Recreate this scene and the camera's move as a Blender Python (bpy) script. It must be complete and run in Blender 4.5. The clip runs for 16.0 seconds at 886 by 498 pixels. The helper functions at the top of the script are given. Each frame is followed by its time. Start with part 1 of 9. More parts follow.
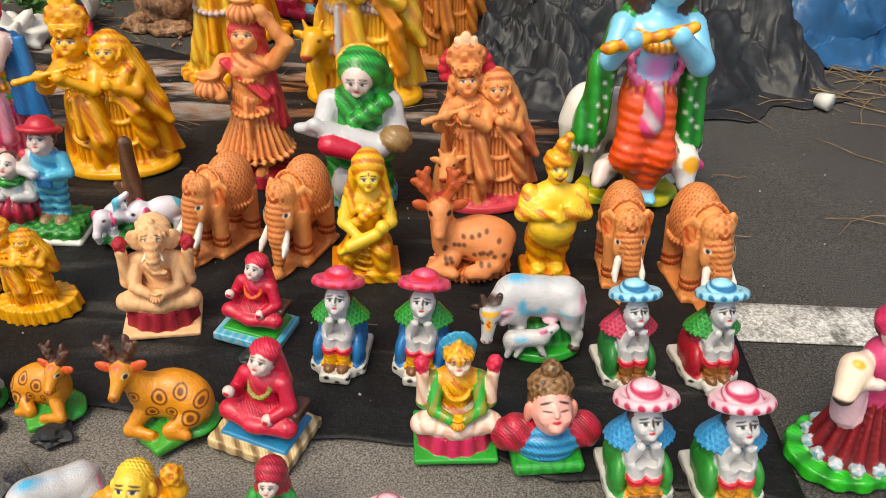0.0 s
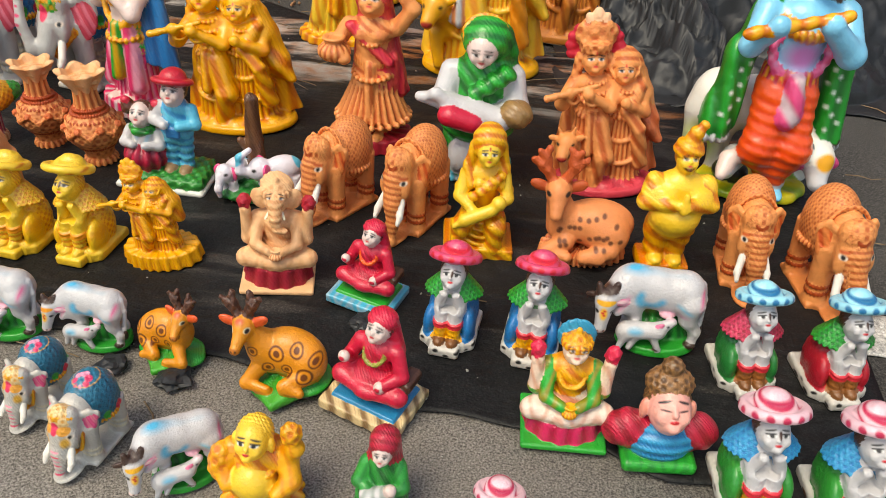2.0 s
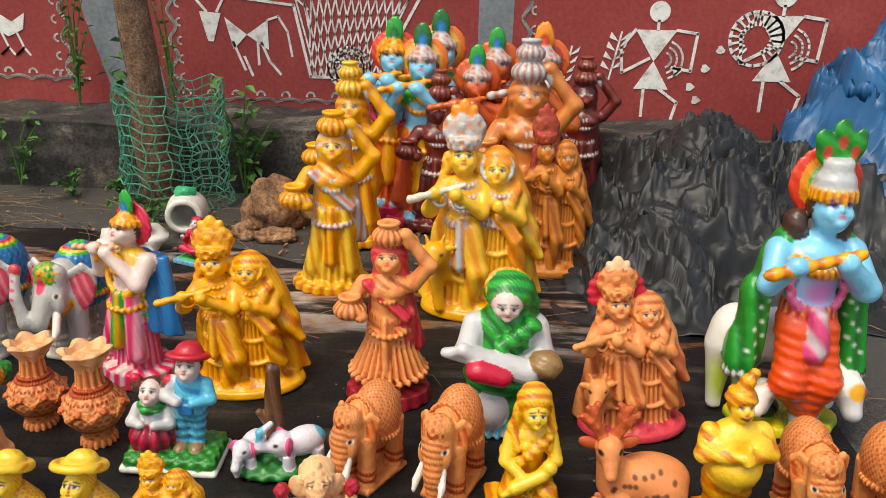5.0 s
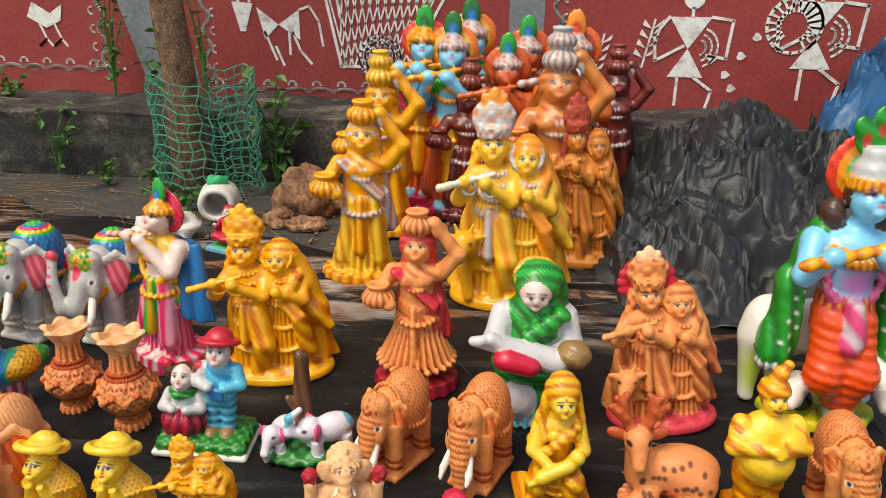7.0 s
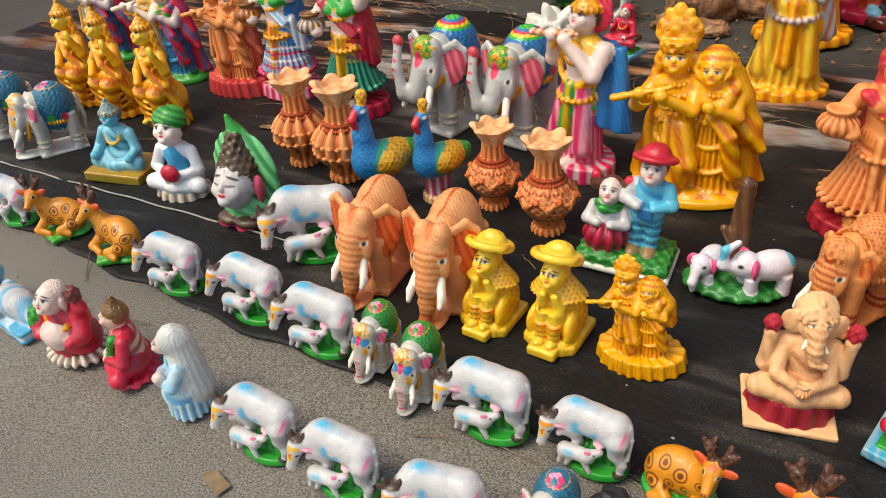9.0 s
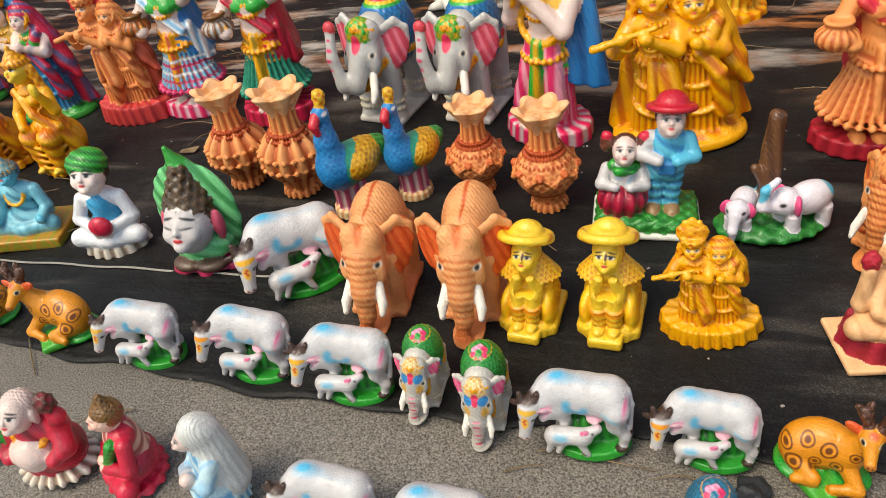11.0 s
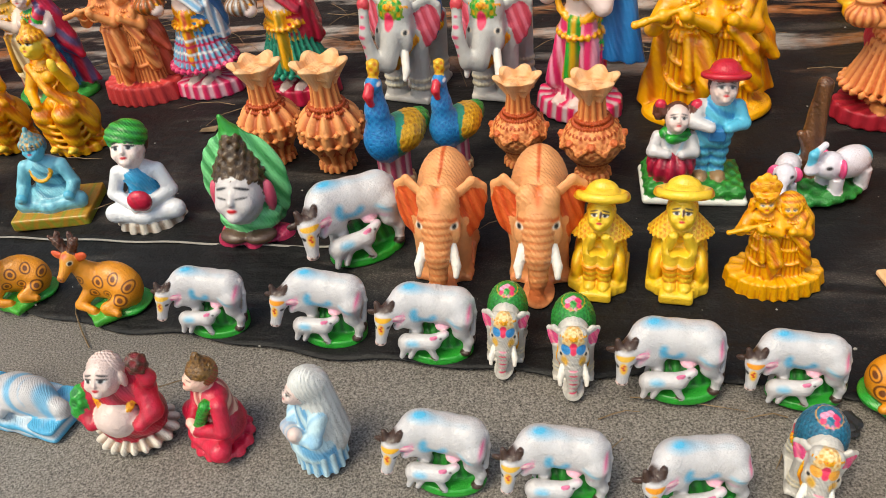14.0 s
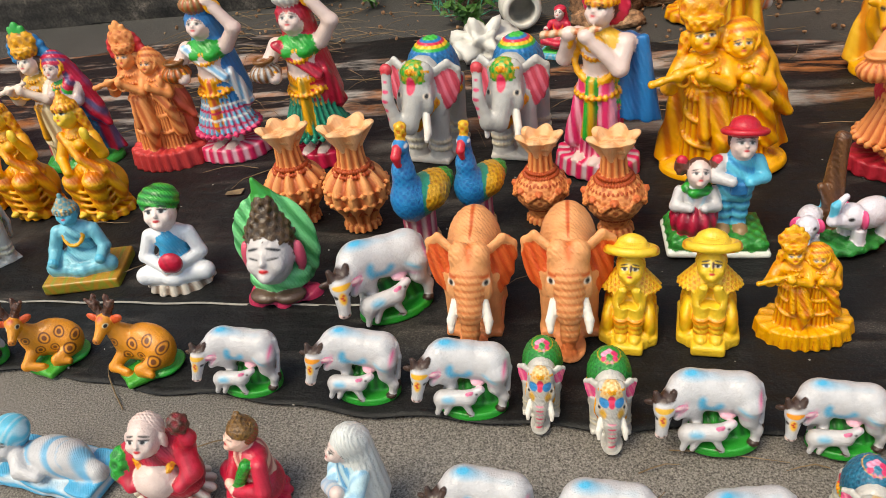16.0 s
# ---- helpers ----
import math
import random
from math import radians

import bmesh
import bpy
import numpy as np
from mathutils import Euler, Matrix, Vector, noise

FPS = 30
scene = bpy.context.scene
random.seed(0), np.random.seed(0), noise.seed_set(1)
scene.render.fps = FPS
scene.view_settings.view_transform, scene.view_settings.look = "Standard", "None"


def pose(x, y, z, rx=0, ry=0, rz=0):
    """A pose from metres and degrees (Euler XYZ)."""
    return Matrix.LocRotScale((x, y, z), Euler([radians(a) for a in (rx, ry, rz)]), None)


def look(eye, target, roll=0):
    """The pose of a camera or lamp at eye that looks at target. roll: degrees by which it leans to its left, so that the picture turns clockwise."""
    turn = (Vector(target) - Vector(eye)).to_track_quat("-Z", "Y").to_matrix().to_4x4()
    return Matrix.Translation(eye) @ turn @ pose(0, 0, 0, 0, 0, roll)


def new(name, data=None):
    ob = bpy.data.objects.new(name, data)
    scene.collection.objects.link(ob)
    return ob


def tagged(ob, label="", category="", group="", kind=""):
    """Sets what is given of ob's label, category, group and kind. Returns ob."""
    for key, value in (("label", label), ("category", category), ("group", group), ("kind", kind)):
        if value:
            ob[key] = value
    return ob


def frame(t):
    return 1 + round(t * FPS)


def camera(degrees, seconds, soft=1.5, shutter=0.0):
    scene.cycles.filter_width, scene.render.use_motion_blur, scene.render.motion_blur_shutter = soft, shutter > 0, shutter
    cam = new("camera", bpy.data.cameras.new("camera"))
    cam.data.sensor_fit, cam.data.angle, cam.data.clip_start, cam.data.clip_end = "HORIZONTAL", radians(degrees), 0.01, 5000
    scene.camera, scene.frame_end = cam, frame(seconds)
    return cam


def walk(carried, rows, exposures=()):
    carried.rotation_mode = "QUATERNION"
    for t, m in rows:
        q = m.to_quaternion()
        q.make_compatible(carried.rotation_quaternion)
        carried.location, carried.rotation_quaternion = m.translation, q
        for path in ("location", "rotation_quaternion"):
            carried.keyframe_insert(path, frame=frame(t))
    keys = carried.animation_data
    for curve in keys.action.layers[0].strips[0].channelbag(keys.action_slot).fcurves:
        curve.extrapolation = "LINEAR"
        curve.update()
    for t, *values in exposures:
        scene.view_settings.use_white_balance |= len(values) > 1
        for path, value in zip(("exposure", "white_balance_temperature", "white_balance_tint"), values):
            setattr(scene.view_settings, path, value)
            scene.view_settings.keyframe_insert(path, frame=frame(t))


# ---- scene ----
cam = camera(61.18, 16.0, 0.4)
PATH = [
    (0, (0.0503, -0.0863, 0.9924), (0.0514, 1.5841, -0.1075), 2.21),
    (0.5, (0.0467, -0.0788, 0.9941), (0.0023, 1.6149, -0.0687), 2.23),
    (1, (0.0443, -0.0743, 0.9933), (-0.0781, 1.5988, -0.0956), 1.57),
    (1.5, (0.0176, -0.0749, 0.9752), (-0.1606, 1.5454, -0.1836), 1.92),
    (2, (-0.0252, -0.0681, 0.9890), (-0.2263, 1.5399, -0.1831), 3.06),
    (2.5, (-0.1071, -0.0252, 0.9886), (-0.2723, 1.6199, -0.1367), 1.21),
    (3, (-0.1712, 0.0063, 0.9815), (-0.2794, 1.6907, -0.0914), -1.21),
    (3.5, (-0.2220, 0.0007, 1.0113), (-0.3379, 1.7572, 0.0620), 1.83),
    (4, (-0.2199, -0.0062, 1.0369), (-0.3449, 1.8143, 0.2183), 1.42),
    (4.5, (-0.2248, 0.0106, 1.0476), (-0.3363, 1.8762, 0.3355), 1.12),
    (4.7, (-0.2261, 0.0154, 1.0476), (-0.3337, 1.8889, 0.3559), 1.11),
    (6.8, (-0.2202, 0.0231, 1.0390), (-0.3708, 1.9082, 0.3880), 0.84),
    (7, (-0.2218, 0.0209, 1.0412), (-0.4092, 1.8845, 0.3398), 0.58),
    (7.5, (-0.2492, 0.0085, 1.0212), (-0.6452, 1.7322, 0.0871), -1.33),
    (8, (-0.2757, -0.0127, 1.0213), (-0.9153, 1.5839, 0.0006), -3.67),
    (8.5, (-0.3561, 0.0217, 1.0004), (-1.2136, 1.4616, -0.0910), -8.02),
    (9, (-0.5067, 0.0633, 1.0116), (-1.4053, 1.4522, -0.1123), -5.95),
    (9.2, (-0.5803, 0.0660, 1.0103), (-1.4481, 1.4651, -0.1252), -8.29),
    (11.3, (-0.8198, 0.1377, 0.9793), (-1.4235, 1.5964, -0.2487), -11.53),
    (11.5, (-0.8179, 0.1389, 0.9772), (-1.4137, 1.5917, -0.2616), -11.36),
    (12, (-0.8447, 0.1290, 0.9663), (-1.4148, 1.5713, -0.2965), -11.50),
    (12.5, (-0.9654, 0.0683, 0.9682), (-1.5067, 1.5108, -0.3071), -13.35),
    (13, (-1.0224, 0.0375, 0.9670), (-1.5067, 1.4994, -0.3090), -10.21),
    (13.5, (-1.0362, 0.0169, 0.9630), (-1.4972, 1.5123, -0.2825), -8.94),
    (14, (-1.0486, 0.0039, 0.9701), (-1.5091, 1.5157, -0.2556), -8.93),
    (14.5, (-1.0630, -0.0015, 0.9748), (-1.5211, 1.5405, -0.2138), -8.92),
    (15, (-1.0725, 0.0068, 0.9807), (-1.5293, 1.5623, -0.1905), -9.39),
    (15.5, (-1.0835, -0.0067, 0.9936), (-1.5534, 1.5709, -0.1424), -9.92),
    (16, (-1.0933, -0.0257, 0.9865), (-1.5661, 1.5774, -0.1119), -9.60),
]
walk(cam, [(t, look(eye, target, roll)) for t, eye, target, roll in PATH], [(0, 0.85, 7600, 4), (16, 0.85, 7600, 4)])

# ---- world, sun and exposure ----
world = bpy.data.worlds.new("sky")
scene.world = world
world.use_nodes = True
wn = world.node_tree.nodes
sky = wn.new("ShaderNodeTexSky")
sky.sky_type = "NISHITA"
sky.sun_disc = False
sky.sun_elevation, sky.sun_rotation = radians(62), radians(215)
sky.altitude, sky.air_density, sky.dust_density = 500, 1.0, 3.0
world.node_tree.links.new(sky.outputs[0], wn["Background"].inputs[0])
wn["Background"].inputs[1].default_value = 0.13
sun = new("sun", bpy.data.lights.new("sun", "SUN"))
sun.data.energy, sun.data.angle, sun.data.color = 1.4, radians(28), (1.0, 0.95, 0.88)
sun.matrix_world = look((-1.5, -2.2, 5.0), (0, 0, 0))


# ---- materials ----
def srgb(r, g, b):
    return tuple((v / 255 / 12.92 if v < 11 else ((v / 255 + 0.055) / 1.055) ** 2.4) for v in (r, g, b))


def nodes_of(name):
    m = bpy.data.materials.new(name)
    m.use_nodes = True
    return m, m.node_tree.nodes, m.node_tree.links, m.node_tree.nodes["Principled BSDF"]


def noise_node(n, l, scale, detail=4.0, rough=0.6, coord="Object"):
    tc = n.new("ShaderNodeTexCoord")
    t = n.new("ShaderNodeTexNoise")
    t.inputs["Scale"].default_value, t.inputs["Detail"].default_value, t.inputs["Roughness"].default_value = scale, detail, rough
    l.new(tc.outputs[coord], t.inputs["Vector"])
    return t


def ramp(n, l, fac, stops):
    r = n.new("ShaderNodeValToRGB")
    e = r.color_ramp.elements
    for i, (p, c) in enumerate(stops):
        el = e[i] if i < 2 else e.new(p)
        el.position, el.color = p, (*c, 1)
    l.new(fac, r.inputs[0])
    return r


def bump(n, l, bsdf, pairs):
    """A chain of bumps from (socket, strength, distance)."""
    last = None
    for sock, strength, dist in pairs:
        b = n.new("ShaderNodeBump")
        b.inputs["Strength"].default_value, b.inputs["Distance"].default_value = strength, dist
        l.new(sock, b.inputs["Height"])
        if last:
            l.new(last.outputs[0], b.inputs["Normal"])
        last = b
    l.new(last.outputs[0], bsdf.inputs["Normal"])


def painted(name, rough, coat, spec, grain, groove, ridge, tone_scale=8.0, fine=260.0):
    """Cast plaster under hand-laid paint: colour per point, with moulded folds and beading where cloth and ornament are."""
    m, n, l, b = nodes_of(name)
    at, rl = n.new("ShaderNodeAttribute"), n.new("ShaderNodeAttribute")
    at.attribute_name, rl.attribute_name = "paint", "relief"
    big, mid, small = noise_node(n, l, tone_scale, 3), noise_node(n, l, 38, 3), noise_node(n, l, fine, 3)
    tc = n.new("ShaderNodeTexCoord")
    wave = n.new("ShaderNodeTexWave")
    wave.wave_type, wave.bands_direction = "BANDS", "DIAGONAL"
    for key, value in (("Scale", 17.0), ("Distortion", 3.2), ("Detail", 2.0), ("Detail Scale", 1.4), ("Detail Roughness", 0.5)):
        wave.inputs[key].default_value = value
    flat = n.new("ShaderNodeMapping")
    flat.inputs["Scale"].default_value = (1.25, 1.0, 0.55)
    l.new(tc.outputs["Object"], flat.inputs[0])
    l.new(flat.outputs[0], wave.inputs["Vector"])
    bead = n.new("ShaderNodeTexVoronoi")
    bead.inputs["Scale"].default_value = 74
    l.new(tc.outputs["Object"], bead.inputs["Vector"])
    beads = ramp(n, l, bead.outputs["Distance"], ((0.15, (1, 1, 1)), (0.75, (0, 0, 0))))
    # relief 0 to 1: smooth to folded cloth; 2: beaded ornament
    where, amount = n.new("ShaderNodeMath"), n.new("ShaderNodeMath")
    where.operation, amount.operation = "SUBTRACT", "MINIMUM"
    where.use_clamp = True
    where.inputs[1].default_value = amount.inputs[1].default_value = 1.0
    l.new(rl.outputs["Fac"], where.inputs[0])
    l.new(rl.outputs["Fac"], amount.inputs[0])
    form = n.new("ShaderNodeMix")
    form.data_type = "RGBA"
    l.new(where.outputs[0], form.inputs[0])
    l.new(wave.outputs["Color"], form.inputs[6])
    l.new(beads.outputs[0], form.inputs[7])
    # Tints grooves darker and ridges lighter in the colour, to heighten the relief.
    tint = ramp(n, l, form.outputs[2], ((0.12, groove), (0.5, (1, 1, 1)), (0.95, ridge)))
    shade = n.new("ShaderNodeMix")
    shade.data_type = "RGBA"
    shade.inputs[6].default_value = (1, 1, 1, 1)
    faint = n.new("ShaderNodeMath")
    faint.operation = "MULTIPLY"
    faint.inputs[1].default_value = 0.07
    l.new(amount.outputs[0], faint.inputs[0])
    l.new(faint.outputs[0], shade.inputs[0])
    l.new(tint.outputs[0], shade.inputs[7])
    tone = ramp(n, l, big.outputs[0], ((0.30, (0.86, 0.84, 0.82)), (0.64, (1.03, 1.02, 1.0))))
    mix, mix2 = n.new("ShaderNodeMix"), n.new("ShaderNodeMix")
    for q in (mix, mix2):
        q.data_type, q.blend_type = "RGBA", "MULTIPLY"
        q.inputs[0].default_value = 1.0
    l.new(at.outputs["Color"], mix.inputs[6])
    l.new(tone.outputs[0], mix.inputs[7])
    l.new(mix.outputs[2], mix2.inputs[6])
    l.new(shade.outputs[2], mix2.inputs[7])
    l.new(mix2.outputs[2], b.inputs["Base Color"])
    mr = n.new("ShaderNodeMapRange")
    mr.inputs[3].default_value, mr.inputs[4].default_value = rough - 0.06, rough + 0.14
    l.new(big.outputs[0], mr.inputs[0])
    l.new(mr.outputs[0], b.inputs["Roughness"])
    b.inputs["Specular IOR Level"].default_value = spec
    b.inputs["Coat Weight"].default_value, b.inputs["Coat Roughness"].default_value = coat, 0.2
    raised = n.new("ShaderNodeMath")
    raised.operation = "MULTIPLY"
    l.new(form.outputs[2], raised.inputs[0])
    l.new(amount.outputs[0], raised.inputs[1])
    bump(n, l, b, ((raised.outputs[0], 0.35, 0.002), (mid.outputs[0], 0.5, 0.004), (small.outputs[0], grain, 0.0012)))
    return m


PEARL = painted("pearl_paint", 0.33, 0.3, 0.5, 0.3, (0.72, 0.72, 0.75), (1.08, 1.08, 1.07), 5.0)
GOLD_PAINT = painted("golden_paint", 0.34, 0.3, 0.5, 0.2, (0.84, 0.57, 0.29), (1.10, 1.14, 1.1))
CLAY = painted("terracotta_paint", 0.48, 0.1, 0.4, 0.35, (0.74, 0.53, 0.41), (1.12, 1.12, 1.12))


def rocky(name, stops, scale, grain, rough=0.85, strength=0.6, coord="Object", speck=0.75):
    m, n, l, b = nodes_of(name)
    a, f = noise_node(n, l, scale, 6, 0.65, coord), noise_node(n, l, grain, 4, 0.7, coord)
    c = ramp(n, l, a.outputs[0], stops)
    mix = n.new("ShaderNodeMix")
    mix.data_type, mix.blend_type = "RGBA", "OVERLAY"
    mix.inputs[0].default_value = speck
    l.new(c.outputs[0], mix.inputs[6])
    g = ramp(n, l, f.outputs[0], ((0.36, (0.12, 0.12, 0.12)), (0.64, (0.85, 0.85, 0.85))))
    l.new(g.outputs[0], mix.inputs[7])
    l.new(mix.outputs[2], b.inputs["Base Color"])
    b.inputs["Roughness"].default_value = rough
    bump(n, l, b, ((a.outputs[0], strength, 0.02), (f.outputs[0], strength, 0.004)))
    return m




def asphalt_material():
    """Coarse asphalt: dark stone chips in grey binder, paler on the shoulder before the line."""
    m, n, l, b = nodes_of("asphalt")
    big, chips, fine = noise_node(n, l, 1.6, 5), noise_node(n, l, 270, 3, 0.7), noise_node(n, l, 600, 2)
    tc = n.new("ShaderNodeTexCoord")
    sep = n.new("ShaderNodeSeparateXYZ")
    l.new(tc.outputs["Object"], sep.inputs[0])
    edge = n.new("ShaderNodeMath")
    edge.operation = "MULTIPLY_ADD"
    edge.inputs[1].default_value, edge.inputs[2].default_value = 1.1, -0.55
    l.new(big.outputs[0], edge.inputs[0])
    add = n.new("ShaderNodeMath")
    add.operation = "ADD"
    l.new(sep.outputs[1], add.inputs[0])
    l.new(edge.outputs[0], add.inputs[1])
    # the paler tone fades out along the road
    east = n.new("ShaderNodeMapRange")
    east.inputs[1].default_value, east.inputs[2].default_value = -0.1, 0.9
    l.new(sep.outputs[0], east.inputs[0])
    both = n.new("ShaderNodeMath")
    both.operation = "ADD"
    l.new(add.outputs[0], both.inputs[0])
    l.new(east.outputs[0], both.inputs[1])
    near = n.new("ShaderNodeMapRange")
    near.inputs[1].default_value, near.inputs[2].default_value = 1.45, 0.75
    l.new(both.outputs[0], near.inputs[0])
    road = ramp(n, l, chips.outputs[0], ((0.32, srgb(28, 27, 27)), (0.50, srgb(70, 68, 65)), (0.68, srgb(112, 108, 102))))
    pale_layer = ramp(n, l, chips.outputs[0], ((0.32, srgb(66, 62, 58)), (0.48, srgb(122, 116, 109)), (0.66, srgb(164, 157, 148))))
    mix = n.new("ShaderNodeMix")
    mix.data_type = "RGBA"
    l.new(near.outputs[0], mix.inputs[0])
    l.new(road.outputs[0], mix.inputs[6])
    l.new(pale_layer.outputs[0], mix.inputs[7])
    tone = ramp(n, l, big.outputs[0], ((0.3, (0.82, 0.81, 0.80)), (0.7, (1.1, 1.1, 1.1))))
    mul = n.new("ShaderNodeMix")
    mul.data_type, mul.blend_type = "RGBA", "MULTIPLY"
    mul.inputs[0].default_value = 1.0
    l.new(mix.outputs[2], mul.inputs[6])
    l.new(tone.outputs[0], mul.inputs[7])
    l.new(mul.outputs[2], b.inputs["Base Color"])
    b.inputs["Roughness"].default_value, b.inputs["Specular IOR Level"].default_value = 0.85, 0.3
    bump(n, l, b, ((chips.outputs[0], 0.9, 0.004), (fine.outputs[0], 0.5, 0.001)))
    return m


ASPHALT = asphalt_material()
STONE = rocky("brown_stone", ((0.3, srgb(92, 62, 42)), (0.55, srgb(150, 110, 78)), (0.75, srgb(190, 158, 125))), 7, 60)
LEDGE = rocky("ledge_concrete", ((0.36, srgb(30, 28, 26)), (0.54, srgb(62, 57, 52)), (0.72, srgb(120, 110, 100))), 5, 70, 0.9, 0.9)
BARK = rocky("bark", ((0.3, srgb(70, 48, 34)), (0.6, srgb(128, 98, 74)), (0.8, srgb(160, 132, 104))), 14, 90)
ROAD_PAINT = rocky("worn_road_paint", ((0.36, srgb(112, 108, 102)), (0.46, srgb(176, 172, 165)), (0.7, srgb(205, 202, 196))), 14, 130, 0.75)
WALL_RED = rocky("red_wall_paint", ((0.3, srgb(138, 48, 46)), (0.6, srgb(152, 58, 54)), (0.85, srgb(170, 88, 80))), 2.5, 40, 0.75, 0.25, speck=0.2)
WALL_GREY = rocky("grey_pillar_paint", ((0.3, srgb(108, 112, 116)), (0.7, srgb(142, 146, 150))), 3, 40, 0.75, 0.25, speck=0.2)
WALL_WHITE = rocky("white_wall_paint", ((0.32, srgb(176, 160, 154)), (0.5, srgb(226, 222, 216)), (0.8, srgb(240, 238, 234))), 16, 60, 0.75, 0.2, speck=0.2)


def plain(name, col, rough, spec=0.5, scale=40, amount=0.3, b_strength=0.3):
    m, n, l, b = nodes_of(name)
    a = noise_node(n, l, scale, 4)
    lo = tuple(v * (1 - amount) for v in col)
    hi = tuple(min(1, v * (1 + amount)) for v in col)
    c = ramp(n, l, a.outputs[0], ((0.3, lo), (0.7, hi)))
    l.new(c.outputs[0], b.inputs["Base Color"])
    b.inputs["Roughness"].default_value, b.inputs["Specular IOR Level"].default_value = rough, spec
    bump(n, l, b, ((a.outputs[0], b_strength, 0.003),))
    return m


LEAF = plain("leaf_green", srgb(66, 108, 44), 0.5, 0.4, 30, 0.5)
STRAW = plain("dry_straw", srgb(122, 102, 78), 0.8, 0.2, 30, 0.4)
NET = plain("green_plastic_net", srgb(70, 142, 112), 0.5, 0.5)
WHITE_POT = plain("white_glazed_clay", srgb(214, 210, 200), 0.4, 0.5, 20, 0.12)
BLUE_TARP = plain("blue_tarpaulin", srgb(26, 84, 130), 0.42, 0.5, 6, 0.35, 0.4)
CHALK = plain("pale_grit", srgb(150, 146, 138), 0.9, 0.2, 50, 0.2)


def sheet_material():
    m, n, l, b = nodes_of("black_plastic_sheet")
    a, f = noise_node(n, l, 3.0, 6, 0.7), noise_node(n, l, 90, 4, 0.7)
    tc = n.new("ShaderNodeTexCoord")
    mp = n.new("ShaderNodeMapping")
    mp.inputs["Scale"].default_value = (1.0, 5.0, 1.0)
    st = n.new("ShaderNodeTexNoise")
    st.inputs["Scale"].default_value, st.inputs["Detail"].default_value = 2.4, 6
    l.new(tc.outputs["Object"], mp.inputs[0])
    l.new(mp.outputs[0], st.inputs["Vector"])
    c = ramp(n, l, a.outputs[0], ((0.30, srgb(13, 13, 14)), (0.55, srgb(27, 27, 27)), (0.78, srgb(62, 60, 58))))
    d = ramp(n, l, st.outputs[0], ((0.58, (0, 0, 0)), (0.72, (0.6, 0.6, 0.6))))
    mix = n.new("ShaderNodeMix")
    mix.data_type = "RGBA"
    l.new(d.outputs[0], mix.inputs[0])
    l.new(c.outputs[0], mix.inputs[6])
    mix.inputs[7].default_value = (*srgb(84, 79, 74), 1)
    f2 = noise_node(n, l, 330, 3, 0.7)
    g = ramp(n, l, f2.outputs[0], ((0.42, (0.55, 0.55, 0.55)), (0.56, (1.1, 1.1, 1.1)), (0.70, (3.2, 3.1, 3.0))))
    mul = n.new("ShaderNodeMix")
    mul.data_type, mul.blend_type = "RGBA", "MULTIPLY"
    mul.inputs[0].default_value = 1
    l.new(mix.outputs[2], mul.inputs[6])
    l.new(g.outputs[0], mul.inputs[7])
    # spilt ochre and white paint dust, in streaks on the far part of the sheet
    sep = n.new("ShaderNodeSeparateXYZ")
    l.new(tc.outputs["Object"], sep.inputs[0])
    far = n.new("ShaderNodeMapRange")
    far.inputs[1].default_value, far.inputs[2].default_value = 1.9, 2.3
    l.new(sep.outputs[1], far.inputs[0])
    st2 = n.new("ShaderNodeTexNoise")
    st2.inputs["Scale"].default_value, st2.inputs["Detail"].default_value, st2.inputs["Roughness"].default_value = 1.7, 7, 0.65
    l.new(mp.outputs[0], st2.inputs["Vector"])
    spill = ramp(n, l, st2.outputs[0], ((0.50, (0, 0, 0)), (0.60, (0.75, 0.75, 0.75))))
    am = n.new("ShaderNodeMath")
    am.operation = "MULTIPLY"
    l.new(spill.outputs[0], am.inputs[0])
    l.new(far.outputs[0], am.inputs[1])
    hue = ramp(n, l, a.outputs[0], ((0.42, srgb(176, 112, 66)), (0.58, srgb(186, 178, 170))))
    pale_layer = n.new("ShaderNodeMix")
    pale_layer.data_type = "RGBA"
    l.new(am.outputs[0], pale_layer.inputs[0])
    l.new(mul.outputs[2], pale_layer.inputs[6])
    l.new(hue.outputs[0], pale_layer.inputs[7])
    l.new(pale_layer.outputs[2], b.inputs["Base Color"])
    b.inputs["Roughness"].default_value, b.inputs["Specular IOR Level"].default_value = 0.53, 0.22
    bump(n, l, b, ((a.outputs[0], 0.6, 0.03), (st.outputs[0], 0.8, 0.014), (f.outputs[0], 0.5, 0.002)))
    return m


SHEET = sheet_material()
TARP = plain("black_tarpaulin", srgb(38, 39, 41), 0.5, 0.42, 22, 0.4, 0.6)


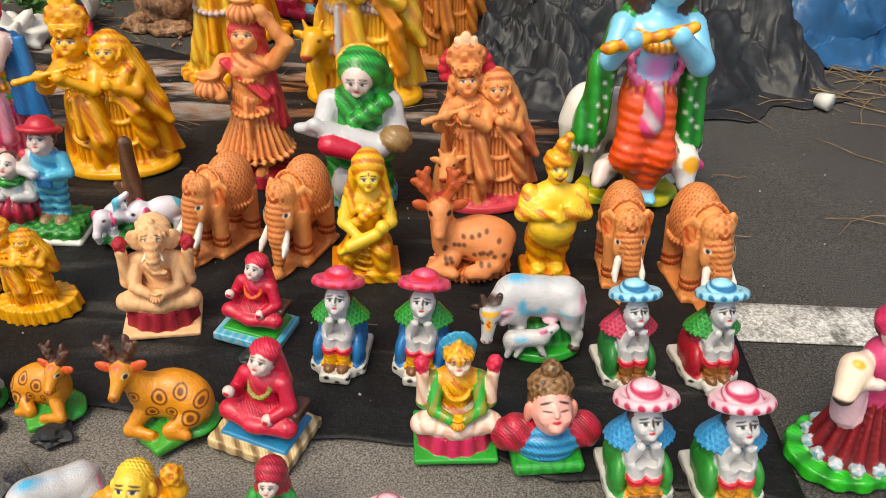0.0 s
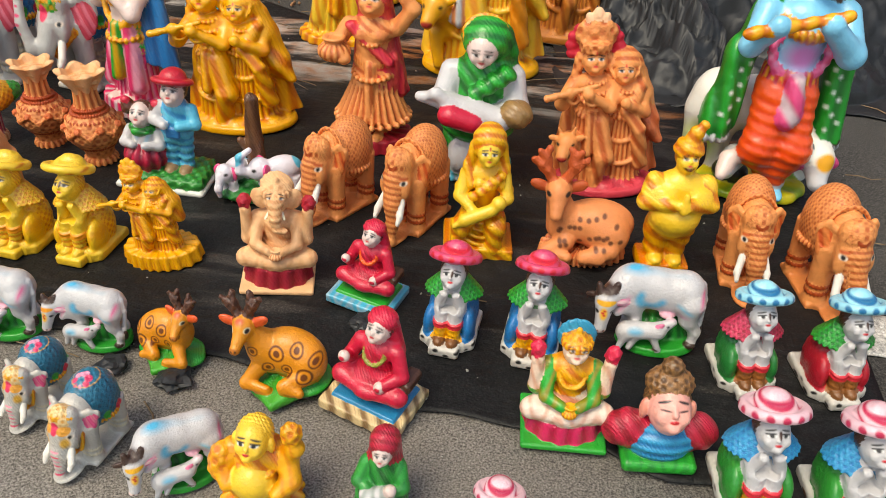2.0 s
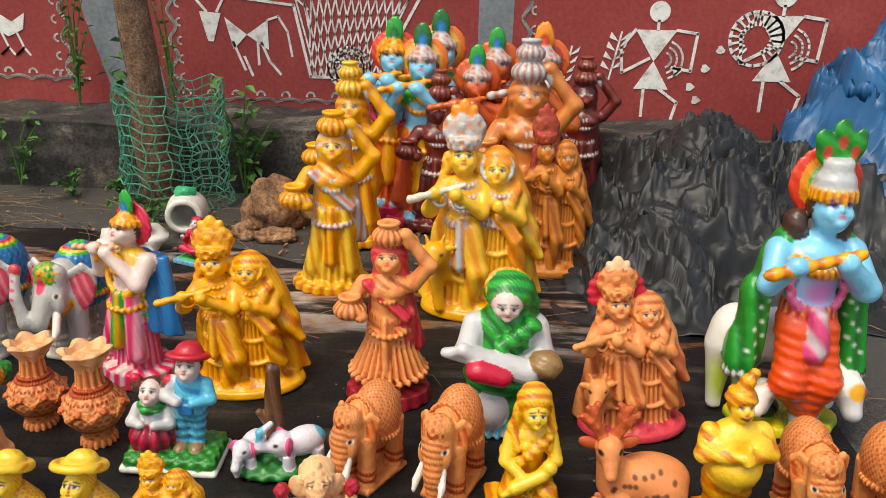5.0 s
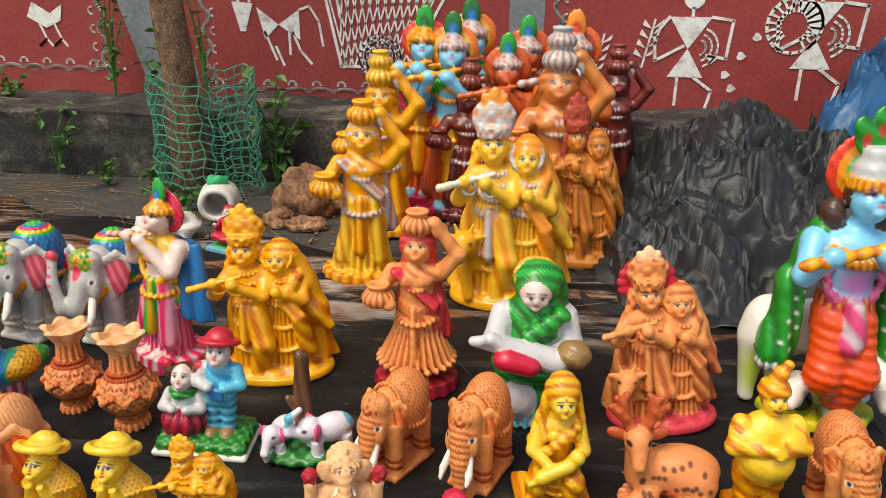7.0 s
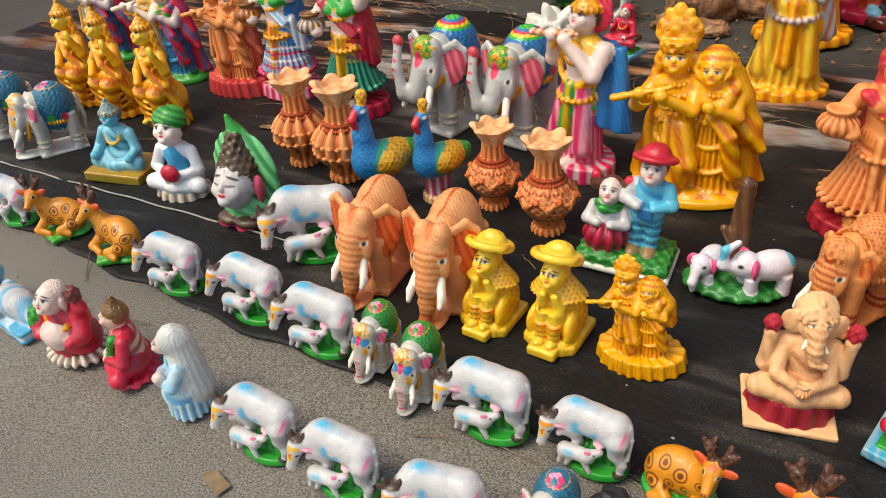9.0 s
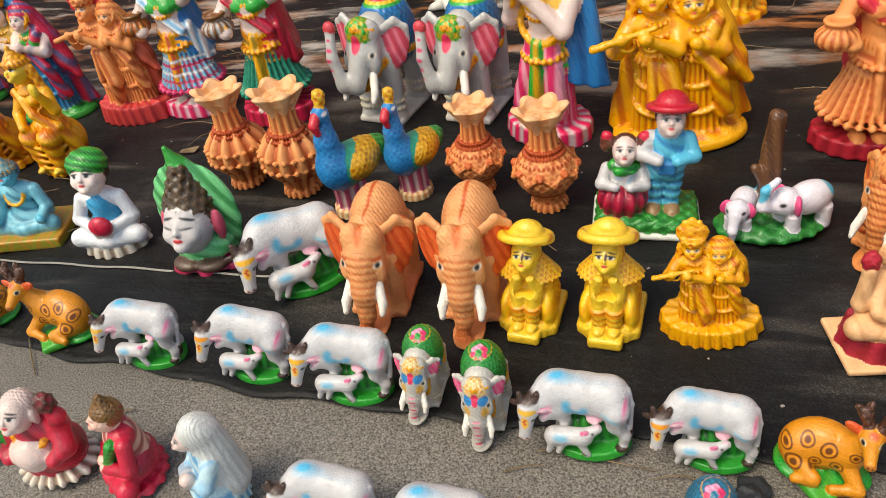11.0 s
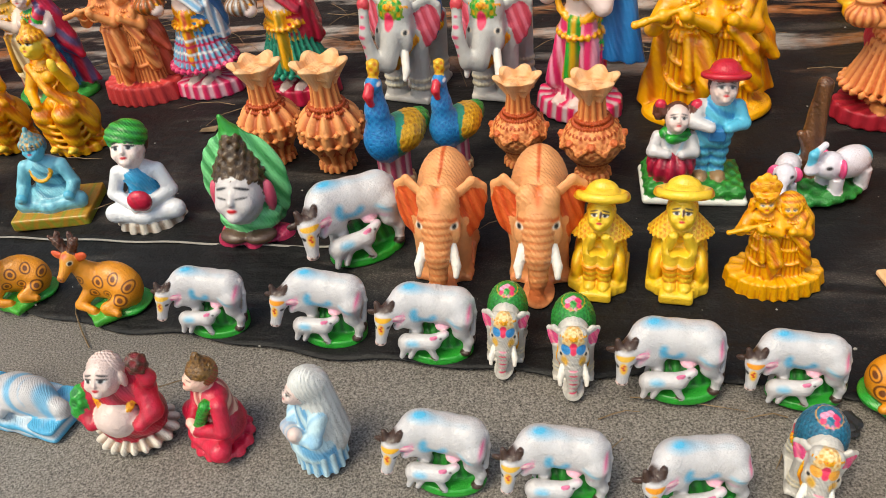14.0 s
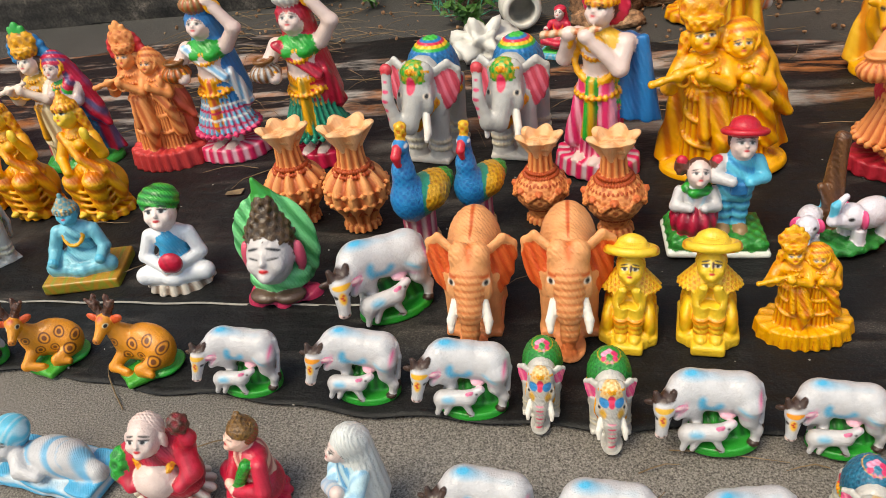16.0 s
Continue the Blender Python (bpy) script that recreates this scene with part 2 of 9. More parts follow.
# ---- mesh helpers ----
def mesh_from(name, v, faces, mats, smooth=True, paint=None, relief=None):
    """A mesh from vertex and quad arrays."""
    me = bpy.data.meshes.new(name)
    v, faces = np.asarray(v, np.float32), np.asarray(faces, np.int32)
    me.vertices.add(len(v))
    me.vertices.foreach_set("co", v.ravel())
    w = faces.shape[1]
    me.loops.add(faces.size)
    me.loops.foreach_set("vertex_index", faces.ravel())
    me.polygons.add(len(faces))
    me.polygons.foreach_set("loop_start", np.arange(0, faces.size, w, dtype=np.int32))
    me.polygons.foreach_set("loop_total", np.full(len(faces), w, np.int32))
    me.polygons.foreach_set("use_smooth", np.full(len(faces), smooth))
    if paint is not None:
        at = me.attributes.new("paint", "FLOAT_COLOR", "POINT")
        at.data.foreach_set("color", np.c_[paint, np.ones(len(paint))].astype(np.float32).ravel())
    if relief is not None:
        at = me.attributes.new("relief", "FLOAT", "POINT")
        at.data.foreach_set("value", relief.astype(np.float32))
    for m in mats:
        me.materials.append(m)
    me.update(calc_edges=True)
    me.validate()
    return me


def from_bm(name, bm, mat, smooth=False):
    me = bpy.data.meshes.new(name)
    bmesh.ops.recalc_face_normals(bm, faces=bm.faces)
    bm.to_mesh(me)
    bm.free()
    me.materials.append(mat)
    for p in me.polygons:
        p.use_smooth = smooth
    return me


def part(name, bm, mat, parent, label="", smooth=False):
    ob = new(name, from_bm(name, bm, mat, smooth))
    ob.parent = parent
    return tagged(ob, label)


def add_box(bm, c, half, rz=0.0, bevel=0.0):
    m = Matrix.Translation(c) @ Matrix.Rotation(rz, 4, "Z") @ Matrix.Diagonal((half[0] * 2, half[1] * 2, half[2] * 2, 1))
    r = bmesh.ops.create_cube(bm, size=1.0, matrix=m)
    if bevel:
        bmesh.ops.bevel(bm, geom=list({e for v in r["verts"] for e in v.link_edges}), offset=bevel, segments=2, affect="EDGES")


def add_tube(bm, pts, radii, sides=8):
    """A tube along points, closed at its ends."""
    rings = []
    for i, p in enumerate(pts):
        p = Vector(p)
        d = (Vector(pts[min(i + 1, len(pts) - 1)]) - Vector(pts[max(i - 1, 0)])).normalized()
        q = d.to_track_quat("Z", "Y")
        r = radii[i] if hasattr(radii, "__len__") else radii
        rings.append([bm.verts.new(p + q @ Vector((r * math.cos(a), r * math.sin(a), 0))) for a in (2 * math.pi * k / sides for k in range(sides))])
    for a, b in zip(rings, rings[1:]):
        for k in range(sides):
            bm.faces.new((a[k], a[(k + 1) % sides], b[(k + 1) % sides], b[k]))
    bm.faces.new(rings[0][::-1])
    bm.faces.new(rings[-1])


# ---- sculpting: smooth unions of round forms, turned into one cast mesh ----
class Sculpt:
    def __init__(self):
        self.forms, self.coats, self.m = [], [], Matrix()

    def at(self, x=0.0, y=0.0, z=0.0, s=1.0, turn=0.0, rx=0.0, ry=0.0):
        """The frame in which the next forms are given."""
        self.m = pose(x, y, z, rx, ry, turn) @ Matrix.Scale(s, 4)
        return self

    def _add(self, fn, lo, hi, col, k, wash, rip, cut=False, coat=False):
        s = self.m.to_scale()[0]
        inv = np.array(self.m.inverted())
        cs = np.array([self.m @ Vector((x, y, z)) for x in (lo[0], hi[0]) for y in (lo[1], hi[1]) for z in (lo[2], hi[2])])
        rec = (fn, inv, s, cs.min(0), cs.max(0), srgb(*col) if col else None, k * s, srgb(*wash) if wash else None, rip, cut)
        (self.coats if coat else self.forms).append(rec)

    def ell(self, c, r, col, rot=(0, 0, 0), k=0.02, wash=None, rip=None, cut=False, coat=False):
        c, r = np.array(c, float), np.array(r, float)
        R = np.array(Euler([radians(a) for a in rot]).to_matrix())
        big = max(r) if any(rot) else r

        def fn(p):
            q = (p - c) @ R
            k0 = np.sqrt((q / r * q / r).sum(1))
            k1 = np.sqrt((q / r ** 2 * q / r ** 2).sum(1)) + 1e-9
            return k0 * (k0 - 1) / k1
        self._add(fn, c - big, c + big, col, k, wash, rip, cut, coat)

    def dab(self, c, r, col, rot=(0, 0, 0), soft=0.0):
        """Paint alone, on whatever surface lies inside."""
        self.ell(c, r, col, rot, k=soft, coat=True)

    def cap(self, a, b, ra, rb, col, k=0.02, wash=None, rip=None, cut=False):
        a, b = np.array(a, float), np.array(b, float)
        ba = b - a

        def fn(p):
            h = np.clip(((p - a) @ ba) / (ba @ ba), 0, 1)
            return np.sqrt(((p - a - h[:, None] * ba) ** 2).sum(1)) - (ra + (rb - ra) * h)
        R = max(ra, rb)
        self._add(fn, np.minimum(a, b) - R, np.maximum(a, b) + R, col, k, wash, rip, cut)

    def limb(self, pts, radii, col, k=0.02, wash=None, rip=None):
        for i in range(len(pts) - 1):
            self.cap(pts[i], pts[i + 1], radii[i], radii[i + 1], col, k, wash, rip)

    def cone(self, z0, z1, r0, r1, col, x=0.0, y=0.0, sq=1.0, k=0.02, rnd=0.01, wash=None, rip=None, cut=False, lean=(0, 0)):
        """An upright round frustum, flattened in depth by sq."""
        def fn(p):
            h = np.clip((p[:, 2] - z0) / (z1 - z0), 0, 1)
            rr = r0 + (r1 - r0) * h - rnd
            d = np.hypot(p[:, 0] - x - lean[0] * h, (p[:, 1] - y - lean[1] * h) / sq) - rr
            e = np.abs(p[:, 2] - (z0 + z1) / 2) - ((z1 - z0) / 2 - rnd)
            return np.minimum(np.maximum(d, e), 0) + np.hypot(np.maximum(d, 0), np.maximum(e, 0)) - rnd
        R = max(r0, r1)
        self._add(fn, (x - R - abs(lean[0]), y - R - abs(lean[1]), z0), (x + R + abs(lean[0]), y + R + abs(lean[1]), z1), col, k, wash, rip, cut)

    def box(self, c, half, col, rz=0.0, rnd=0.01, k=0.01, wash=None, rip=None, rx=0.0):
        c, half = np.array(c, float), np.array(half, float)
        R = np.array(Euler((radians(rx), 0, radians(rz))).to_matrix())

        def fn(p):
            q = np.abs((p - c) @ R) - (half - rnd)
            return np.sqrt((np.maximum(q, 0) ** 2).sum(1)) + np.minimum(q.max(1), 0) - rnd
        b = np.linalg.norm(half) if rz or rx else half
        self._add(fn, c - b, c + b, col, k, wash, rip)

    def ring(self, c, R, r, col, rot=(0, 0, 0), k=0.01, wash=None, rip=None):
        c = np.array(c, float)
        M = np.array(Euler([radians(a) for a in rot]).to_matrix())

        def fn(p):
            q = (p - c) @ M
            return np.hypot(np.hypot(q[:, 0], q[:, 1]) - R, q[:, 2]) - r
        self._add(fn, c - R - r, c + R + r, col, k, wash, rip)

    @staticmethod
    def _dist(rec, p):
        fn, inv, s, lo, hi, col, k, wash, rip, cut = rec
        q = p @ inv[:3, :3].T + inv[:3, 3]
        d = fn(q)
        w = None
        if rip:
            if rip[0] == "fold":
                w = np.sin(rip[2] * np.arctan2(q[:, 0] - (rip[3] if len(rip) > 3 else 0), q[:, 1] - (rip[4] if len(rip) > 4 else 0)))
            elif rip[0] == "band":
                w = np.sin(q @ np.array(rip[2:5]) + (rip[5] * np.sin(9 * q[:, 0] + 7 * q[:, 2]) if len(rip) > 5 else 0))
            else:
                f = rip[2]
                w = np.sin(f * q[:, 0] + 1) * np.sin(f * q[:, 1]) * np.sin(f * q[:, 2] + 2) * 1.6
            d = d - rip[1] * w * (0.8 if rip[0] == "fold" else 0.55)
        return d * s, w

    def cast(self, name, n, mat):
        forms = self.forms
        pad = [r[6] + (r[8][1] * r[2] if r[8] else 0) for r in forms]
        lo = np.min([r[3] - q for r, q in zip(forms, pad) if not r[9]], axis=0)
        hi = np.max([r[4] + q for r, q in zip(forms, pad) if not r[9]], axis=0)
        lo[2] = max(lo[2], 0.0)
        step = (hi - lo).max() / n
        org = lo - 2 * step
        org[2] = -0.5 * step
        dims = np.ceil((hi - org) / step).astype(int) + 3
        D = np.full(dims, 1.0)
        axes = [org[a] + step * np.arange(dims[a]) for a in range(3)]
        for r, q in zip(forms, pad):
            g = q + 2.5 * step
            i0 = np.clip(np.floor((r[3] - g - org) / step).astype(int), 0, dims - 1)
            i1 = np.clip(np.ceil((r[4] + g - org) / step).astype(int) + 1, 1, dims)
            if (i1 <= i0).any():
                continue
            sl = tuple(slice(a, b) for a, b in zip(i0, i1))
            G = np.stack(np.meshgrid(*(ax[s] for ax, s in zip(axes, sl)), indexing="ij"), -1)
            d = self._dist(r, G.reshape(-1, 3))[0].reshape(G.shape[:3])
            old = D[sl]
            if r[9]:
                D[sl] = np.maximum(old, -d)
            else:
                kk = max(r[6], 1e-5)
                h = np.maximum(kk - np.abs(old - d), 0) / kk
                D[sl] = np.minimum(old, d) - h * h * kk * 0.25
        D[:, :, 0] = np.maximum(D[:, :, 0], 0.4 * step)
        ins = D < 0
        c = np.stack([ins[a:dims[0] - 1 + a, b:dims[1] - 1 + b, e:dims[2] - 1 + e] for a in (0, 1) for b in (0, 1) for e in (0, 1)], -1)
        cnt = c.sum(-1)
        idx = np.argwhere((cnt > 0) & (cnt < 8))
        offs = np.array([(a, b, e) for a in (0, 1) for b in (0, 1) for e in (0, 1)])
        val = np.stack([D[idx[:, 0] + o[0], idx[:, 1] + o[1], idx[:, 2] + o[2]] for o in offs], -1)
        acc, num = np.zeros((len(idx), 3)), np.zeros(len(idx))
        for a in range(8):
            for b in range(a + 1, 8):
                if np.abs(offs[a] - offs[b]).sum() != 1:
                    continue
                cross = (val[:, a] < 0) != (val[:, b] < 0)
                t = np.where(cross, val[:, a] / (val[:, a] - val[:, b] + 1e-12), 0)
                acc += cross[:, None] * (offs[a] + t[:, None] * (offs[b] - offs[a]))
                num += cross
        V = org + step * (idx + acc / num[:, None])
        V[:, 2] = np.maximum(V[:, 2], 0.0)
        look_up = np.full(np.array(dims) - 1, -1)
        look_up[tuple(idx.T)] = np.arange(len(idx))
        quads = []
        for ax in range(3):
            o1, o2 = (ax + 1) % 3, (ax + 2) % 3
            a = ins[tuple(slice(0, -1) if i == ax else slice(None) for i in range(3))]
            b = ins[tuple(slice(1, None) if i == ax else slice(None) for i in range(3))]
            e = np.argwhere(a != b)
            e = e[(e[:, o1] > 0) & (e[:, o2] > 0) & (e[:, o1] < dims[o1] - 1) & (e[:, o2] < dims[o2] - 1)]
            up = a[tuple(e.T)]
            f = []
            for s1, s2 in ((-1, -1), (0, -1), (0, 0), (-1, 0)):
                t = e.copy()
                t[:, o1] += s1
                t[:, o2] += s2
                f.append(look_up[tuple(t.T)])
            f = np.stack(f, -1)
            f[~up] = f[~up][:, ::-1]
            quads.append(f)
        F = np.concatenate(quads)
        F = F[(F >= 0).all(1)]
        best, paint, relief = np.full(len(V), 1e9), np.full((len(V), 3), 0.5), np.zeros(len(V))
        for r, q in zip(forms, pad):
            near = ((V > r[3] - q - 2 * step) & (V < r[4] + q + 2 * step)).all(1)
            if r[9] or not near.any():
                continue
            d, w = self._dist(r, V[near])
            ids = np.flatnonzero(near)
            win = d < best[ids] - 1e-6
            ids = ids[win]
            best[ids] = d[win]
            relief[ids] = {"fold": 0.45, "band": 1.0, "nub": 2.0}[r[8][0]] if r[8] else 0.0
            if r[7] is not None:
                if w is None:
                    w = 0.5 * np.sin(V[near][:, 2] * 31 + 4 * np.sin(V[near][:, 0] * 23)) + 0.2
                # Wash mixes in where the ripple dips, so most folds darken by colour.
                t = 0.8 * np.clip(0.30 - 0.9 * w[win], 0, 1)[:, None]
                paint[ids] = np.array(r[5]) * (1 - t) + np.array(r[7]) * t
            else:
                paint[ids] = r[5]
        for r in self.coats:
            near = ((V > r[3] - step - r[6]) & (V < r[4] + step + r[6])).all(1)
            if near.any():
                d, _ = self._dist(r, V[near])
                t = np.clip(0.5 - d / max(step * 1.2, r[6]), 0, 1)[:, None]
                paint[near] = paint[near] * (1 - t) + np.array(r[5]) * t
                relief[near] *= 1 - t[:, 0] * (r[6] < 0.02)
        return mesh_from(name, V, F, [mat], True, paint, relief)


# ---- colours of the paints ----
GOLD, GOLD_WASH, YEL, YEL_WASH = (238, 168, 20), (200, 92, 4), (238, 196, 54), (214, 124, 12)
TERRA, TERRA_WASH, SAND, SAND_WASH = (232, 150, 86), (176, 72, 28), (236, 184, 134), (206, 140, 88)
RED, DRED, GRN, DGRN, BLUE, LBLUE, WHT = (200, 24, 58), (140, 18, 34), (26, 158, 48), (8, 92, 30), (16, 112, 178), (84, 186, 216), (199, 197, 199)
PINK, SKIN, HAIR, BLACK, SILVER, SKYSKIN, ORANGE, VIOLET = (226, 74, 130), (222, 198, 190), (74, 44, 30), (26, 22, 22), (188, 190, 192), (122, 198, 232), (240, 92, 26), (176, 90, 190)
BRONZE, MAROON, CREAM = (120, 76, 30), (104, 34, 22), (240, 228, 196)


def face(S, c, s, lips=(196, 30, 40), brow=BLACK, eye=True, mark=None):
    """Nose, eyes, brows and lips on a head at c of radius s that looks along -y."""
    x, y, z = c
    S.cap((x, y - s * 0.86, z + s * 0.16), (x, y - s * 0.98, z - s * 0.16), s * 0.08, s * 0.125, S.skin, k=s * 0.12)
    S.ell((x, y - s * 0.68, z - s * 0.72), (s * 0.28, s * 0.26, s * 0.24), S.skin, k=s * 0.2)
    S.ell((x, y - s * 0.86, z - s * 0.44), (s * 0.16, s * 0.1, s * 0.08), S.skin, k=s * 0.06)
    for d in (-1, 1):
        S.ell((x + d * s * 0.42, y - s * 0.62, z - s * 0.28), (s * 0.28, s * 0.24, s * 0.28), S.skin, k=s * 0.2)
        if eye:
            S.dab((x + d * s * 0.36, y - s * 0.85, z + s * 0.08), (s * 0.22, s * 0.4, s * 0.095), (244, 243, 240))
            S.dab((x + d * s * 0.34, y - s * 0.85, z + s * 0.08), (s * 0.125, s * 0.4, s * 0.115), brow)
            S.dab((x + d * s * 0.39, y - s * 0.82, z + s * 0.175), (s * 0.28, s * 0.4, s * 0.058), brow, (0, d * 10, 0))
        else:
            S.dab((x + d * s * 0.36, y - s * 0.85, z + s * 0.02), (s * 0.22, s * 0.4, s * 0.04), brow, (0, d * -8, 0))
        S.dab((x + d * s * 0.40, y - s * 0.8, z + s * 0.36), (s * 0.28, s * 0.4, s * 0.055), brow, (0, d * 14, 0))
    S.dab((x, y - s * 0.9, z - s * 0.45), (s * 0.19, s * 0.4, s * 0.085), lips)
    if mark:
        S.dab((x, y - s * 0.9, z + s * 0.52), (s * 0.07, s * 0.4, s * 0.15), mark)


def head(S, c, s, skin, hair, wash=None, **kw):
    S.skin = skin
    kept = S.m.copy()
    S.m = S.m @ Matrix.Translation(c) @ Matrix.Rotation(radians(kw.pop("nod", -26)), 4, "X")
    c = (0.0, 0.0, 0.0)
    S.ell(c, (s * 0.88, s * 0.94, s * 1.12), skin, k=s * 0.1)
    S.ell((c[0], c[1] + s * 0.36, c[2] + s * 0.34), (s * 0.98, s * 0.9, s * 0.98), hair, k=s * 0.05, wash=wash, rip=("band", s * 0.05, 0, 18 / s, 26 / s))
    face(S, c, s, **kw)
    S.m = kept


def crown(S, c, s, col, wash, tall=1.0):
    x, y, z = c
    S.cone(z + s * 0.35, z + s * 0.8, s * 1.06, s * 1.0, col, x, y, k=s * 0.1, wash=wash, rip=("fold", s * 0.05, 16, x, y))
    S.cone(z + s * 0.7, z + s * (0.9 + 0.9 * tall), s * 0.95, s * 0.3, col, x, y, k=s * 0.15, wash=wash, rip=("nub", s * 0.07, 9 / s))
    S.ell((x, y, z + s * (1.0 + 0.95 * tall)), (s * 0.22, s * 0.22, s * 0.3), col, k=s * 0.1)


def halo(S, c, s, cols, size=2.1):
    """Feathered disc behind a head, in rings of colour."""
    x, y, z = c
    for i, q in enumerate(cols):
        r = s * size * (1 - 0.2 * i)
        S.ell((x, y + s * 0.75 - i * s * 0.1, z + s * 0.5), (r, s * 0.3, r * 1.05), q, k=s * 0.03, rip=("band", s * 0.05, 9 / s, 0, 7 / s, 1.5))


def feather(S, c, s, col, eye):
    x, y, z = c
    S.ell((x, y, z), (s * 0.55, s * 0.2, s * 0.95), col, k=s * 0.05, rip=("band", s * 0.06, 20 / s, 0, 6 / s))
    S.dab((x, y - s * 0.15, z - s * 0.2), (s * 0.26, s * 0.3, s * 0.4), eye)


def base_disc(S, h, r, col, sq=0.8, wash=None, petals=0, rim=None):
    S.cone(0, h, r, r * 0.96, col, sq=sq, wash=wash, rip=("fold", r * 0.022, petals + 4) if petals else None)
    if rim:
        S.cone(0, h * 0.3, r * 1.04, r * 1.04, rim, sq=sq)


def person(S, P):
    """A standing draped figure one unit high from z 0 to its crown; P names its paints and its stance."""
    g = P.get
    skin, wash = g("skin", SKIN), g("wash")
    skirt, top, hair, jew = g("skirt", RED), g("top", GRN), g("hair", HAIR), g("jewels", GOLD)
    r0, r1 = g("hem", 0.17), g("hip", 0.105)
    pl = g("pleats", 22)
    hz = g("hem_z", 0.0)
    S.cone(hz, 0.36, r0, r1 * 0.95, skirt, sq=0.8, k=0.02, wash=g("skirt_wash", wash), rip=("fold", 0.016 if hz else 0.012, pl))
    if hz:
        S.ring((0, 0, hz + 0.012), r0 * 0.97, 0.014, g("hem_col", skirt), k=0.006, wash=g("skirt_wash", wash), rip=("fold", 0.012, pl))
        for d in (-1, 1):
            S.cap((d * 0.05, -0.03, 0.0), (d * 0.05, -0.02, hz + 0.05), 0.034, 0.05, skin, k=0.02)
    for zz, rr, q in g("bands", ()):
        S.dab((0, 0, zz), (rr, rr, 0.010), q)
    S.cone(0.30, 0.50, r1 * 1.1, 0.085, g("sash", skirt), sq=0.78, k=0.03, wash=g("sash_wash", wash), rip=("band", 0.006, 40, 0, 120, 1.5))
    S.cap((0, 0, 0.48), (0, -0.005, 0.62), 0.078, 0.088, g("belly", skin), k=0.03, wash=wash)
    S.ell((0, -0.01, 0.665), (0.125, 0.075, 0.075), top, k=0.03, wash=g("top_wash", wash), rip=("band", 0.004, 70, 0, 110, 1.2))
    for d in (-1, 1) if not hz else ():
        S.cap((d * 0.055, -0.05, 0.44), (d * 0.10, -0.075, 0.10), 0.035, 0.05, skirt, k=0.03, wash=g("skirt_wash", wash), rip=("band", 0.005, 110, 0, 16, 1.0))
    S.cap((0.0, -0.085, 0.46), (0.0, -0.115, 0.16), 0.026, 0.036, g("sash", skirt), k=0.012, wash=g("sash_wash", wash), rip=("band", 0.005, 130, 0, 8))
    S.ring((0, -0.02, 0.40), 0.10, 0.014, jew, (12, 0, 0), k=0.008, wash=GOLD_WASH, rip=("fold", 0.006, 24))
    if g("bust"):
        for d in (-1, 1):
            S.ell((d * 0.048, -0.06, 0.645), (0.045, 0.04, 0.042), top, k=0.015, wash=g("top_wash", wash))
    S.cap((0, 0, 0.70), (0, -0.005, 0.77), 0.036, 0.034, skin, k=0.02)
    S.ring((0, -0.022, 0.685), 0.062, 0.013, jew, (28, 0, 0), k=0.006, wash=GOLD_WASH, rip=("fold", 0.005, 26))
    S.ring((0, -0.032, 0.635), 0.074, 0.011, jew, (38, 0, 0), k=0.006, wash=GOLD_WASH, rip=("fold", 0.005, 26))
    S.cone(0.455, 0.50, 0.098, 0.092, g("belt", jew), sq=0.82, wash=GOLD_WASH, rip=("fold", 0.006, 30))
    hc, hs = (g("tilt", 0.0), -0.018, 0.822), 0.074
    arms = g("arms", "flute")
    sl = g("sleeve", skin)
    R = (0.046, 0.040, 0.030, 0.022)

    def arm(d, el, ha):
        S.limb(((d * 0.125, 0, 0.675), el), (R[0], R[1]), sl, wash=wash)
        S.limb((el, ha), (R[1], R[2]), skin, wash=wash)
        S.ell(ha, (0.036, 0.034, 0.036), skin, wash=wash)
        S.ring(tuple(0.25 * a + 0.75 * b for a, b in zip(el, ha)), 0.036, 0.011, jew, (90, 0, 40 * d))
    if arms == "flute":
        arm(-1, (-0.165, -0.05, 0.555), (-0.105, -0.115, 0.725))
        arm(1, (0.135, -0.075, 0.555), (-0.015, -0.125, 0.725))
        S.cap((-0.235, -0.135, 0.705), (0.04, -0.105, 0.765), 0.021, 0.016, g("flute", jew), k=0.008, wash=GOLD_WASH, rip=("band", 0.004, 130, 0, 0))
    elif arms == "pot":
        arm(1, (0.21, -0.01, 0.80), (0.085, -0.01, 0.985))
        arm(-1, (-0.19, -0.04, 0.56), (-0.13, -0.12, 0.51))
        pot(S, (-0.19, -0.085, 0.535), 0.085, g("pot2", BRONZE), g("pot_wash", GOLD_WASH))
    elif arms == "hold":
        arm(-1, (-0.16, -0.05, 0.56), (-0.03, -0.12, 0.61))
        arm(1, (0.16, -0.05, 0.56), (0.05, -0.12, 0.60))
    elif arms == "raise":
        arm(-1, (-0.18, -0.04, 0.57), (-0.14, -0.1, 0.72))
        arm(1, (0.17, -0.04, 0.56), (0.09, -0.12, 0.53))
    if g("drape"):
        S.cap((-0.10, -0.06, 0.69), (0.10, -0.07, 0.49), 0.032, 0.028, g("drape"), k=0.01, wash=g("drape_wash", wash), rip=("band", 0.006, 90, 0, 90))
        S.cap((0.11, -0.02, 0.50), (0.15, 0.03, 0.28), 0.035, 0.045, g("drape"), k=0.015, wash=g("drape_wash", wash), rip=("band", 0.007, 120, 60, 0))
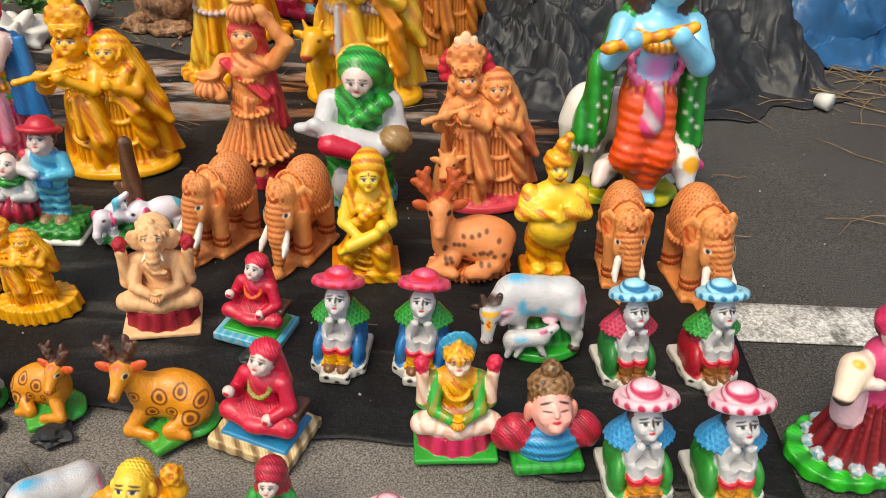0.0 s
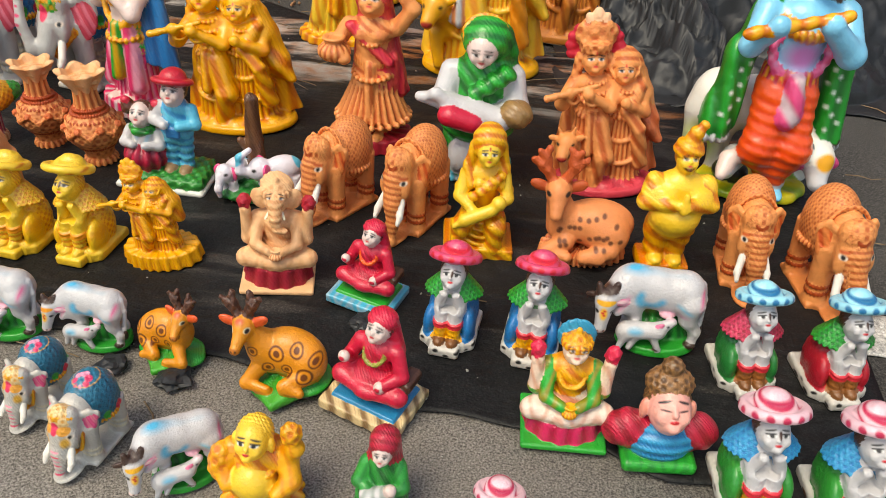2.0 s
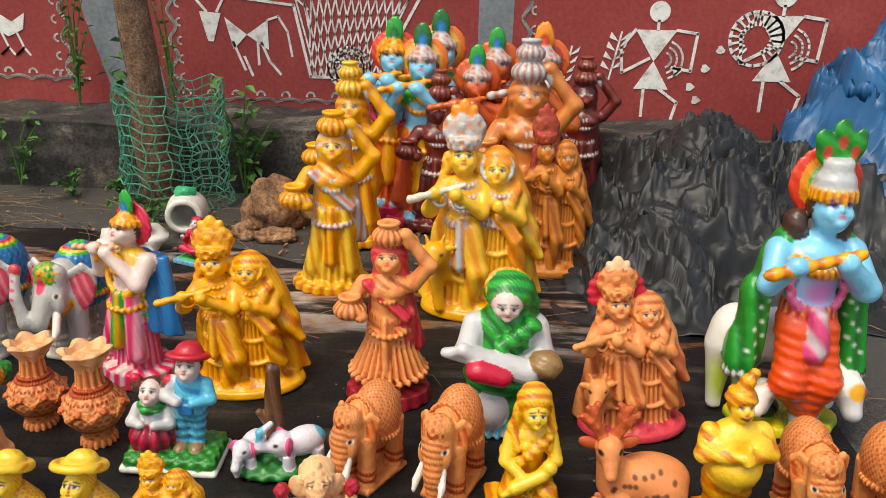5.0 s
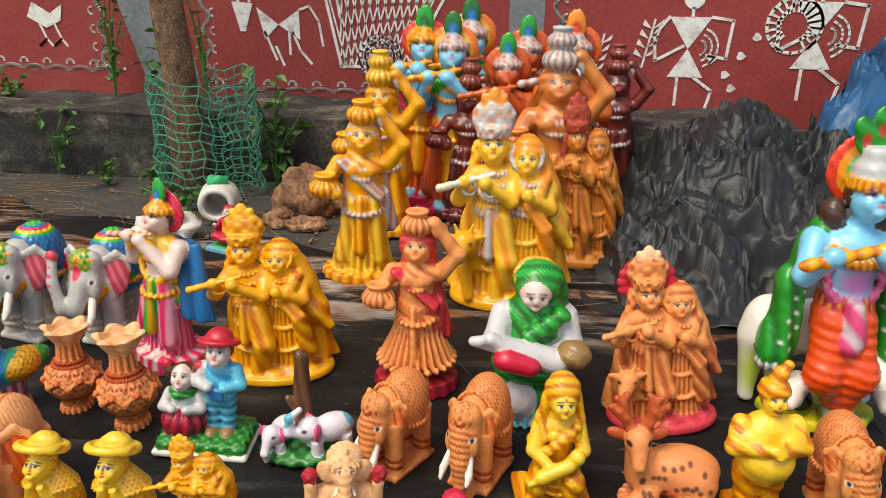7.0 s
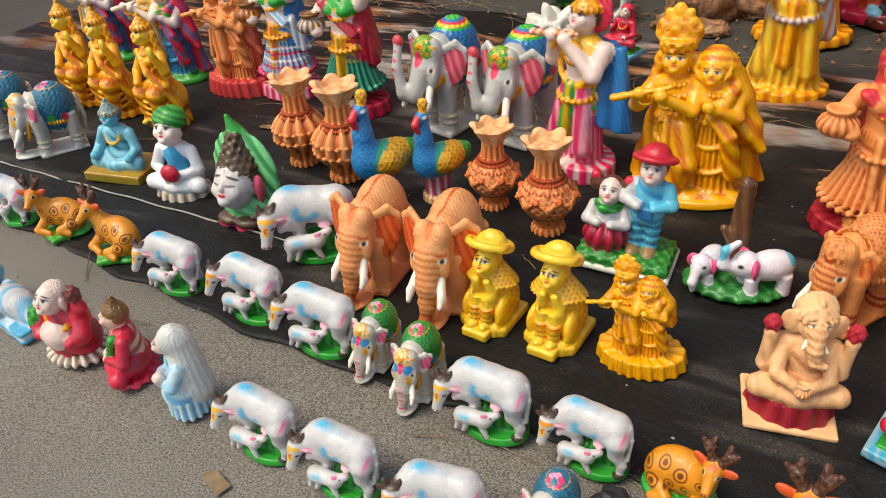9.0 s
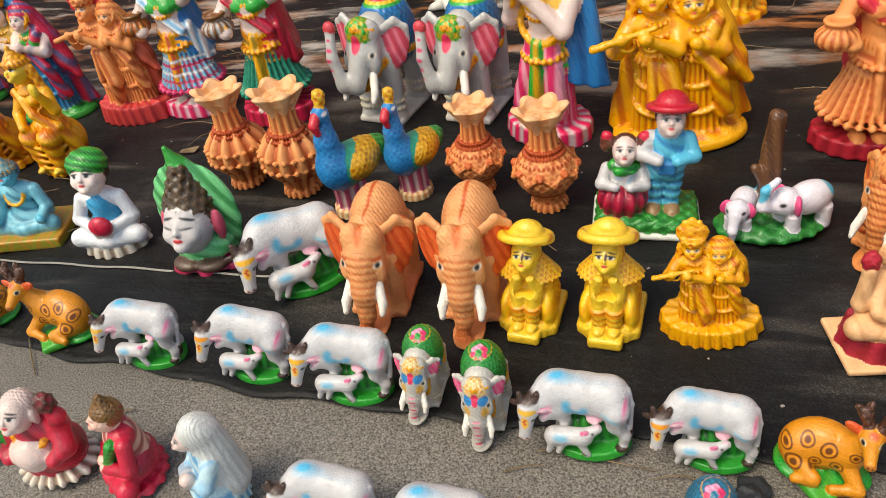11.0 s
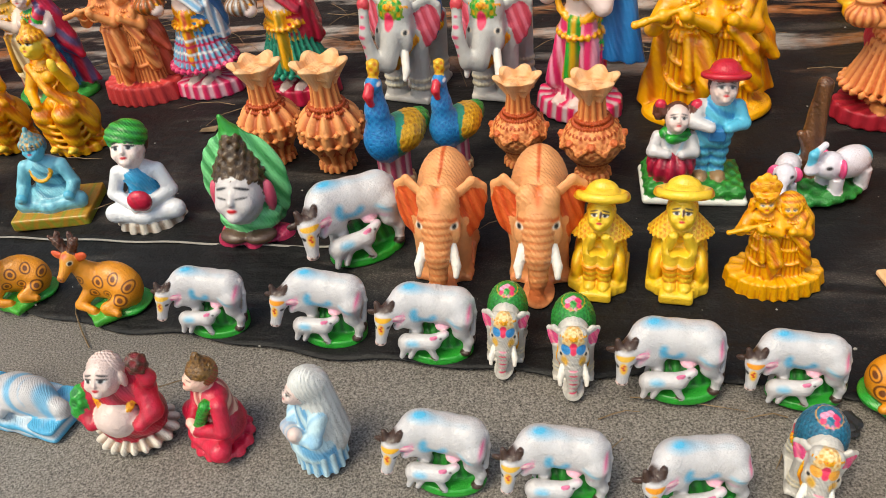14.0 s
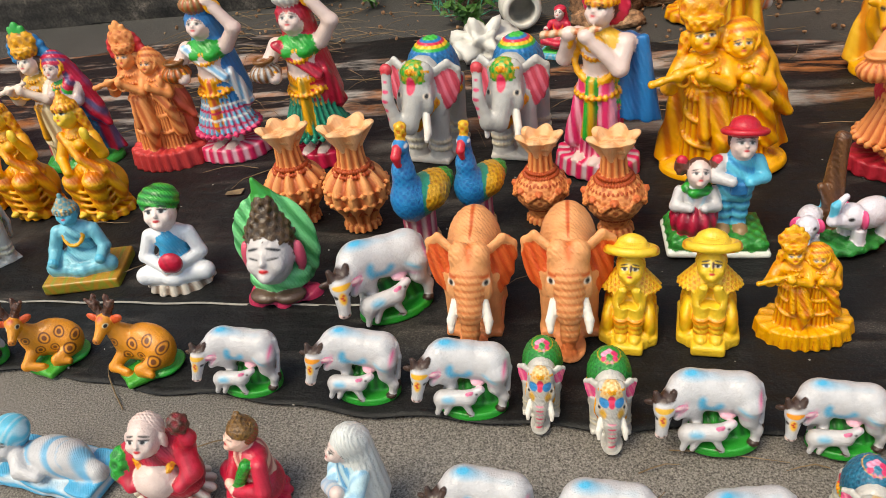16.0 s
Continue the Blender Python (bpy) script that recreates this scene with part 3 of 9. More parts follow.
    if g("cape"):
        S.cone(g("cape_z", 0.2), 0.70, g("cape_r", 0.2), 0.12, g("cape"), x=g("cape_x", 0.0), y=0.05, sq=0.32, k=0.02, wash=g("cape_wash", wash), rip=("band", 0.010, 75, 0, 8))
    if g("garland"):
        S.ring((0, -0.055, 0.56), 0.105, 0.016, g("garland"), (80, 0, 0), k=0.006, rip=("nub", 0.006, 120))
    head(S, hc, hs, skin, hair, wash, mark=g("mark", (190, 40, 30)))
    if g("halo"):
        halo(S, hc, hs, g("halo"), g("halo_r", 1.7))
    if g("veil"):
        S.ell((hc[0], 0.022, 0.842), (0.096, 0.084, 0.106), g("veil"), k=0.02, wash=g("veil_wash", wash), rip=("band", 0.004, 0, 60, 110))
        S.cap((hc[0], 0.055, 0.84), (0.02, 0.075, 0.34), 0.085, 0.15, g("veil"), k=0.03, wash=g("veil_wash", wash), rip=("band", 0.006, 90, 0, 10))
    if g("crown"):
        crown(S, (hc[0], hc[1] + 0.01, hc[2] + 0.012), hs, g("crown"), g("crown_wash", GOLD_WASH), g("tall", 0.7))
    if g("feather"):
        feather(S, (hc[0], 0.0, 0.985), 0.085, g("feather"), g("feather_eye", BLUE))
    if arms == "pot":
        pot(S, (0.0, 0.0, 0.965), 0.085, g("pot", TERRA), g("pot_wash", TERRA_WASH))
        if g("pots", 1) > 1:
            pot(S, (0.0, 0.0, 1.06), 0.068, g("pot_b", g("pot", TERRA)), g("pot_wash", TERRA_WASH))
    for d in (-1, 1):
        S.ell((d * 0.045, -0.11, 0.012), (0.032, 0.06, 0.022), g("feet", skin), k=0.01)


def pot(S, c, r, col, wash):
    x, y, z = c
    S.ell(c, (r, r, r * 0.72), col, k=0.008, wash=wash, rip=("fold", r * 0.06, 14, x, y))
    S.cone(z + r * 0.5, z + r * 0.95, r * 0.5, r * 0.62, col, x, y, k=0.01, wash=wash)
    S.ring((x, y, z + r * 0.95), r * 0.58, r * 0.14, col, k=0.005)


def statue(P, n=120, mat=None, foot=0.05, foot_r=0.2, foot_col=None, foot_wash=None, petals=14, name="statue"):
    S = Sculpt()
    base_disc(S, foot, foot_r, foot_col or RED, 0.8, foot_wash, petals)
    S.at(0, 0, foot - 0.005, (1 - foot) / P.get("reach", 1.02))
    person(S, P)
    me = S.cast(name, n, mat or PEARL)
    me.transform(Matrix.Diagonal((1.14, 1.14, 1.0, 1.0)))
    return me


def couple(man, lady, n=140, mat=None, foot_col=GOLD, foot_wash=GOLD_WASH, cow=None, halo_col=None, lotus=0.0, wide=1.0, trim=None, crest=None, cloak=True, seat=0.0):
    """A flute player and a veiled woman side by side on an oval base, one unit high. man, lady: dicts of paints (skin, robe, wash, crown, veil, cape)."""
    S = Sculpt()
    m, f = man.get, lady.get
    mw, fw = m("wash"), f("wash")
    ms, fs, mr, fr = m("skin"), f("skin"), m("robe", m("skin")), f("robe", f("skin"))
    h = 0.045 + lotus
    S.cone(0, h, 0.285, 0.275, foot_col, sq=0.68, k=0.01, rnd=0.015)
    if lotus:
        S.cone(0, h, 0.29, 0.27, foot_col, sq=0.70, wash=foot_wash, rip=("fold", 0.016, 20))
    else:
        S.ell((0, 0.0, h), (0.25, 0.16, 0.05), foot_col, k=0.02, wash=foot_wash, rip=("nub", 0.010, 50))
    s = (1 - h) / 1.02
    S.at(0, 0, h - 0.005, s)
    if cloak:
        S.cone(0.0, 0.60, 0.17, 0.085, m("cape", mr), x=-0.155, y=0.07, sq=0.42, k=0.02, wash=mw, rip=("band", 0.010, 80, 0, 6, 0.8), lean=(0.05, -0.02))
        S.cone(0.02, 0.66, 0.17, 0.085, f("cape", fr), x=0.15, y=0.07, sq=0.42, k=0.02, wash=fw, rip=("band", 0.010, 80, 0, 10, 0.8), lean=(-0.05, -0.02))
        S.limb(((0.13, 0.04, 0.55), (0.22, 0.03, 0.34), (0.285, 0.01, 0.245)), (0.06, 0.065, 0.03), f("cape", fr), k=0.04, wash=fw, rip=("band", 0.008, 70, 0, 50, 0.8))
    # skirts: long pleats, with swags of cloth over the thighs
    S.cone(0.0, 0.46, 0.125, 0.085, mr, x=-0.085, y=-0.03, sq=0.85, k=0.02, wash=mw, rip=("fold", 0.009, 18, -0.085, -0.03))
    S.cone(0.0, 0.45, 0.120, 0.075, fr, x=0.085, y=-0.02, sq=0.85, k=0.02, wash=fw, rip=("fold", 0.009, 20, 0.085, -0.02))
    S.limb(((-0.06, -0.09, 0.40), (-0.02, -0.14, 0.20), (-0.06, -0.13, 0.03)), (0.06, 0.052, 0.036), mr, k=0.03, wash=mw, rip=("band", 0.005, 80, 0, 22, 1.0))
    for i in range(1, 5, 2):
        zz = 0.13 + 0.065 * i
        S.ring((-0.085, -0.03, zz), 0.118 - 0.008 * i, 0.014, mr, (24, 10, 0), k=0.012, wash=mw)
        S.ring((0.085, -0.02, zz - 0.01), 0.112 - 0.009 * i, 0.013, fr, (24, -12, 0), k=0.012, wash=fw)
    S.limb(((-0.10, -0.12, 0.44), (-0.11, -0.15, 0.24)), (0.026, 0.034), trim or mr, k=0.01, wash=mw, rip=("band", 0.006, 120, 0, 8))
    # bodies
    for x, y, c, w, sk, bust in ((-0.085, -0.01, m("top", mr), mw, ms, 0), (0.085, 0.0, f("top", fr), fw, fs, 1)):
        k2 = 1.0 if not bust else 0.90
        zt = 0.60 * k2 + (0.01 if bust else 0)
        S.cap((x, y - 0.02, 0.42), (x, y - 0.01, zt - 0.04), 0.072 * k2, 0.078 * k2, sk if not bust else c, k=0.02)
        S.ell((x, y - 0.01, zt), (0.112 * k2, 0.07, 0.062), c, k=0.03, wash=w)
        S.ring((x, y - 0.02, 0.435), 0.085 * k2, 0.016, trim or c, (8, 0, 0), k=0.006, wash=w, rip=("fold", 0.006, 24, x, y))
        S.cap((x, y, zt + 0.03), (x, y - 0.015, zt + 0.09), 0.036, 0.033, sk, k=0.015)
        for r, dz, t in ((0.05, 0.035, 20), (0.066, -0.005, 34), (0.08, -0.05, 46)):
            S.ring((x, y - 0.035, zt + dz), r, 0.0105, trim or c, (t, 0, 0), k=0.004, wash=w, rip=("fold", 0.005, 24, x, y))
        if bust:
            for d in (-1, 1):
                S.ell((x + d * 0.04, y - 0.065, zt - 0.02), (0.038, 0.034, 0.036), c, k=0.012)
    # arms and flute
    S.limb(((-0.185, 0.0, 0.60), (-0.255, -0.08, 0.50)), (0.044, 0.040), ms, k=0.02, wash=mw)
    S.limb(((-0.255, -0.08, 0.50), (-0.225, -0.165, 0.60)), (0.040, 0.028), ms, k=0.015)
    S.limb(((0.005, -0.03, 0.59), (-0.005, -0.12, 0.50)), (0.040, 0.034), ms, k=0.02)
    S.limb(((-0.005, -0.12, 0.50), (-0.125, -0.175, 0.59)), (0.034, 0.026), ms, k=0.012)
    for p in ((-0.225, -0.17, 0.605), (-0.13, -0.185, 0.60)):
        S.ell(p, (0.032, 0.028, 0.034), ms, k=0.01)
        S.ring((p[0] + 0.02, p[1] + 0.02, p[2] - 0.035), 0.034, 0.009, trim or ms, (60, 0, 30), k=0.004)
    S.cap((-0.09, -0.165, 0.645), (-0.34, -0.18, 0.575), 0.013, 0.021, m("flute", ms), k=0.006, rip=("band", 0.003, 120, 0, 0))
    S.limb(((0.165, 0.0, 0.55), (0.185, -0.07, 0.45), (0.075, -0.15, 0.53)), (0.036, 0.031, 0.022), fs, k=0.018, wash=fw)
    S.ell((0.07, -0.152, 0.54), (0.028, 0.024, 0.032), fs, k=0.01)
    # shawl across her breast and down the front
    S.limb(((0.15, -0.04, 0.58), (0.09, -0.10, 0.47), (0.16, -0.11, 0.36), (0.19, -0.08, 0.14)), (0.034, 0.032, 0.036, 0.045), f("veil", fr), k=0.012, wash=fw, rip=("band", 0.006, 80, 0, 60))
    # heads
    mh, fh = (-0.098, -0.035, 0.735), (0.062, -0.03, 0.672)
    if halo_col:
        S.ell((mh[0], 0.03, 0.80), (0.135, 0.03, 0.135), halo_col, k=0.01, rip=("fold", 0.006, 1))
        for i in range(11):
            a = radians(-20 + 22 * i)
            S.ell((mh[0] + 0.125 * math.cos(a), 0.02, 0.80 + 0.125 * math.sin(a)), (0.032, 0.024, 0.032), halo_col, k=0.01)
    head(S, mh, 0.072, ms, m("hair", mr), mw, mark=(190, 30, 30), nod=-22)
    head(S, fh, 0.064, fs, f("hair", fr), fw, mark=(190, 30, 30), nod=-18)
    for d in (-1, 1):
        S.limb(((mh[0] + d * 0.07, 0.0, 0.74), (mh[0] + d * 0.095, -0.01, 0.62)), (0.03, 0.024), m("hair", mr), k=0.015, wash=mw, rip=("nub", 0.006, 90))
    cr = m("crown", mr)
    S.cone(0.785, 0.845, 0.080, 0.084, cr, mh[0], mh[1] + 0.02, k=0.008, wash=mw, rip=("nub", 0.008, 110))
    S.ell((mh[0], mh[1] + 0.035, 0.875), (0.104, 0.05, 0.095), cr, k=0.02, wash=mw, rip=("nub", 0.008, 80))
    S.ell((mh[0], mh[1] + 0.03, 0.965), (0.034, 0.026, 0.056), crest or cr, k=0.01)
    for d in (-1, 1):
        S.ell((mh[0] + d * 0.034, mh[1] + 0.03, 0.95), (0.026, 0.022, 0.046), crest or cr, (0, d * 26, 0), k=0.008)
    v = f("veil", fr)
    S.ell((fh[0] + 0.005, fh[1] + 0.045, fh[2] + 0.028), (0.085, 0.08, 0.098), v, k=0.02, wash=fw, rip=("band", 0.003, 0, 60, 110))
    S.limb(((fh[0] + 0.05, fh[1] + 0.06, 0.68), (0.17, 0.04, 0.52), (0.20, 0.04, 0.34)), (0.055, 0.06, 0.06), v, k=0.04, wash=fw, rip=("band", 0.007, 80, 0, 30, 0.8))
    S.ring((fh[0], fh[1] - 0.005, fh[2] + 0.025), 0.074, 0.009, trim or v, (68, 0, 0), k=0.004, rip=("fold", 0.004, 30, fh[0], 0))
    if cow:
        S.ell((-0.19, -0.05, 0.20), (0.085, 0.10, 0.10), cow, k=0.03, wash=mw)
        S.cap((-0.20, -0.10, 0.27), (-0.225, -0.17, 0.31), 0.06, 0.055, cow, k=0.03)
        S.cap((-0.225, -0.18, 0.31), (-0.25, -0.235, 0.25), 0.05, 0.034, cow, k=0.02)
        for d in (-1, 1):
            S.ell((-0.225 + d * 0.065, -0.165, 0.33), (0.035, 0.014, 0.02), cow, (0, d * -15, 0), k=0.008)
            S.cap((-0.225 + d * 0.03, -0.165, 0.355), (-0.225 + d * 0.045, -0.165, 0.395), 0.013, 0.007, cow, k=0.006)
            S.dab((-0.235 + d * 0.04, -0.21, 0.315), (0.012, 0.02, 0.009), BLACK)
        S.dab((-0.252, -0.26, 0.245), (0.03, 0.02, 0.016), (190, 60, 50))
        S.limb(((-0.22, -0.12, 0.16), (-0.20, -0.15, 0.02)), (0.036, 0.026), cow, k=0.02)
    me = S.cast("couple", n, mat or GOLD_PAINT)
    me.transform(Matrix.Diagonal((wide, wide, 1.0, 1.0)))
    return me


def mono(skin, wash, **kw):
    """The paints of a figure in one colour."""
    d = dict(skin=skin, wash=wash, skirt=skin, top=skin, hair=skin, sash=skin, belly=skin, jewels=skin, belt=skin, sleeve=skin, feet=skin, pot=skin, pot2=skin, pot_wash=wash, flute=skin, mark=wash)
    d.update(kw)
    return d


def cow_mesh(gold=(238, 176, 40), mark=(206, 40, 40), swirl=1.0, n=125, seed=1):
    """A humped white cow, its face turned to the road, a nursing calf before it, on an oval grass plinth. One unit is its height."""
    S = Sculpt()
    body, blue, pink, dark = WHT, (70, 176, 216), (228, 120, 160), (66, 44, 34)
    S.cone(0.0, 0.10, 0.47, 0.43, (24, 150, 44), x=0.12, y=-0.04, sq=0.66, k=0.02, rnd=0.03)
    S.ell((0.14, 0.08, 0.10), (0.40, 0.20, 0.26), GRN, k=0.06, wash=DGRN, rip=("band", 0.012, 60, 0, 12, 1.0))
    S.ell((0.08, 0.06, 0.70), (0.42, 0.235, 0.255), body, (0, 5, 0), k=0.08)
    S.ell((0.36, 0.04, 0.69), (0.235, 0.235, 0.265), body, (0, 20, 0), k=0.08)
    S.ell((-0.20, 0.05, 0.77), (0.225, 0.20, 0.235), body, (0, -18, 0), k=0.09)
    S.ell((-0.24, -0.06, 0.60), (0.15, 0.14, 0.20), body, k=0.08)
    S.cap((-0.30, -0.02, 0.78), (-0.46, -0.14, 0.70), 0.165, 0.125, body, k=0.08)
    S.limb(((-0.24, -0.11, 0.62), (-0.36, -0.17, 0.50)), (0.07, 0.05), body, k=0.06)
    # head: broad brow, narrow muzzle
    S.ell((-0.50, -0.20, 0.67), (0.125, 0.115, 0.13), body, k=0.04)
    S.cap((-0.51, -0.23, 0.63), (-0.545, -0.33, 0.41), 0.10, 0.068, body, k=0.04)
    S.ell((-0.55, -0.345, 0.385), (0.072, 0.055, 0.052), (240, 214, 206), k=0.02)
    S.ell((-0.33, -0.20, 0.67), (0.115, 0.035, 0.055), pink, (0, 8, 20), k=0.015)
    S.dab((-0.31, -0.22, 0.685), (0.09, 0.05, 0.022), (250, 214, 214), (0, 8, 20))
    S.ell((-0.655, -0.15, 0.71), (0.08, 0.03, 0.045), dark, (0, -14, -20), k=0.015)
    for d in (-1, 1):
        S.cap((-0.49 + 0.075 * d, -0.17, 0.77), (-0.49 + 0.10 * d, -0.16, 0.87), 0.06, 0.032, dark, k=0.03)
        S.dab((-0.515 + 0.078 * d, -0.285, 0.60), (0.026, 0.05, 0.022), BLACK)
        S.dab((-0.545 + 0.032 * d, -0.40, 0.39), (0.014, 0.03, 0.014), (90, 50, 46))
    S.dab((-0.49, -0.16, 0.81), (0.12, 0.12, 0.06), dark, soft=0.04)
    S.dab((-0.505, -0.31, 0.71), (0.13, 0.10, 0.032), gold)
    S.dab((-0.525, -0.34, 0.59), (0.045, 0.08, 0.075), (240, 186, 60), soft=0.03)
    for q, w in (((-0.535, 0.60), 0.020), ((-0.515, 0.625), 0.016), ((-0.52, 0.575), 0.016)):
        S.dab((q[0], -0.34, q[1]), (w, 0.08, 0.013), mark)
    S.dab((-0.555, -0.40, 0.345), (0.04, 0.03, 0.012), (170, 60, 60))
    # legs
    for x, y in ((-0.22, 0.10), (-0.16, -0.06)):
        S.limb(((x, y, 0.60), (x + 0.02, y, 0.34), (x - 0.01, y - 0.02, 0.09)), (0.115, 0.065, 0.052), body, k=0.06)
    for x, y in ((0.38, 0.13), (0.44, -0.10)):
        S.limb(((x, y, 0.62), (x - 0.01, y - 0.02, 0.42), (x + 0.085, y - 0.03, 0.26), (x + 0.06, y - 0.06, 0.10)), (0.16, 0.095, 0.06, 0.052), body, k=0.05)
        S.ell((x + 0.05, y - 0.08, 0.105), (0.068, 0.06, 0.045), (58, 40, 32), k=0.015)
    S.limb(((0.565, 0.06, 0.80), (0.60, 0.02, 0.62), (0.575, -0.06, 0.34)), (0.035, 0.03, 0.035), body, k=0.03)
    S.ell((0.565, -0.08, 0.22), (0.045, 0.045, 0.10), (58, 40, 32), (0, 15, 0), k=0.02)
    S.ell((0.20, -0.10, 0.47), (0.09, 0.07, 0.055), (240, 190, 200), k=0.04)
    # calf
    S.cap((-0.22, -0.25, 0.31), (0.10, -0.25, 0.33), 0.108, 0.10, body, k=0.05)
    S.ell((-0.26, -0.24, 0.28), (0.10, 0.10, 0.12), body, k=0.04)
    S.cap((0.12, -0.25, 0.37), (0.25, -0.22, 0.45), 0.078, 0.05, body, k=0.03)
    S.ell((0.11, -0.29, 0.43), (0.055, 0.02, 0.03), pink, (0, -35, 0), k=0.01)
    for x0, x1 in ((-0.26, -0.31), (-0.14, -0.20), (0.06, 0.12)):
        S.cap((x0, -0.29, 0.25), (x1, -0.31, 0.11), 0.05, 0.035, body, k=0.03)
    S.dab((0.20, -0.28, 0.43), (0.018, 0.03, 0.014), BLACK)
    S.dab((0.07, -0.33, 0.11), (0.06, 0.04, 0.02), (80, 60, 54))
    S.dab((-0.15, -0.33, 0.36), (0.08, 0.05, 0.04), (120, 190, 222), soft=0.06)
    # airbrushed blue and rose
    random.seed(seed)
    j = random.uniform(-0.04, 0.04)
    for i in range(9):
        a = radians(150 + 24 * i)
        S.dab((0.02 + j + 0.13 * swirl * math.cos(a), -0.21, 0.71 + 0.10 * math.sin(a)), (0.035, 0.14, 0.035), blue, soft=0.075)
    S.dab((-0.08 + j, 0.02, 1.0), (0.20, 0.10, 0.03), blue, soft=0.08)
    S.dab((0.22, -0.05, 0.98), (0.14, 0.06, 0.02), (130, 196, 224), soft=0.08)
    S.dab((0.40 + j, -0.20, 0.62), (0.10, 0.10, 0.025), (140, 200, 224), (0, 30, 0), soft=0.06)
    S.dab((0.53, -0.10, 0.66), (0.028, 0.12, 0.16), pink, (0, 12, 0), soft=0.05)
    S.dab((0.17, -0.22, 0.52), (0.20, 0.08, 0.018), (230, 150, 186), soft=0.06)
    S.dab((-0.30, -0.20, 0.64), (0.025, 0.08, 0.12), (226, 170, 190), (0, 25, 0), soft=0.06)
    return S.cast("cow", n, PEARL)


def deer_mesh(mirror=False, body=(222, 142, 30), ring_col=(112, 58, 12)):
    """A resting deer with broad dark antlers and painted rings, on a pointed green plinth."""
    S = Sculpt()
    S.ell((0.05, 0.0, 0.05), (0.46, 0.32, 0.075), GRN, k=0.03, wash=(60, 150, 40), rip=("fold", 0.010, 7))
    S.box((0.0, -0.14, 0.045), (0.24, 0.24, 0.045), (60, 160, 44), rz=45, rnd=0.04, k=0.06)
    S.ell((0.12, 0.02, 0.33), (0.33, 0.215, 0.235), body, (0, 8, 0), k=0.06)
    S.ell((0.30, -0.04, 0.28), (0.19, 0.19, 0.20), body, k=0.05)
    S.ell((-0.12, -0.02, 0.36), (0.17, 0.17, 0.22), body, (0, -15, 0), k=0.05)
    S.cap((-0.16, -0.04, 0.44), (-0.24, -0.09, 0.66), 0.14, 0.095, body, k=0.06)
    S.ell((-0.25, -0.12, 0.70), (0.105, 0.115, 0.10), body, k=0.04)
    S.cap((-0.26, -0.18, 0.67), (-0.29, -0.30, 0.59), 0.075, 0.05, body, k=0.03)
    S.ell((-0.295, -0.325, 0.58), (0.05, 0.035, 0.04), (190, 110, 30), k=0.02)
    for d in (-1, 1):
        S.ell((-0.25 + 0.155 * d, -0.09, 0.735), (0.095, 0.03, 0.05), (214, 84, 36), (0, -22 * d, 0), k=0.02)
        S.limb(((-0.25 + 0.05 * d, -0.07, 0.79), (-0.25 + 0.10 * d, -0.05, 0.89), (-0.25 + 0.085 * d, -0.03, 0.985)), (0.05, 0.052, 0.03), (92, 54, 36), k=0.03, wash=(50, 30, 22), rip=("nub", 0.010, 70))
        S.cap((-0.25 + 0.10 * d, -0.05, 0.87), (-0.25 + 0.185 * d, -0.06, 0.95), 0.042, 0.024, (92, 54, 36), k=0.03, wash=(50, 30, 22), rip=("nub", 0.008, 70))
        S.dab((-0.265 + 0.08 * d, -0.205, 0.715), (0.032, 0.05, 0.026), (236, 220, 180))
        S.dab((-0.265 + 0.082 * d, -0.205, 0.713), (0.020, 0.05, 0.022), BLACK)
        S.dab((-0.295 + 0.02 * d, -0.36, 0.59), (0.010, 0.02, 0.010), BLACK)
    S.limb(((-0.18, -0.14, 0.26), (-0.30, -0.24, 0.15), (-0.08, -0.29, 0.12)), (0.085, 0.06, 0.045), body, k=0.03)
    S.limb(((0.30, -0.16, 0.22), (0.10, -0.28, 0.16), (0.26, -0.31, 0.12)), (0.10, 0.065, 0.045), body, k=0.03)
    S.dab((-0.26, -0.2, 0.80), (0.07, 0.06, 0.035), (206, 90, 50), soft=0.03)
    for x, y, z, r in ((0.04, -0.18, 0.44, 0.08), (0.24, -0.16, 0.47, 0.07), (0.42, -0.16, 0.38, 0.07), (0.31, -0.22, 0.26, 0.085), (-0.06, -0.18, 0.30, 0.065), (0.13, -0.22, 0.30, 0.06), (-0.19, -0.14, 0.47, 0.06)):
        for q, c in ((1.0, ring_col), (0.74, body), (0.42, ring_col)):
            S.dab((x, y, z), (r * q, 0.16, r * q * 0.9), c)
    me = S.cast("deer", 135, GOLD_PAINT)
    me.transform(Matrix.Diagonal((-0.84 if mirror else 0.86, 0.86, 1.0, 1.0)))
    if mirror:
        me.flip_normals()
    return me


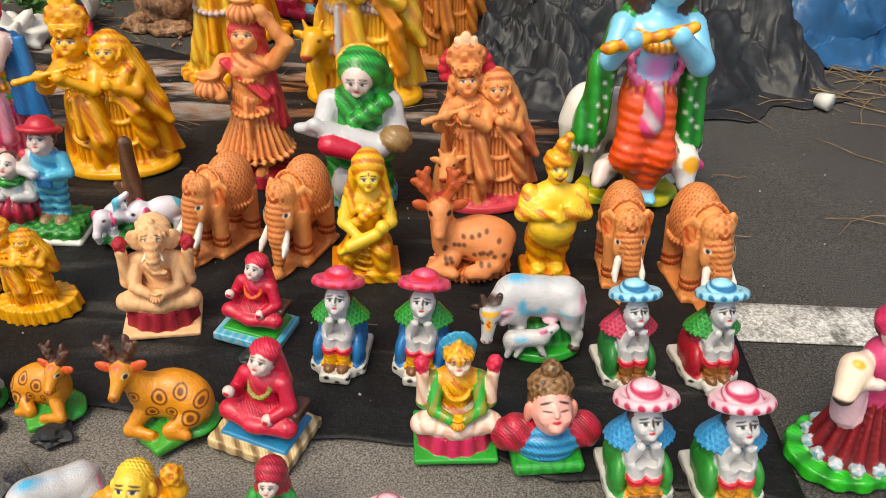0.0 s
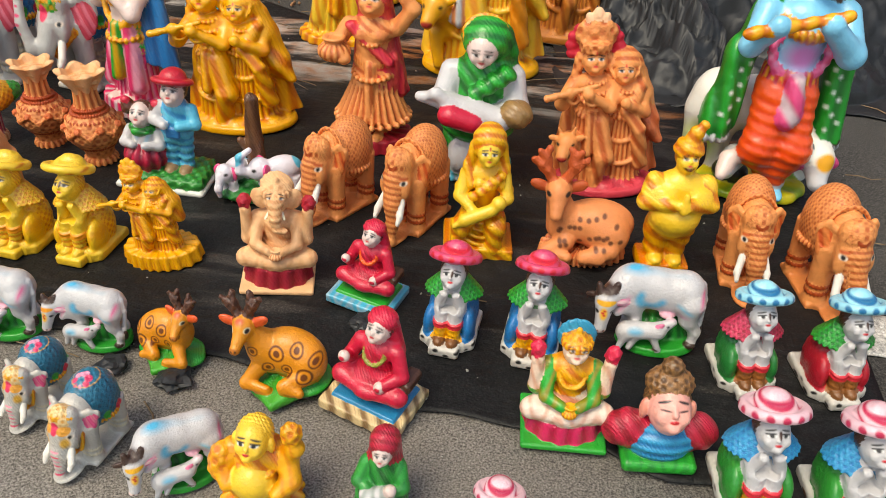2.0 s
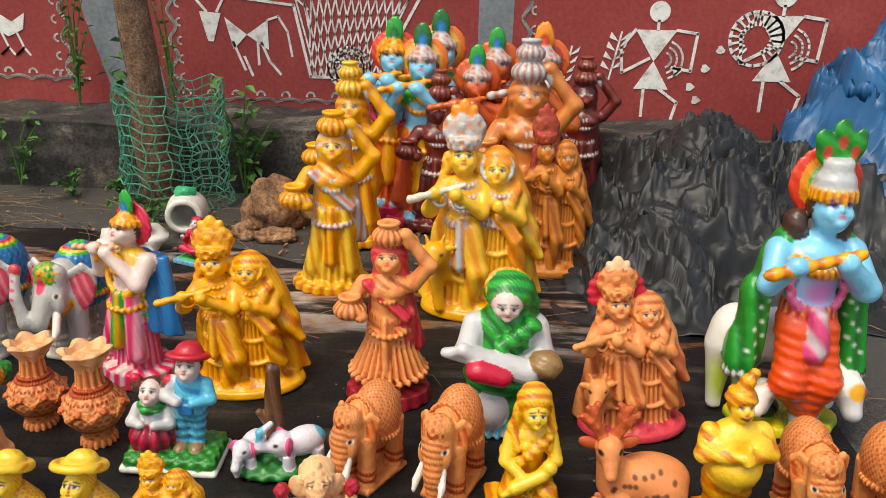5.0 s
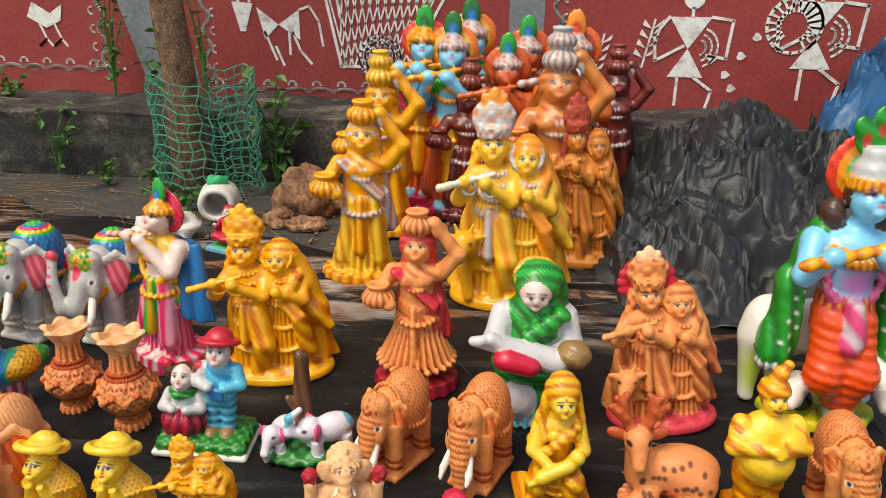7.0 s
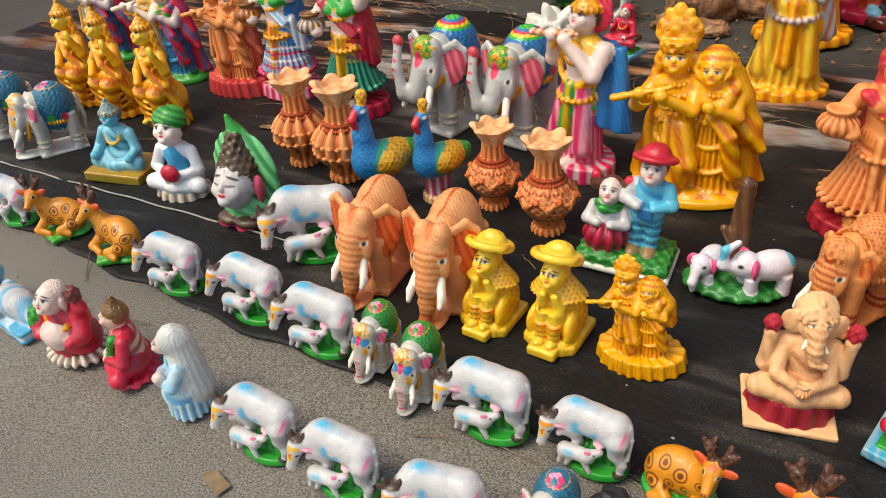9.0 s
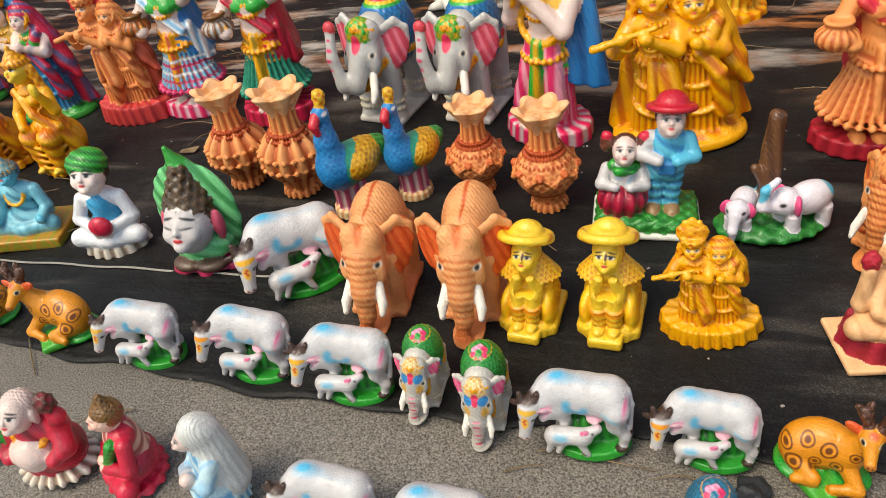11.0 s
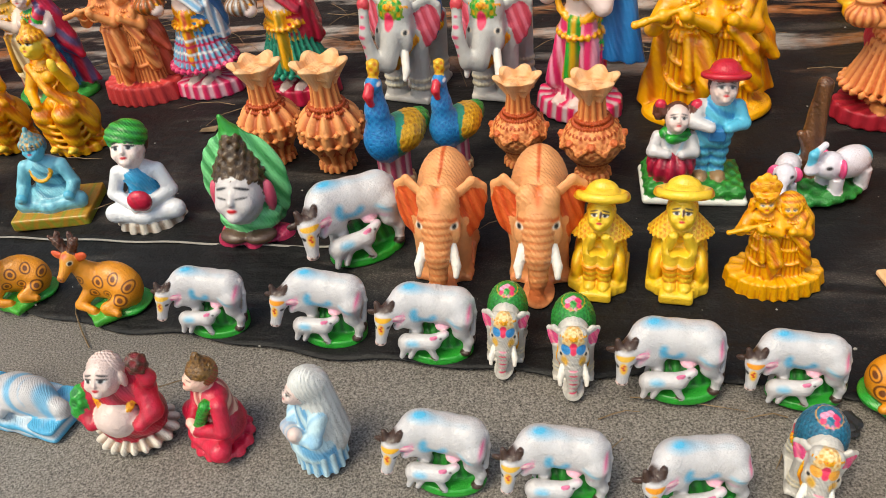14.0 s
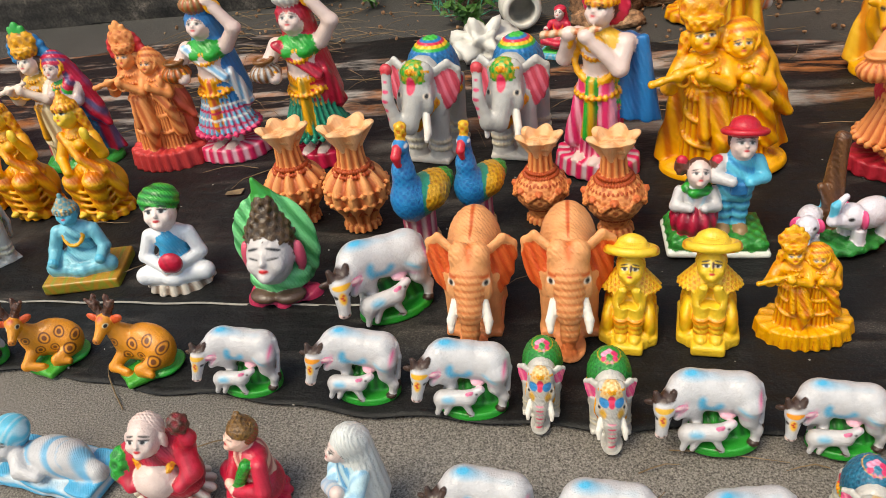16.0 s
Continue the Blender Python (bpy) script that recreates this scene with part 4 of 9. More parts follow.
def elephant_mesh(kind):
    """An elephant that faces -y. plain: bare clay with large ears; robe: clay under a carved cloth; tall: white, painted and robed, trunk raised; small: a stocky painted calf; wheel: blue-robed."""
    S = Sculpt()
    col, wash, ear, mat = {"plain": ((230, 158, 102), (206, 112, 60), (220, 98, 44), CLAY), "robe": (TERRA, TERRA_WASH, (226, 130, 66), CLAY), "tall": ((190, 188, 184), None, (206, 70, 90), PEARL), "small": ((196, 191, 183), None, PINK, PEARL), "wheel": ((196, 191, 183), None, PINK, PEARL)}[kind]
    clay = kind in ("plain", "robe")
    leg = {"tall": 0.32, "plain": 0.24, "robe": 0.24}.get(kind, 0.20)
    z = leg + 0.27
    wr = ("band", 0.0030, 14, 90, 130, 1.6) if clay else None
    S.ell((0, 0.20, z + 0.02), (0.235, 0.36, 0.285), col, k=0.06, wash=None, rip=wr)
    S.ell((0, -0.12, z + 0.02), (0.20, 0.20, 0.24), col, k=0.08, rip=wr)
    # head with two brow domes
    S.ell((0, -0.33, z + 0.03), (0.165, 0.16, 0.20), col, k=0.06)
    for d in (-1, 1):
        S.ell((d * 0.075, -0.31, z + 0.17), (0.092, 0.11, 0.095), col, k=0.03, rip=wr)
        S.ell((d * 0.125, -0.41, z - 0.03), (0.06, 0.06, 0.09), col, k=0.05)
    rings = ("band", 0.004, 0, 30, 125)
    if kind == "tall":
        S.limb(((0, -0.43, z + 0.0), (-0.03, -0.55, z - 0.16), (-0.13, -0.62, z - 0.15), (-0.19, -0.62, z + 0.04), (-0.20, -0.56, z + 0.22)), (0.115, 0.085, 0.066, 0.052, 0.045), col, k=0.03)
        S.ell((-0.20, -0.55, z + 0.25), (0.06, 0.055, 0.05), (206, 60, 70), k=0.015)
    else:
        x = 0.03 if kind == "robe" else 0.0
        S.limb(((0, -0.42, z + 0.02), (x, -0.51, z - 0.16), (x * 1.5, -0.535, 0.19), (x * 2 - 0.02, -0.57, 0.075)), (0.125, 0.094, 0.068, 0.05), col, k=0.04, wash=wash, rip=rings)
        S.ell((x * 2 - 0.02, -0.585, 0.06), (0.06, 0.05, 0.045), col, k=0.02)
    for d in (-1, 1):
        w, h, cx = {"plain": (0.125, 0.20, 0.245), "tall": (0.13, 0.18, 0.25), "robe": (0.085, 0.14, 0.20)}.get(kind, (0.085, 0.10, 0.21))
        cz = z + (0.06 if clay or kind == "tall" else 0.09)
        S.ell((d * cx, -0.17, cz), (w, 0.035, h), ear, (-6, d * 12, d * 24), k=0.02, wash=(196, 66, 22) if clay else (236, 130, 150), rip=("band", 0.010, 75, 0, 28, 1.2))
        # rolled upper rim and back of the ear
        S.limb(((d * (cx - w * 0.75), -0.22, cz + h * 0.62), (d * (cx + w * 0.1), -0.165, cz + h * 0.92), (d * (cx + w * 0.8), -0.115, cz + h * 0.62), (d * (cx + w * 0.88), -0.105, cz + h * 0.15)), (0.030, 0.026, 0.022, 0.014), col, k=0.03)
        t0, t1 = (d * 0.115, -0.455, z - 0.13), (d * 0.15, -0.60, z - 0.27)
        S.limb((t0, (d * 0.15, -0.545, z - 0.22), t1), (0.042, 0.038, 0.024), (242, 236, 226), k=0.01)
        S.dab((d * 0.135, -0.44, z + 0.04), (0.036, 0.07, 0.020), (236, 220, 200))
        S.dab((d * 0.138, -0.44, z + 0.04), (0.018, 0.07, 0.019), BLACK)
        if clay:
            S.dab((d * 0.135, -0.44, z + 0.075), (0.05, 0.07, 0.010), (190, 84, 36), (0, d * 12, 0))
        for yy, xx in ((-0.15, 0.13), (0.38, 0.14)):
            S.cone(0.03, z, 0.10, 0.115, col, d * xx, yy, k=0.06)
            S.cone(0.02, 0.09, 0.118, 0.105, col, d * xx, yy, k=0.02)
            if kind != "plain":
                for zz in (0.13, 0.19):
                    S.ring((d * xx, yy, zz), 0.10, 0.016, TERRA_WASH if kind == "robe" else (214, 204, 180), k=0.006, rip=("fold", 0.005, 18, d * xx, yy))
    S.limb(((0, 0.55, z + 0.1), (0.02, 0.60, z - 0.12), (0.0, 0.57, 0.2)), (0.05, 0.035, 0.03), col)
    bc = {"plain": (226, 146, 94), "robe": (226, 140, 78)}.get(kind, (212, 208, 200))
    S.box((0, 0.13, 0.022), (0.24, 0.40, 0.025), bc, rnd=0.02, k=0.03)
    if kind != "tall":
        S.ell((0, -0.42, 0.018), (0.13, 0.24, 0.03), bc, k=0.06)
    if kind == "plain":
        S.dab((0, 0.10, z + 0.33), (0.016, 0.5, 0.12), (196, 86, 36), soft=0.012)
        S.dab((0, -0.36, z + 0.24), (0.03, 0.12, 0.10), (214, 110, 56), soft=0.04)
        S.dab((0, -0.60, 0.10), (0.10, 0.12, 0.07), (206, 110, 60), soft=0.05)
    if kind == "robe":
        S.ell((0, 0.22, z + 0.03), (0.262, 0.35, 0.295), TERRA, k=0.012, wash=TERRA_WASH, rip=("nub", 0.0035, 110))
        S.ring((0, 0.22, z - 0.10), 0.262, 0.020, TERRA, k=0.008, wash=TERRA_WASH, rip=("fold", 0.010, 34, 0, 0.22))
        S.ring((0, -0.10, z + 0.06), 0.225, 0.018, TERRA, (90, 0, 0), k=0.008, wash=TERRA_WASH, rip=("nub", 0.008, 90))
        S.ell((0, -0.33, z + 0.16), (0.15, 0.15, 0.125), TERRA, k=0.015, wash=TERRA_WASH, rip=("nub", 0.008, 70))
        for r in (0.055, 0.028):
            S.ring((0, -0.445, z + 0.19), r, 0.013, TERRA_WASH, (52, 0, 0), k=0.005)
        for d in (-1, 1):
            S.limb(((d * 0.03, -0.48, z + 0.12), (d * 0.075, -0.50, z - 0.02), (d * 0.06, -0.55, z - 0.14)), (0.016, 0.016, 0.012), TERRA, k=0.006, wash=TERRA_WASH, rip=("nub", 0.004, 120))
    if kind in ("tall", "small", "wheel"):
        robe, dark, rim = {"tall": ((24, 120, 176), (14, 80, 130), GRN), "small": ((30, 140, 50), DGRN, GOLD), "wheel": ((20, 110, 140), (10, 70, 100), GOLD)}[kind]
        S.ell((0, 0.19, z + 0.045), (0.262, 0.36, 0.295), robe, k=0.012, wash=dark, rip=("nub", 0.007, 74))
        if kind == "tall":
            for i, q in enumerate(((24, 110, 176), (40, 170, 60), (236, 190, 40), (214, 40, 70), (24, 120, 180), (60, 180, 70))):
                S.dab((0, 0.19, z + 0.36), (0.262 - 0.036 * i, 0.33 - 0.045 * i, 0.185 - 0.022 * i), q)
        else:
            S.dab((0, 0.16, z + 0.36), (0.20, 0.27, 0.085), rim)
            S.dab((0, 0.16, z + 0.36), (0.18, 0.24, 0.082), robe)
            random.seed(4)
            for i in range(7):
                a = 0.9 * i
                S.dab((0.075 * math.sin(a), 0.08 + 0.10 * math.cos(a), z + 0.33), (0.04, 0.05, 0.04), (220, 50, 100) if i % 3 else (240, 150, 180))
        for i in range(10):
            a = math.pi * i / 5
            S.dab((0.262 * math.sin(a), 0.19 + 0.35 * math.cos(a), z - 0.02), (0.05, 0.06, 0.045), ((214, 40, 70), GRN)[i % 2] if kind != "small" else (GOLD, (40, 150, 190))[i % 2])
        S.ring((0, 0.19, z - 0.07), 0.255, 0.022, GOLD, k=0.008, wash=GOLD_WASH, rip=("fold", 0.01, 34, 0, 0.19))
        S.ell((0, -0.34, z + 0.17), (0.135, 0.14, 0.115), GRN if kind == "tall" else (236, 206, 150), k=0.012, wash=GOLD if kind == "tall" else (226, 150, 40), rip=("nub", 0.008, 74))
        S.dab((0, -0.47, z + 0.12), (0.045, 0.12, 0.07), (226, 50, 90))
        S.limb(((-0.13, -0.36, z + 0.20), (0, -0.47, z + 0.22), (0.13, -0.36, z + 0.20)), (0.022, 0.022, 0.022), GOLD, k=0.006, wash=GOLD_WASH, rip=("nub", 0.006, 110))
        if kind == "tall":
            for i in range(5):
                S.dab((-0.21 + 0.004 * i, -0.66, z - 0.10 + i * 0.07), (0.035, 0.05, 0.014), (226, 60, 110))
            S.limb(((-0.16, -0.28, z - 0.06), (0, -0.42, z - 0.22), (0.16, -0.28, z - 0.06)), (0.03, 0.045, 0.03), GOLD, k=0.01, wash=GOLD_WASH, rip=("nub", 0.012, 70))
        else:
            for i in range(6):
                S.dab((0, -0.60, z - 0.10 - i * 0.055), (0.05, 0.10, 0.010), (226, 60, 100) if i % 2 else (240, 150, 170))
            for d in (-1, 1):
                S.dab((d * 0.085, -0.46, z + 0.10), (0.062, 0.10, 0.045), (40, 130, 190) if kind == "small" else (230, 160, 60))
                S.dab((d * 0.09, -0.46, z - 0.02), (0.05, 0.10, 0.06), (236, 180, 70), soft=0.03)
            S.ring((0, -0.30, z - 0.10), 0.17, 0.022, GOLD, (66, 0, 0), k=0.008, wash=GOLD_WASH, rip=("fold", 0.01, 24))
    me = S.cast("elephant", 140, mat)
    me.transform(Matrix.Diagonal(({"plain": 0.78, "robe": 0.70}.get(kind, 0.80), 0.66, 1.0, 1.0)))
    return me


def hat_doll(hat, band, cape, cape2, body, boots, skin=WHT, plinth=(206, 202, 194), spots=True, mono_col=None, mono_wash=None):
    """A seated doll in a broad rolled hat, knees up, chin on both hands, on a boat-shaped plinth."""
    S = Sculpt()
    w = mono_wash
    S.box((0, 0.06, 0.05), (0.245, 0.24, 0.05), plinth, rnd=0.03, k=0.02)
    S.box((0, -0.19, 0.05), (0.135, 0.15, 0.05), plinth, rnd=0.03, k=0.16)
    # shell of the coat behind and beside the legs
    S.ell((0, 0.10, 0.24), (0.225, 0.20, 0.30), body, k=0.03, wash=w, rip=("nub", 0.004, 90))
    S.ell((0, 0.05, 0.48), (0.145, 0.12, 0.15), body if mono_col else skin, k=0.04)
    for d in (-1, 1):
        S.ell((d * 0.15, -0.03, 0.20), (0.075, 0.17, 0.18), body, (0, 0, d * 12), k=0.03, wash=w)
        S.limb(((d * 0.065, 0.02, 0.30), (d * 0.062, -0.135, 0.40)), (0.08, 0.07), skin, k=0.02)
        S.limb(((d * 0.062, -0.135, 0.39), (d * 0.058, -0.175, 0.24)), (0.066, 0.058), skin, k=0.02)
        S.limb(((d * 0.058, -0.178, 0.25), (d * 0.058, -0.19, 0.11)), (0.062, 0.056), boots, k=0.01, wash=w, rip=("band", 0.004, 0, 0, 110))
        S.ell((d * 0.058, -0.225, 0.115), (0.052, 0.085, 0.045), boots if mono_col else (126, 78, 34), k=0.012, wash=w)
        for zz in (0.265, 0.295):
            S.ring((d * 0.06, -0.172, zz), 0.055, 0.016, (206, 36, 54) if not mono_col else (236, 150, 30), (10, 0, 0), k=0.006)
        S.limb(((d * 0.135, 0.02, 0.545), (d * 0.085, -0.12, 0.44), (d * 0.045, -0.155, 0.57)), (0.05, 0.045, 0.034), skin, k=0.018)
        S.ell((d * 0.05, -0.165, 0.595), (0.04, 0.03, 0.045), skin, k=0.012)
    # shoulder cape with a beaded hem
    S.cone(0.49, 0.67, 0.265, 0.12, cape, y=0.035, sq=0.70, k=0.012, wash=cape2, rip=("nub", 0.007, 100))
    S.cone(0.40, 0.70, 0.085, 0.085, None, y=-0.16, cut=True, rnd=0.02, k=0.0)
    S.limb(((-0.085, -0.12, 0.45), (-0.05, -0.155, 0.57)), (0.046, 0.035), skin, k=0.018)
    S.limb(((0.085, -0.12, 0.45), (0.05, -0.155, 0.57)), (0.046, 0.035), skin, k=0.018)
    S.ell((0, -0.02, 0.56), (0.10, 0.10, 0.10), skin, k=0.03)
    hc, hs = (0, -0.07, 0.725), 0.122
    head(S, hc, hs, skin, HAIR if not mono_col else mono_col, w, nod=-30)
    S.dab((0.008, -0.19, 0.80), (0.014, 0.08, 0.022), (70, 40, 24))
    # hat: broad brim rolled up at its edge, low dented crown
    hz = 0.862
    S.ell((0, -0.005, hz), (0.225, 0.19, 0.034), hat, (-24, 0, 0), k=0.02)
    S.ring((0, 0.01, hz + 0.014), 0.188, 0.036, hat, (-24, 0, 0), k=0.02)
    S.cone(hz, hz + 0.09, 0.150, 0.115, hat, y=0.03, k=0.04, rnd=0.03)
    S.ell((0, 0.05, hz + 0.095), (0.07, 0.05, 0.035), hat, k=0.04)
    if not mono_col:
        for zz, r in ((hz + 0.05, 0.16), (hz + 0.085, 0.14)):
            S.dab((0, 0.03, zz), (r, r, 0.011), band)
        for i in range(14):
            a = 2 * math.pi * i / 14
            S.dab((0.205 * math.sin(a), 0.01 - 0.19 * math.cos(a), hz + 0.012 + 0.085 * math.cos(a)), (0.03, 0.035, 0.026), band)
    else:
        for i in range(5):
            a = 0.7 * (i - 2)
            S.dab((0.20 * math.sin(a), -0.19 * math.cos(a), hz + 0.05), (0.035, 0.06, 0.014), (206, 120, 20), soft=0.02)
    if spots:
        for i in range(18):
            a = 2 * math.pi * (i + 0.3) / 18
            S.dab((0.27 * math.sin(a), -0.04 - 0.30 * math.cos(a), 0.035 + 0.04 * (i % 2)), (0.026, 0.05, 0.018), (30, 26, 24) if spots is True else spots)
    return S.cast("doll", 140, PEARL if not mono_col else GOLD_PAINT)


def vase_mesh(kind):
    """A clay vase with a lobed, clay-filled mouth: ribbed with beaded ropes, or round with a garland."""
    S = Sculpt()
    ribbed = kind == "ribbed"
    ribs = ("fold", 0.026, 11) if ribbed else ("nub", 0.006, 66)
    S.cone(0, 0.06, 0.165, 0.155, TERRA, wash=TERRA_WASH, rip=("fold", 0.010, 16))
    S.cone(0.05, 0.20, 0.12, 0.165, TERRA, wash=TERRA_WASH, k=0.03, rip=ribs)
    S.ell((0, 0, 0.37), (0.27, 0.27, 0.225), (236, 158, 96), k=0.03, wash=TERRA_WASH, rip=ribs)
    for zz, rr in ((0.20, 0.17), (0.55, 0.165), (0.59, 0.14)):
        S.ring((0, 0, zz), rr, 0.018, TERRA_WASH, k=0.008, rip=("fold", 0.007, 40))
    if ribbed:
        for zz, rr in ((0.31, 0.272), (0.42, 0.272)):
            S.ring((0, 0, zz), rr, 0.015, TERRA, k=0.006, wash=TERRA_WASH, rip=("fold", 0.012, 22))
    else:
        for i in range(8):
            a0, a1 = 2 * math.pi * i / 8, 2 * math.pi * (i + 0.5) / 8
            p, q = (0.265 * math.sin(a0), 0.265 * math.cos(a0), 0.43), (0.28 * math.sin(a1), 0.28 * math.cos(a1), 0.36)
            r = (0.265 * math.sin(2 * a1 - a0), 0.265 * math.cos(2 * a1 - a0), 0.43)
            S.limb((p, q, r), (0.018, 0.026, 0.018), TERRA, k=0.006, wash=TERRA_WASH, rip=("nub", 0.008, 110))
            S.ell(p, (0.038, 0.038, 0.038), (214, 110, 60), k=0.01, rip=("nub", 0.010, 110))
        S.ring((0, 0, 0.49), 0.215, 0.014, TERRA_WASH, k=0.006, rip=("fold", 0.008, 36))
    S.cone(0.56, 0.80, 0.125, 0.10, TERRA, k=0.02, wash=TERRA_WASH, rip=("fold", 0.012, 11))
    S.cone(0.76, 0.96, 0.09, 0.225, SAND, k=0.03, rnd=0.014, wash=(222, 150, 92), rip=("fold", 0.024, 6))
    S.cone(0.84, 1.02, 0.10, 0.195, None, cut=True, rnd=0.005, k=0.0)
    S.ell((0.01, 0, 0.865), (0.15, 0.15, 0.05), (214, 158, 108), k=0.02, rip=("nub", 0.014, 40))
    return S.cast("vase", 120, CLAY)


def peacock_mesh():
    """A peacock with a bottle-shaped blue neck, gold scaled wing and green tail, on a feathered stand."""
    S = Sculpt()
    base_disc(S, 0.07, 0.15, (226, 196, 150), 1.0, (196, 120, 60), 12)
    S.cone(0.05, 0.32, 0.115, 0.12, (176, 70, 100), sq=0.95, k=0.02, wash=(226, 206, 200), rip=("fold", 0.014, 9))
    S.ell((0.10, 0.06, 0.42), (0.135, 0.21, 0.135), (222, 168, 40), k=0.02, wash=(170, 104, 10), rip=("nub", 0.006, 100))
    S.ell((0.05, 0.0, 0.42), (0.12, 0.17, 0.15), (40, 150, 120), k=0.03)
    S.ell((-0.03, -0.09, 0.42), (0.135, 0.135, 0.165), (22, 134, 196), k=0.05, wash=(12, 96, 170), rip=("nub", 0.003, 110))
    S.limb(((-0.03, -0.10, 0.46), (-0.04, -0.11, 0.66), (-0.035, -0.10, 0.83)), (0.118, 0.076, 0.052), (22, 134, 196), k=0.04, wash=(12, 96, 170), rip=("nub", 0.003, 110))
    S.ell((-0.035, -0.115, 0.86), (0.058, 0.07, 0.056), (22, 126, 190), k=0.02)
    S.limb(((-0.045, -0.17, 0.86), (-0.05, -0.205, 0.82), (-0.045, -0.19, 0.75)), (0.034, 0.034, 0.022), (206, 36, 54), k=0.012)
    S.limb(((-0.03, -0.10, 0.90), (-0.025, -0.09, 0.985)), (0.034, 0.044), (222, 176, 40), k=0.012, wash=GOLD_WASH, rip=("nub", 0.008, 90))
    S.ell((0.15, 0.20, 0.42), (0.09, 0.13, 0.09), (40, 160, 60), k=0.03, wash=DGRN, rip=("nub", 0.008, 74))
    for d in (-1, 1):
        S.dab((-0.035 + d * 0.05, -0.14, 0.875), (0.016, 0.03, 0.014), (240, 240, 236))
    return S.cast("peacock", 125, PEARL)


def sitter(P, n=105, mat=None):
    """A cross-legged or lotus-seated figure on a base; one unit high."""
    g = P.get
    S = Sculpt()
    skin, robe, wash = g("skin", SKIN), g("robe", RED), g("wash")
    bz = g("base_h", 0.12)
    if g("square"):
        S.box((0, 0, bz / 2), (0.36, 0.29, bz / 2), g("base", BLUE), rnd=0.02, k=0.01, wash=g("base_wash"), rip=g("base_rip"))
        if g("base_top"):
            S.box((0, 0.02, bz), (0.29, 0.22, 0.03), g("base_top"), rnd=0.02, k=0.01)
    else:
        S.cone(0, bz, 0.30, 0.27, g("base", RED), sq=0.8, k=0.02, wash=g("base_wash"), rip=("fold", 0.012, g("petals", 14)))
        if g("foot"):
            S.box((0, 0, 0.025), (0.31, 0.26, 0.025), g("foot"), rnd=0.02, k=0.01)
    z = bz
    if g("raised"):
        S.ell((0, 0.07, z + 0.12), (0.22, 0.16, 0.16), g("seat", robe), k=0.03, wash=wash)
        z += 0.12
    S.ell((0, 0.03, z + 0.10), (0.23, 0.18, 0.13), g("legs", robe), k=0.04, wash=wash, rip=("band", 0.008, 30, 0, 60, 1.5))
    for d in (-1, 1):
        S.limb(((d * 0.10, 0.0, z + 0.10), (d * 0.255, -0.10, z + 0.07), (-d * 0.03, -0.17, z + 0.055)), (0.09, 0.075, 0.055), g("legs", robe), k=0.03, wash=wash)
    S.cap((0, 0.05, z + 0.14), (0, 0.03, z + 0.36), 0.125, 0.125, g("chest", robe), k=0.04, wash=wash, rip=("band", 0.006, 50, 0, 60, 1.0))
    S.ell((0, 0.03, z + 0.40), (0.18, 0.095, 0.09), robe, k=0.04, wash=wash)
    S.cap((0, 0.02, z + 0.44), (0, 0.01, z + 0.52), 0.05, 0.048, skin)
    if g("necklace"):
        S.ring((0, -0.06, z + 0.37), 0.085, 0.016, g("necklace"), (58, 0, 0), k=0.006, rip=("nub", 0.006, 110))
    a = g("arms", "lap")
    sl = g("sleeve", robe)
    for d in (-1, 1):
        el = (d * 0.235, -0.02, z + 0.22)
        ha = {"lap": (d * 0.04, -0.17, z + 0.16), "knee": (d * 0.22, -0.18, z + 0.17), "bless": (-0.2, -0.17, z + 0.34) if d < 0 else (0.12, -0.16, z + 0.16), "up": (d * 0.25, -0.03, z + 0.50)}[a]
        S.limb(((d * 0.165, 0.02, z + 0.40), el), (0.06, 0.058), sl, k=0.03, wash=wash)
        S.limb((el, ha), (0.056, 0.042), sl if a != "up" else skin, k=0.02, wash=wash)
        S.ell(ha, (0.046, 0.04, 0.05), skin, k=0.015)
    if a == "up":
        for d in (-1, 1):
            S.limb(((d * 0.15, -0.02, z + 0.36), (d * 0.17, -0.12, z + 0.22), (d * 0.06, -0.19, z + 0.2)), (0.05, 0.045, 0.04), g("sleeve2", skin), wash=wash)
            S.ell((d * 0.255, -0.02, z + 0.57), (0.055, 0.05, 0.075), g("bloom", RED), k=0.01, rip=("nub", 0.012, 70))
        pot(S, (0, -0.20, z + 0.16), 0.06, g("pot", GOLD), GOLD_WASH)
    top = 1.0
    hs = g("head", 0.105)
    hz = z + 0.50 + hs * 0.9
    hc = (0, -0.01, hz)
    head(S, hc, hs, skin, g("hair", HAIR), wash, mark=g("mark"), eye=g("eye", True))
    if g("halo"):
        halo(S, hc, hs, g("halo"), g("halo_r", 1.7))
    if g("crown"):
        crown(S, hc, hs, g("crown"), g("crown_wash", GOLD_WASH), g("tall", 0.6))
    if g("scarf"):
        S.ell((0, 0.05, hz + hs * 0.62), (hs * 1.14, hs * 1.06, hs * 0.82), g("scarf"), k=0.02, wash=g("scarf_wash"), rip=("band", 0.006, 30, 50, 90))
        if g("tail"):
            S.cap((0.05, 0.08, hz), (0.12, 0.12, hz - 0.26), 0.075, 0.06, g("scarf"), k=0.03)
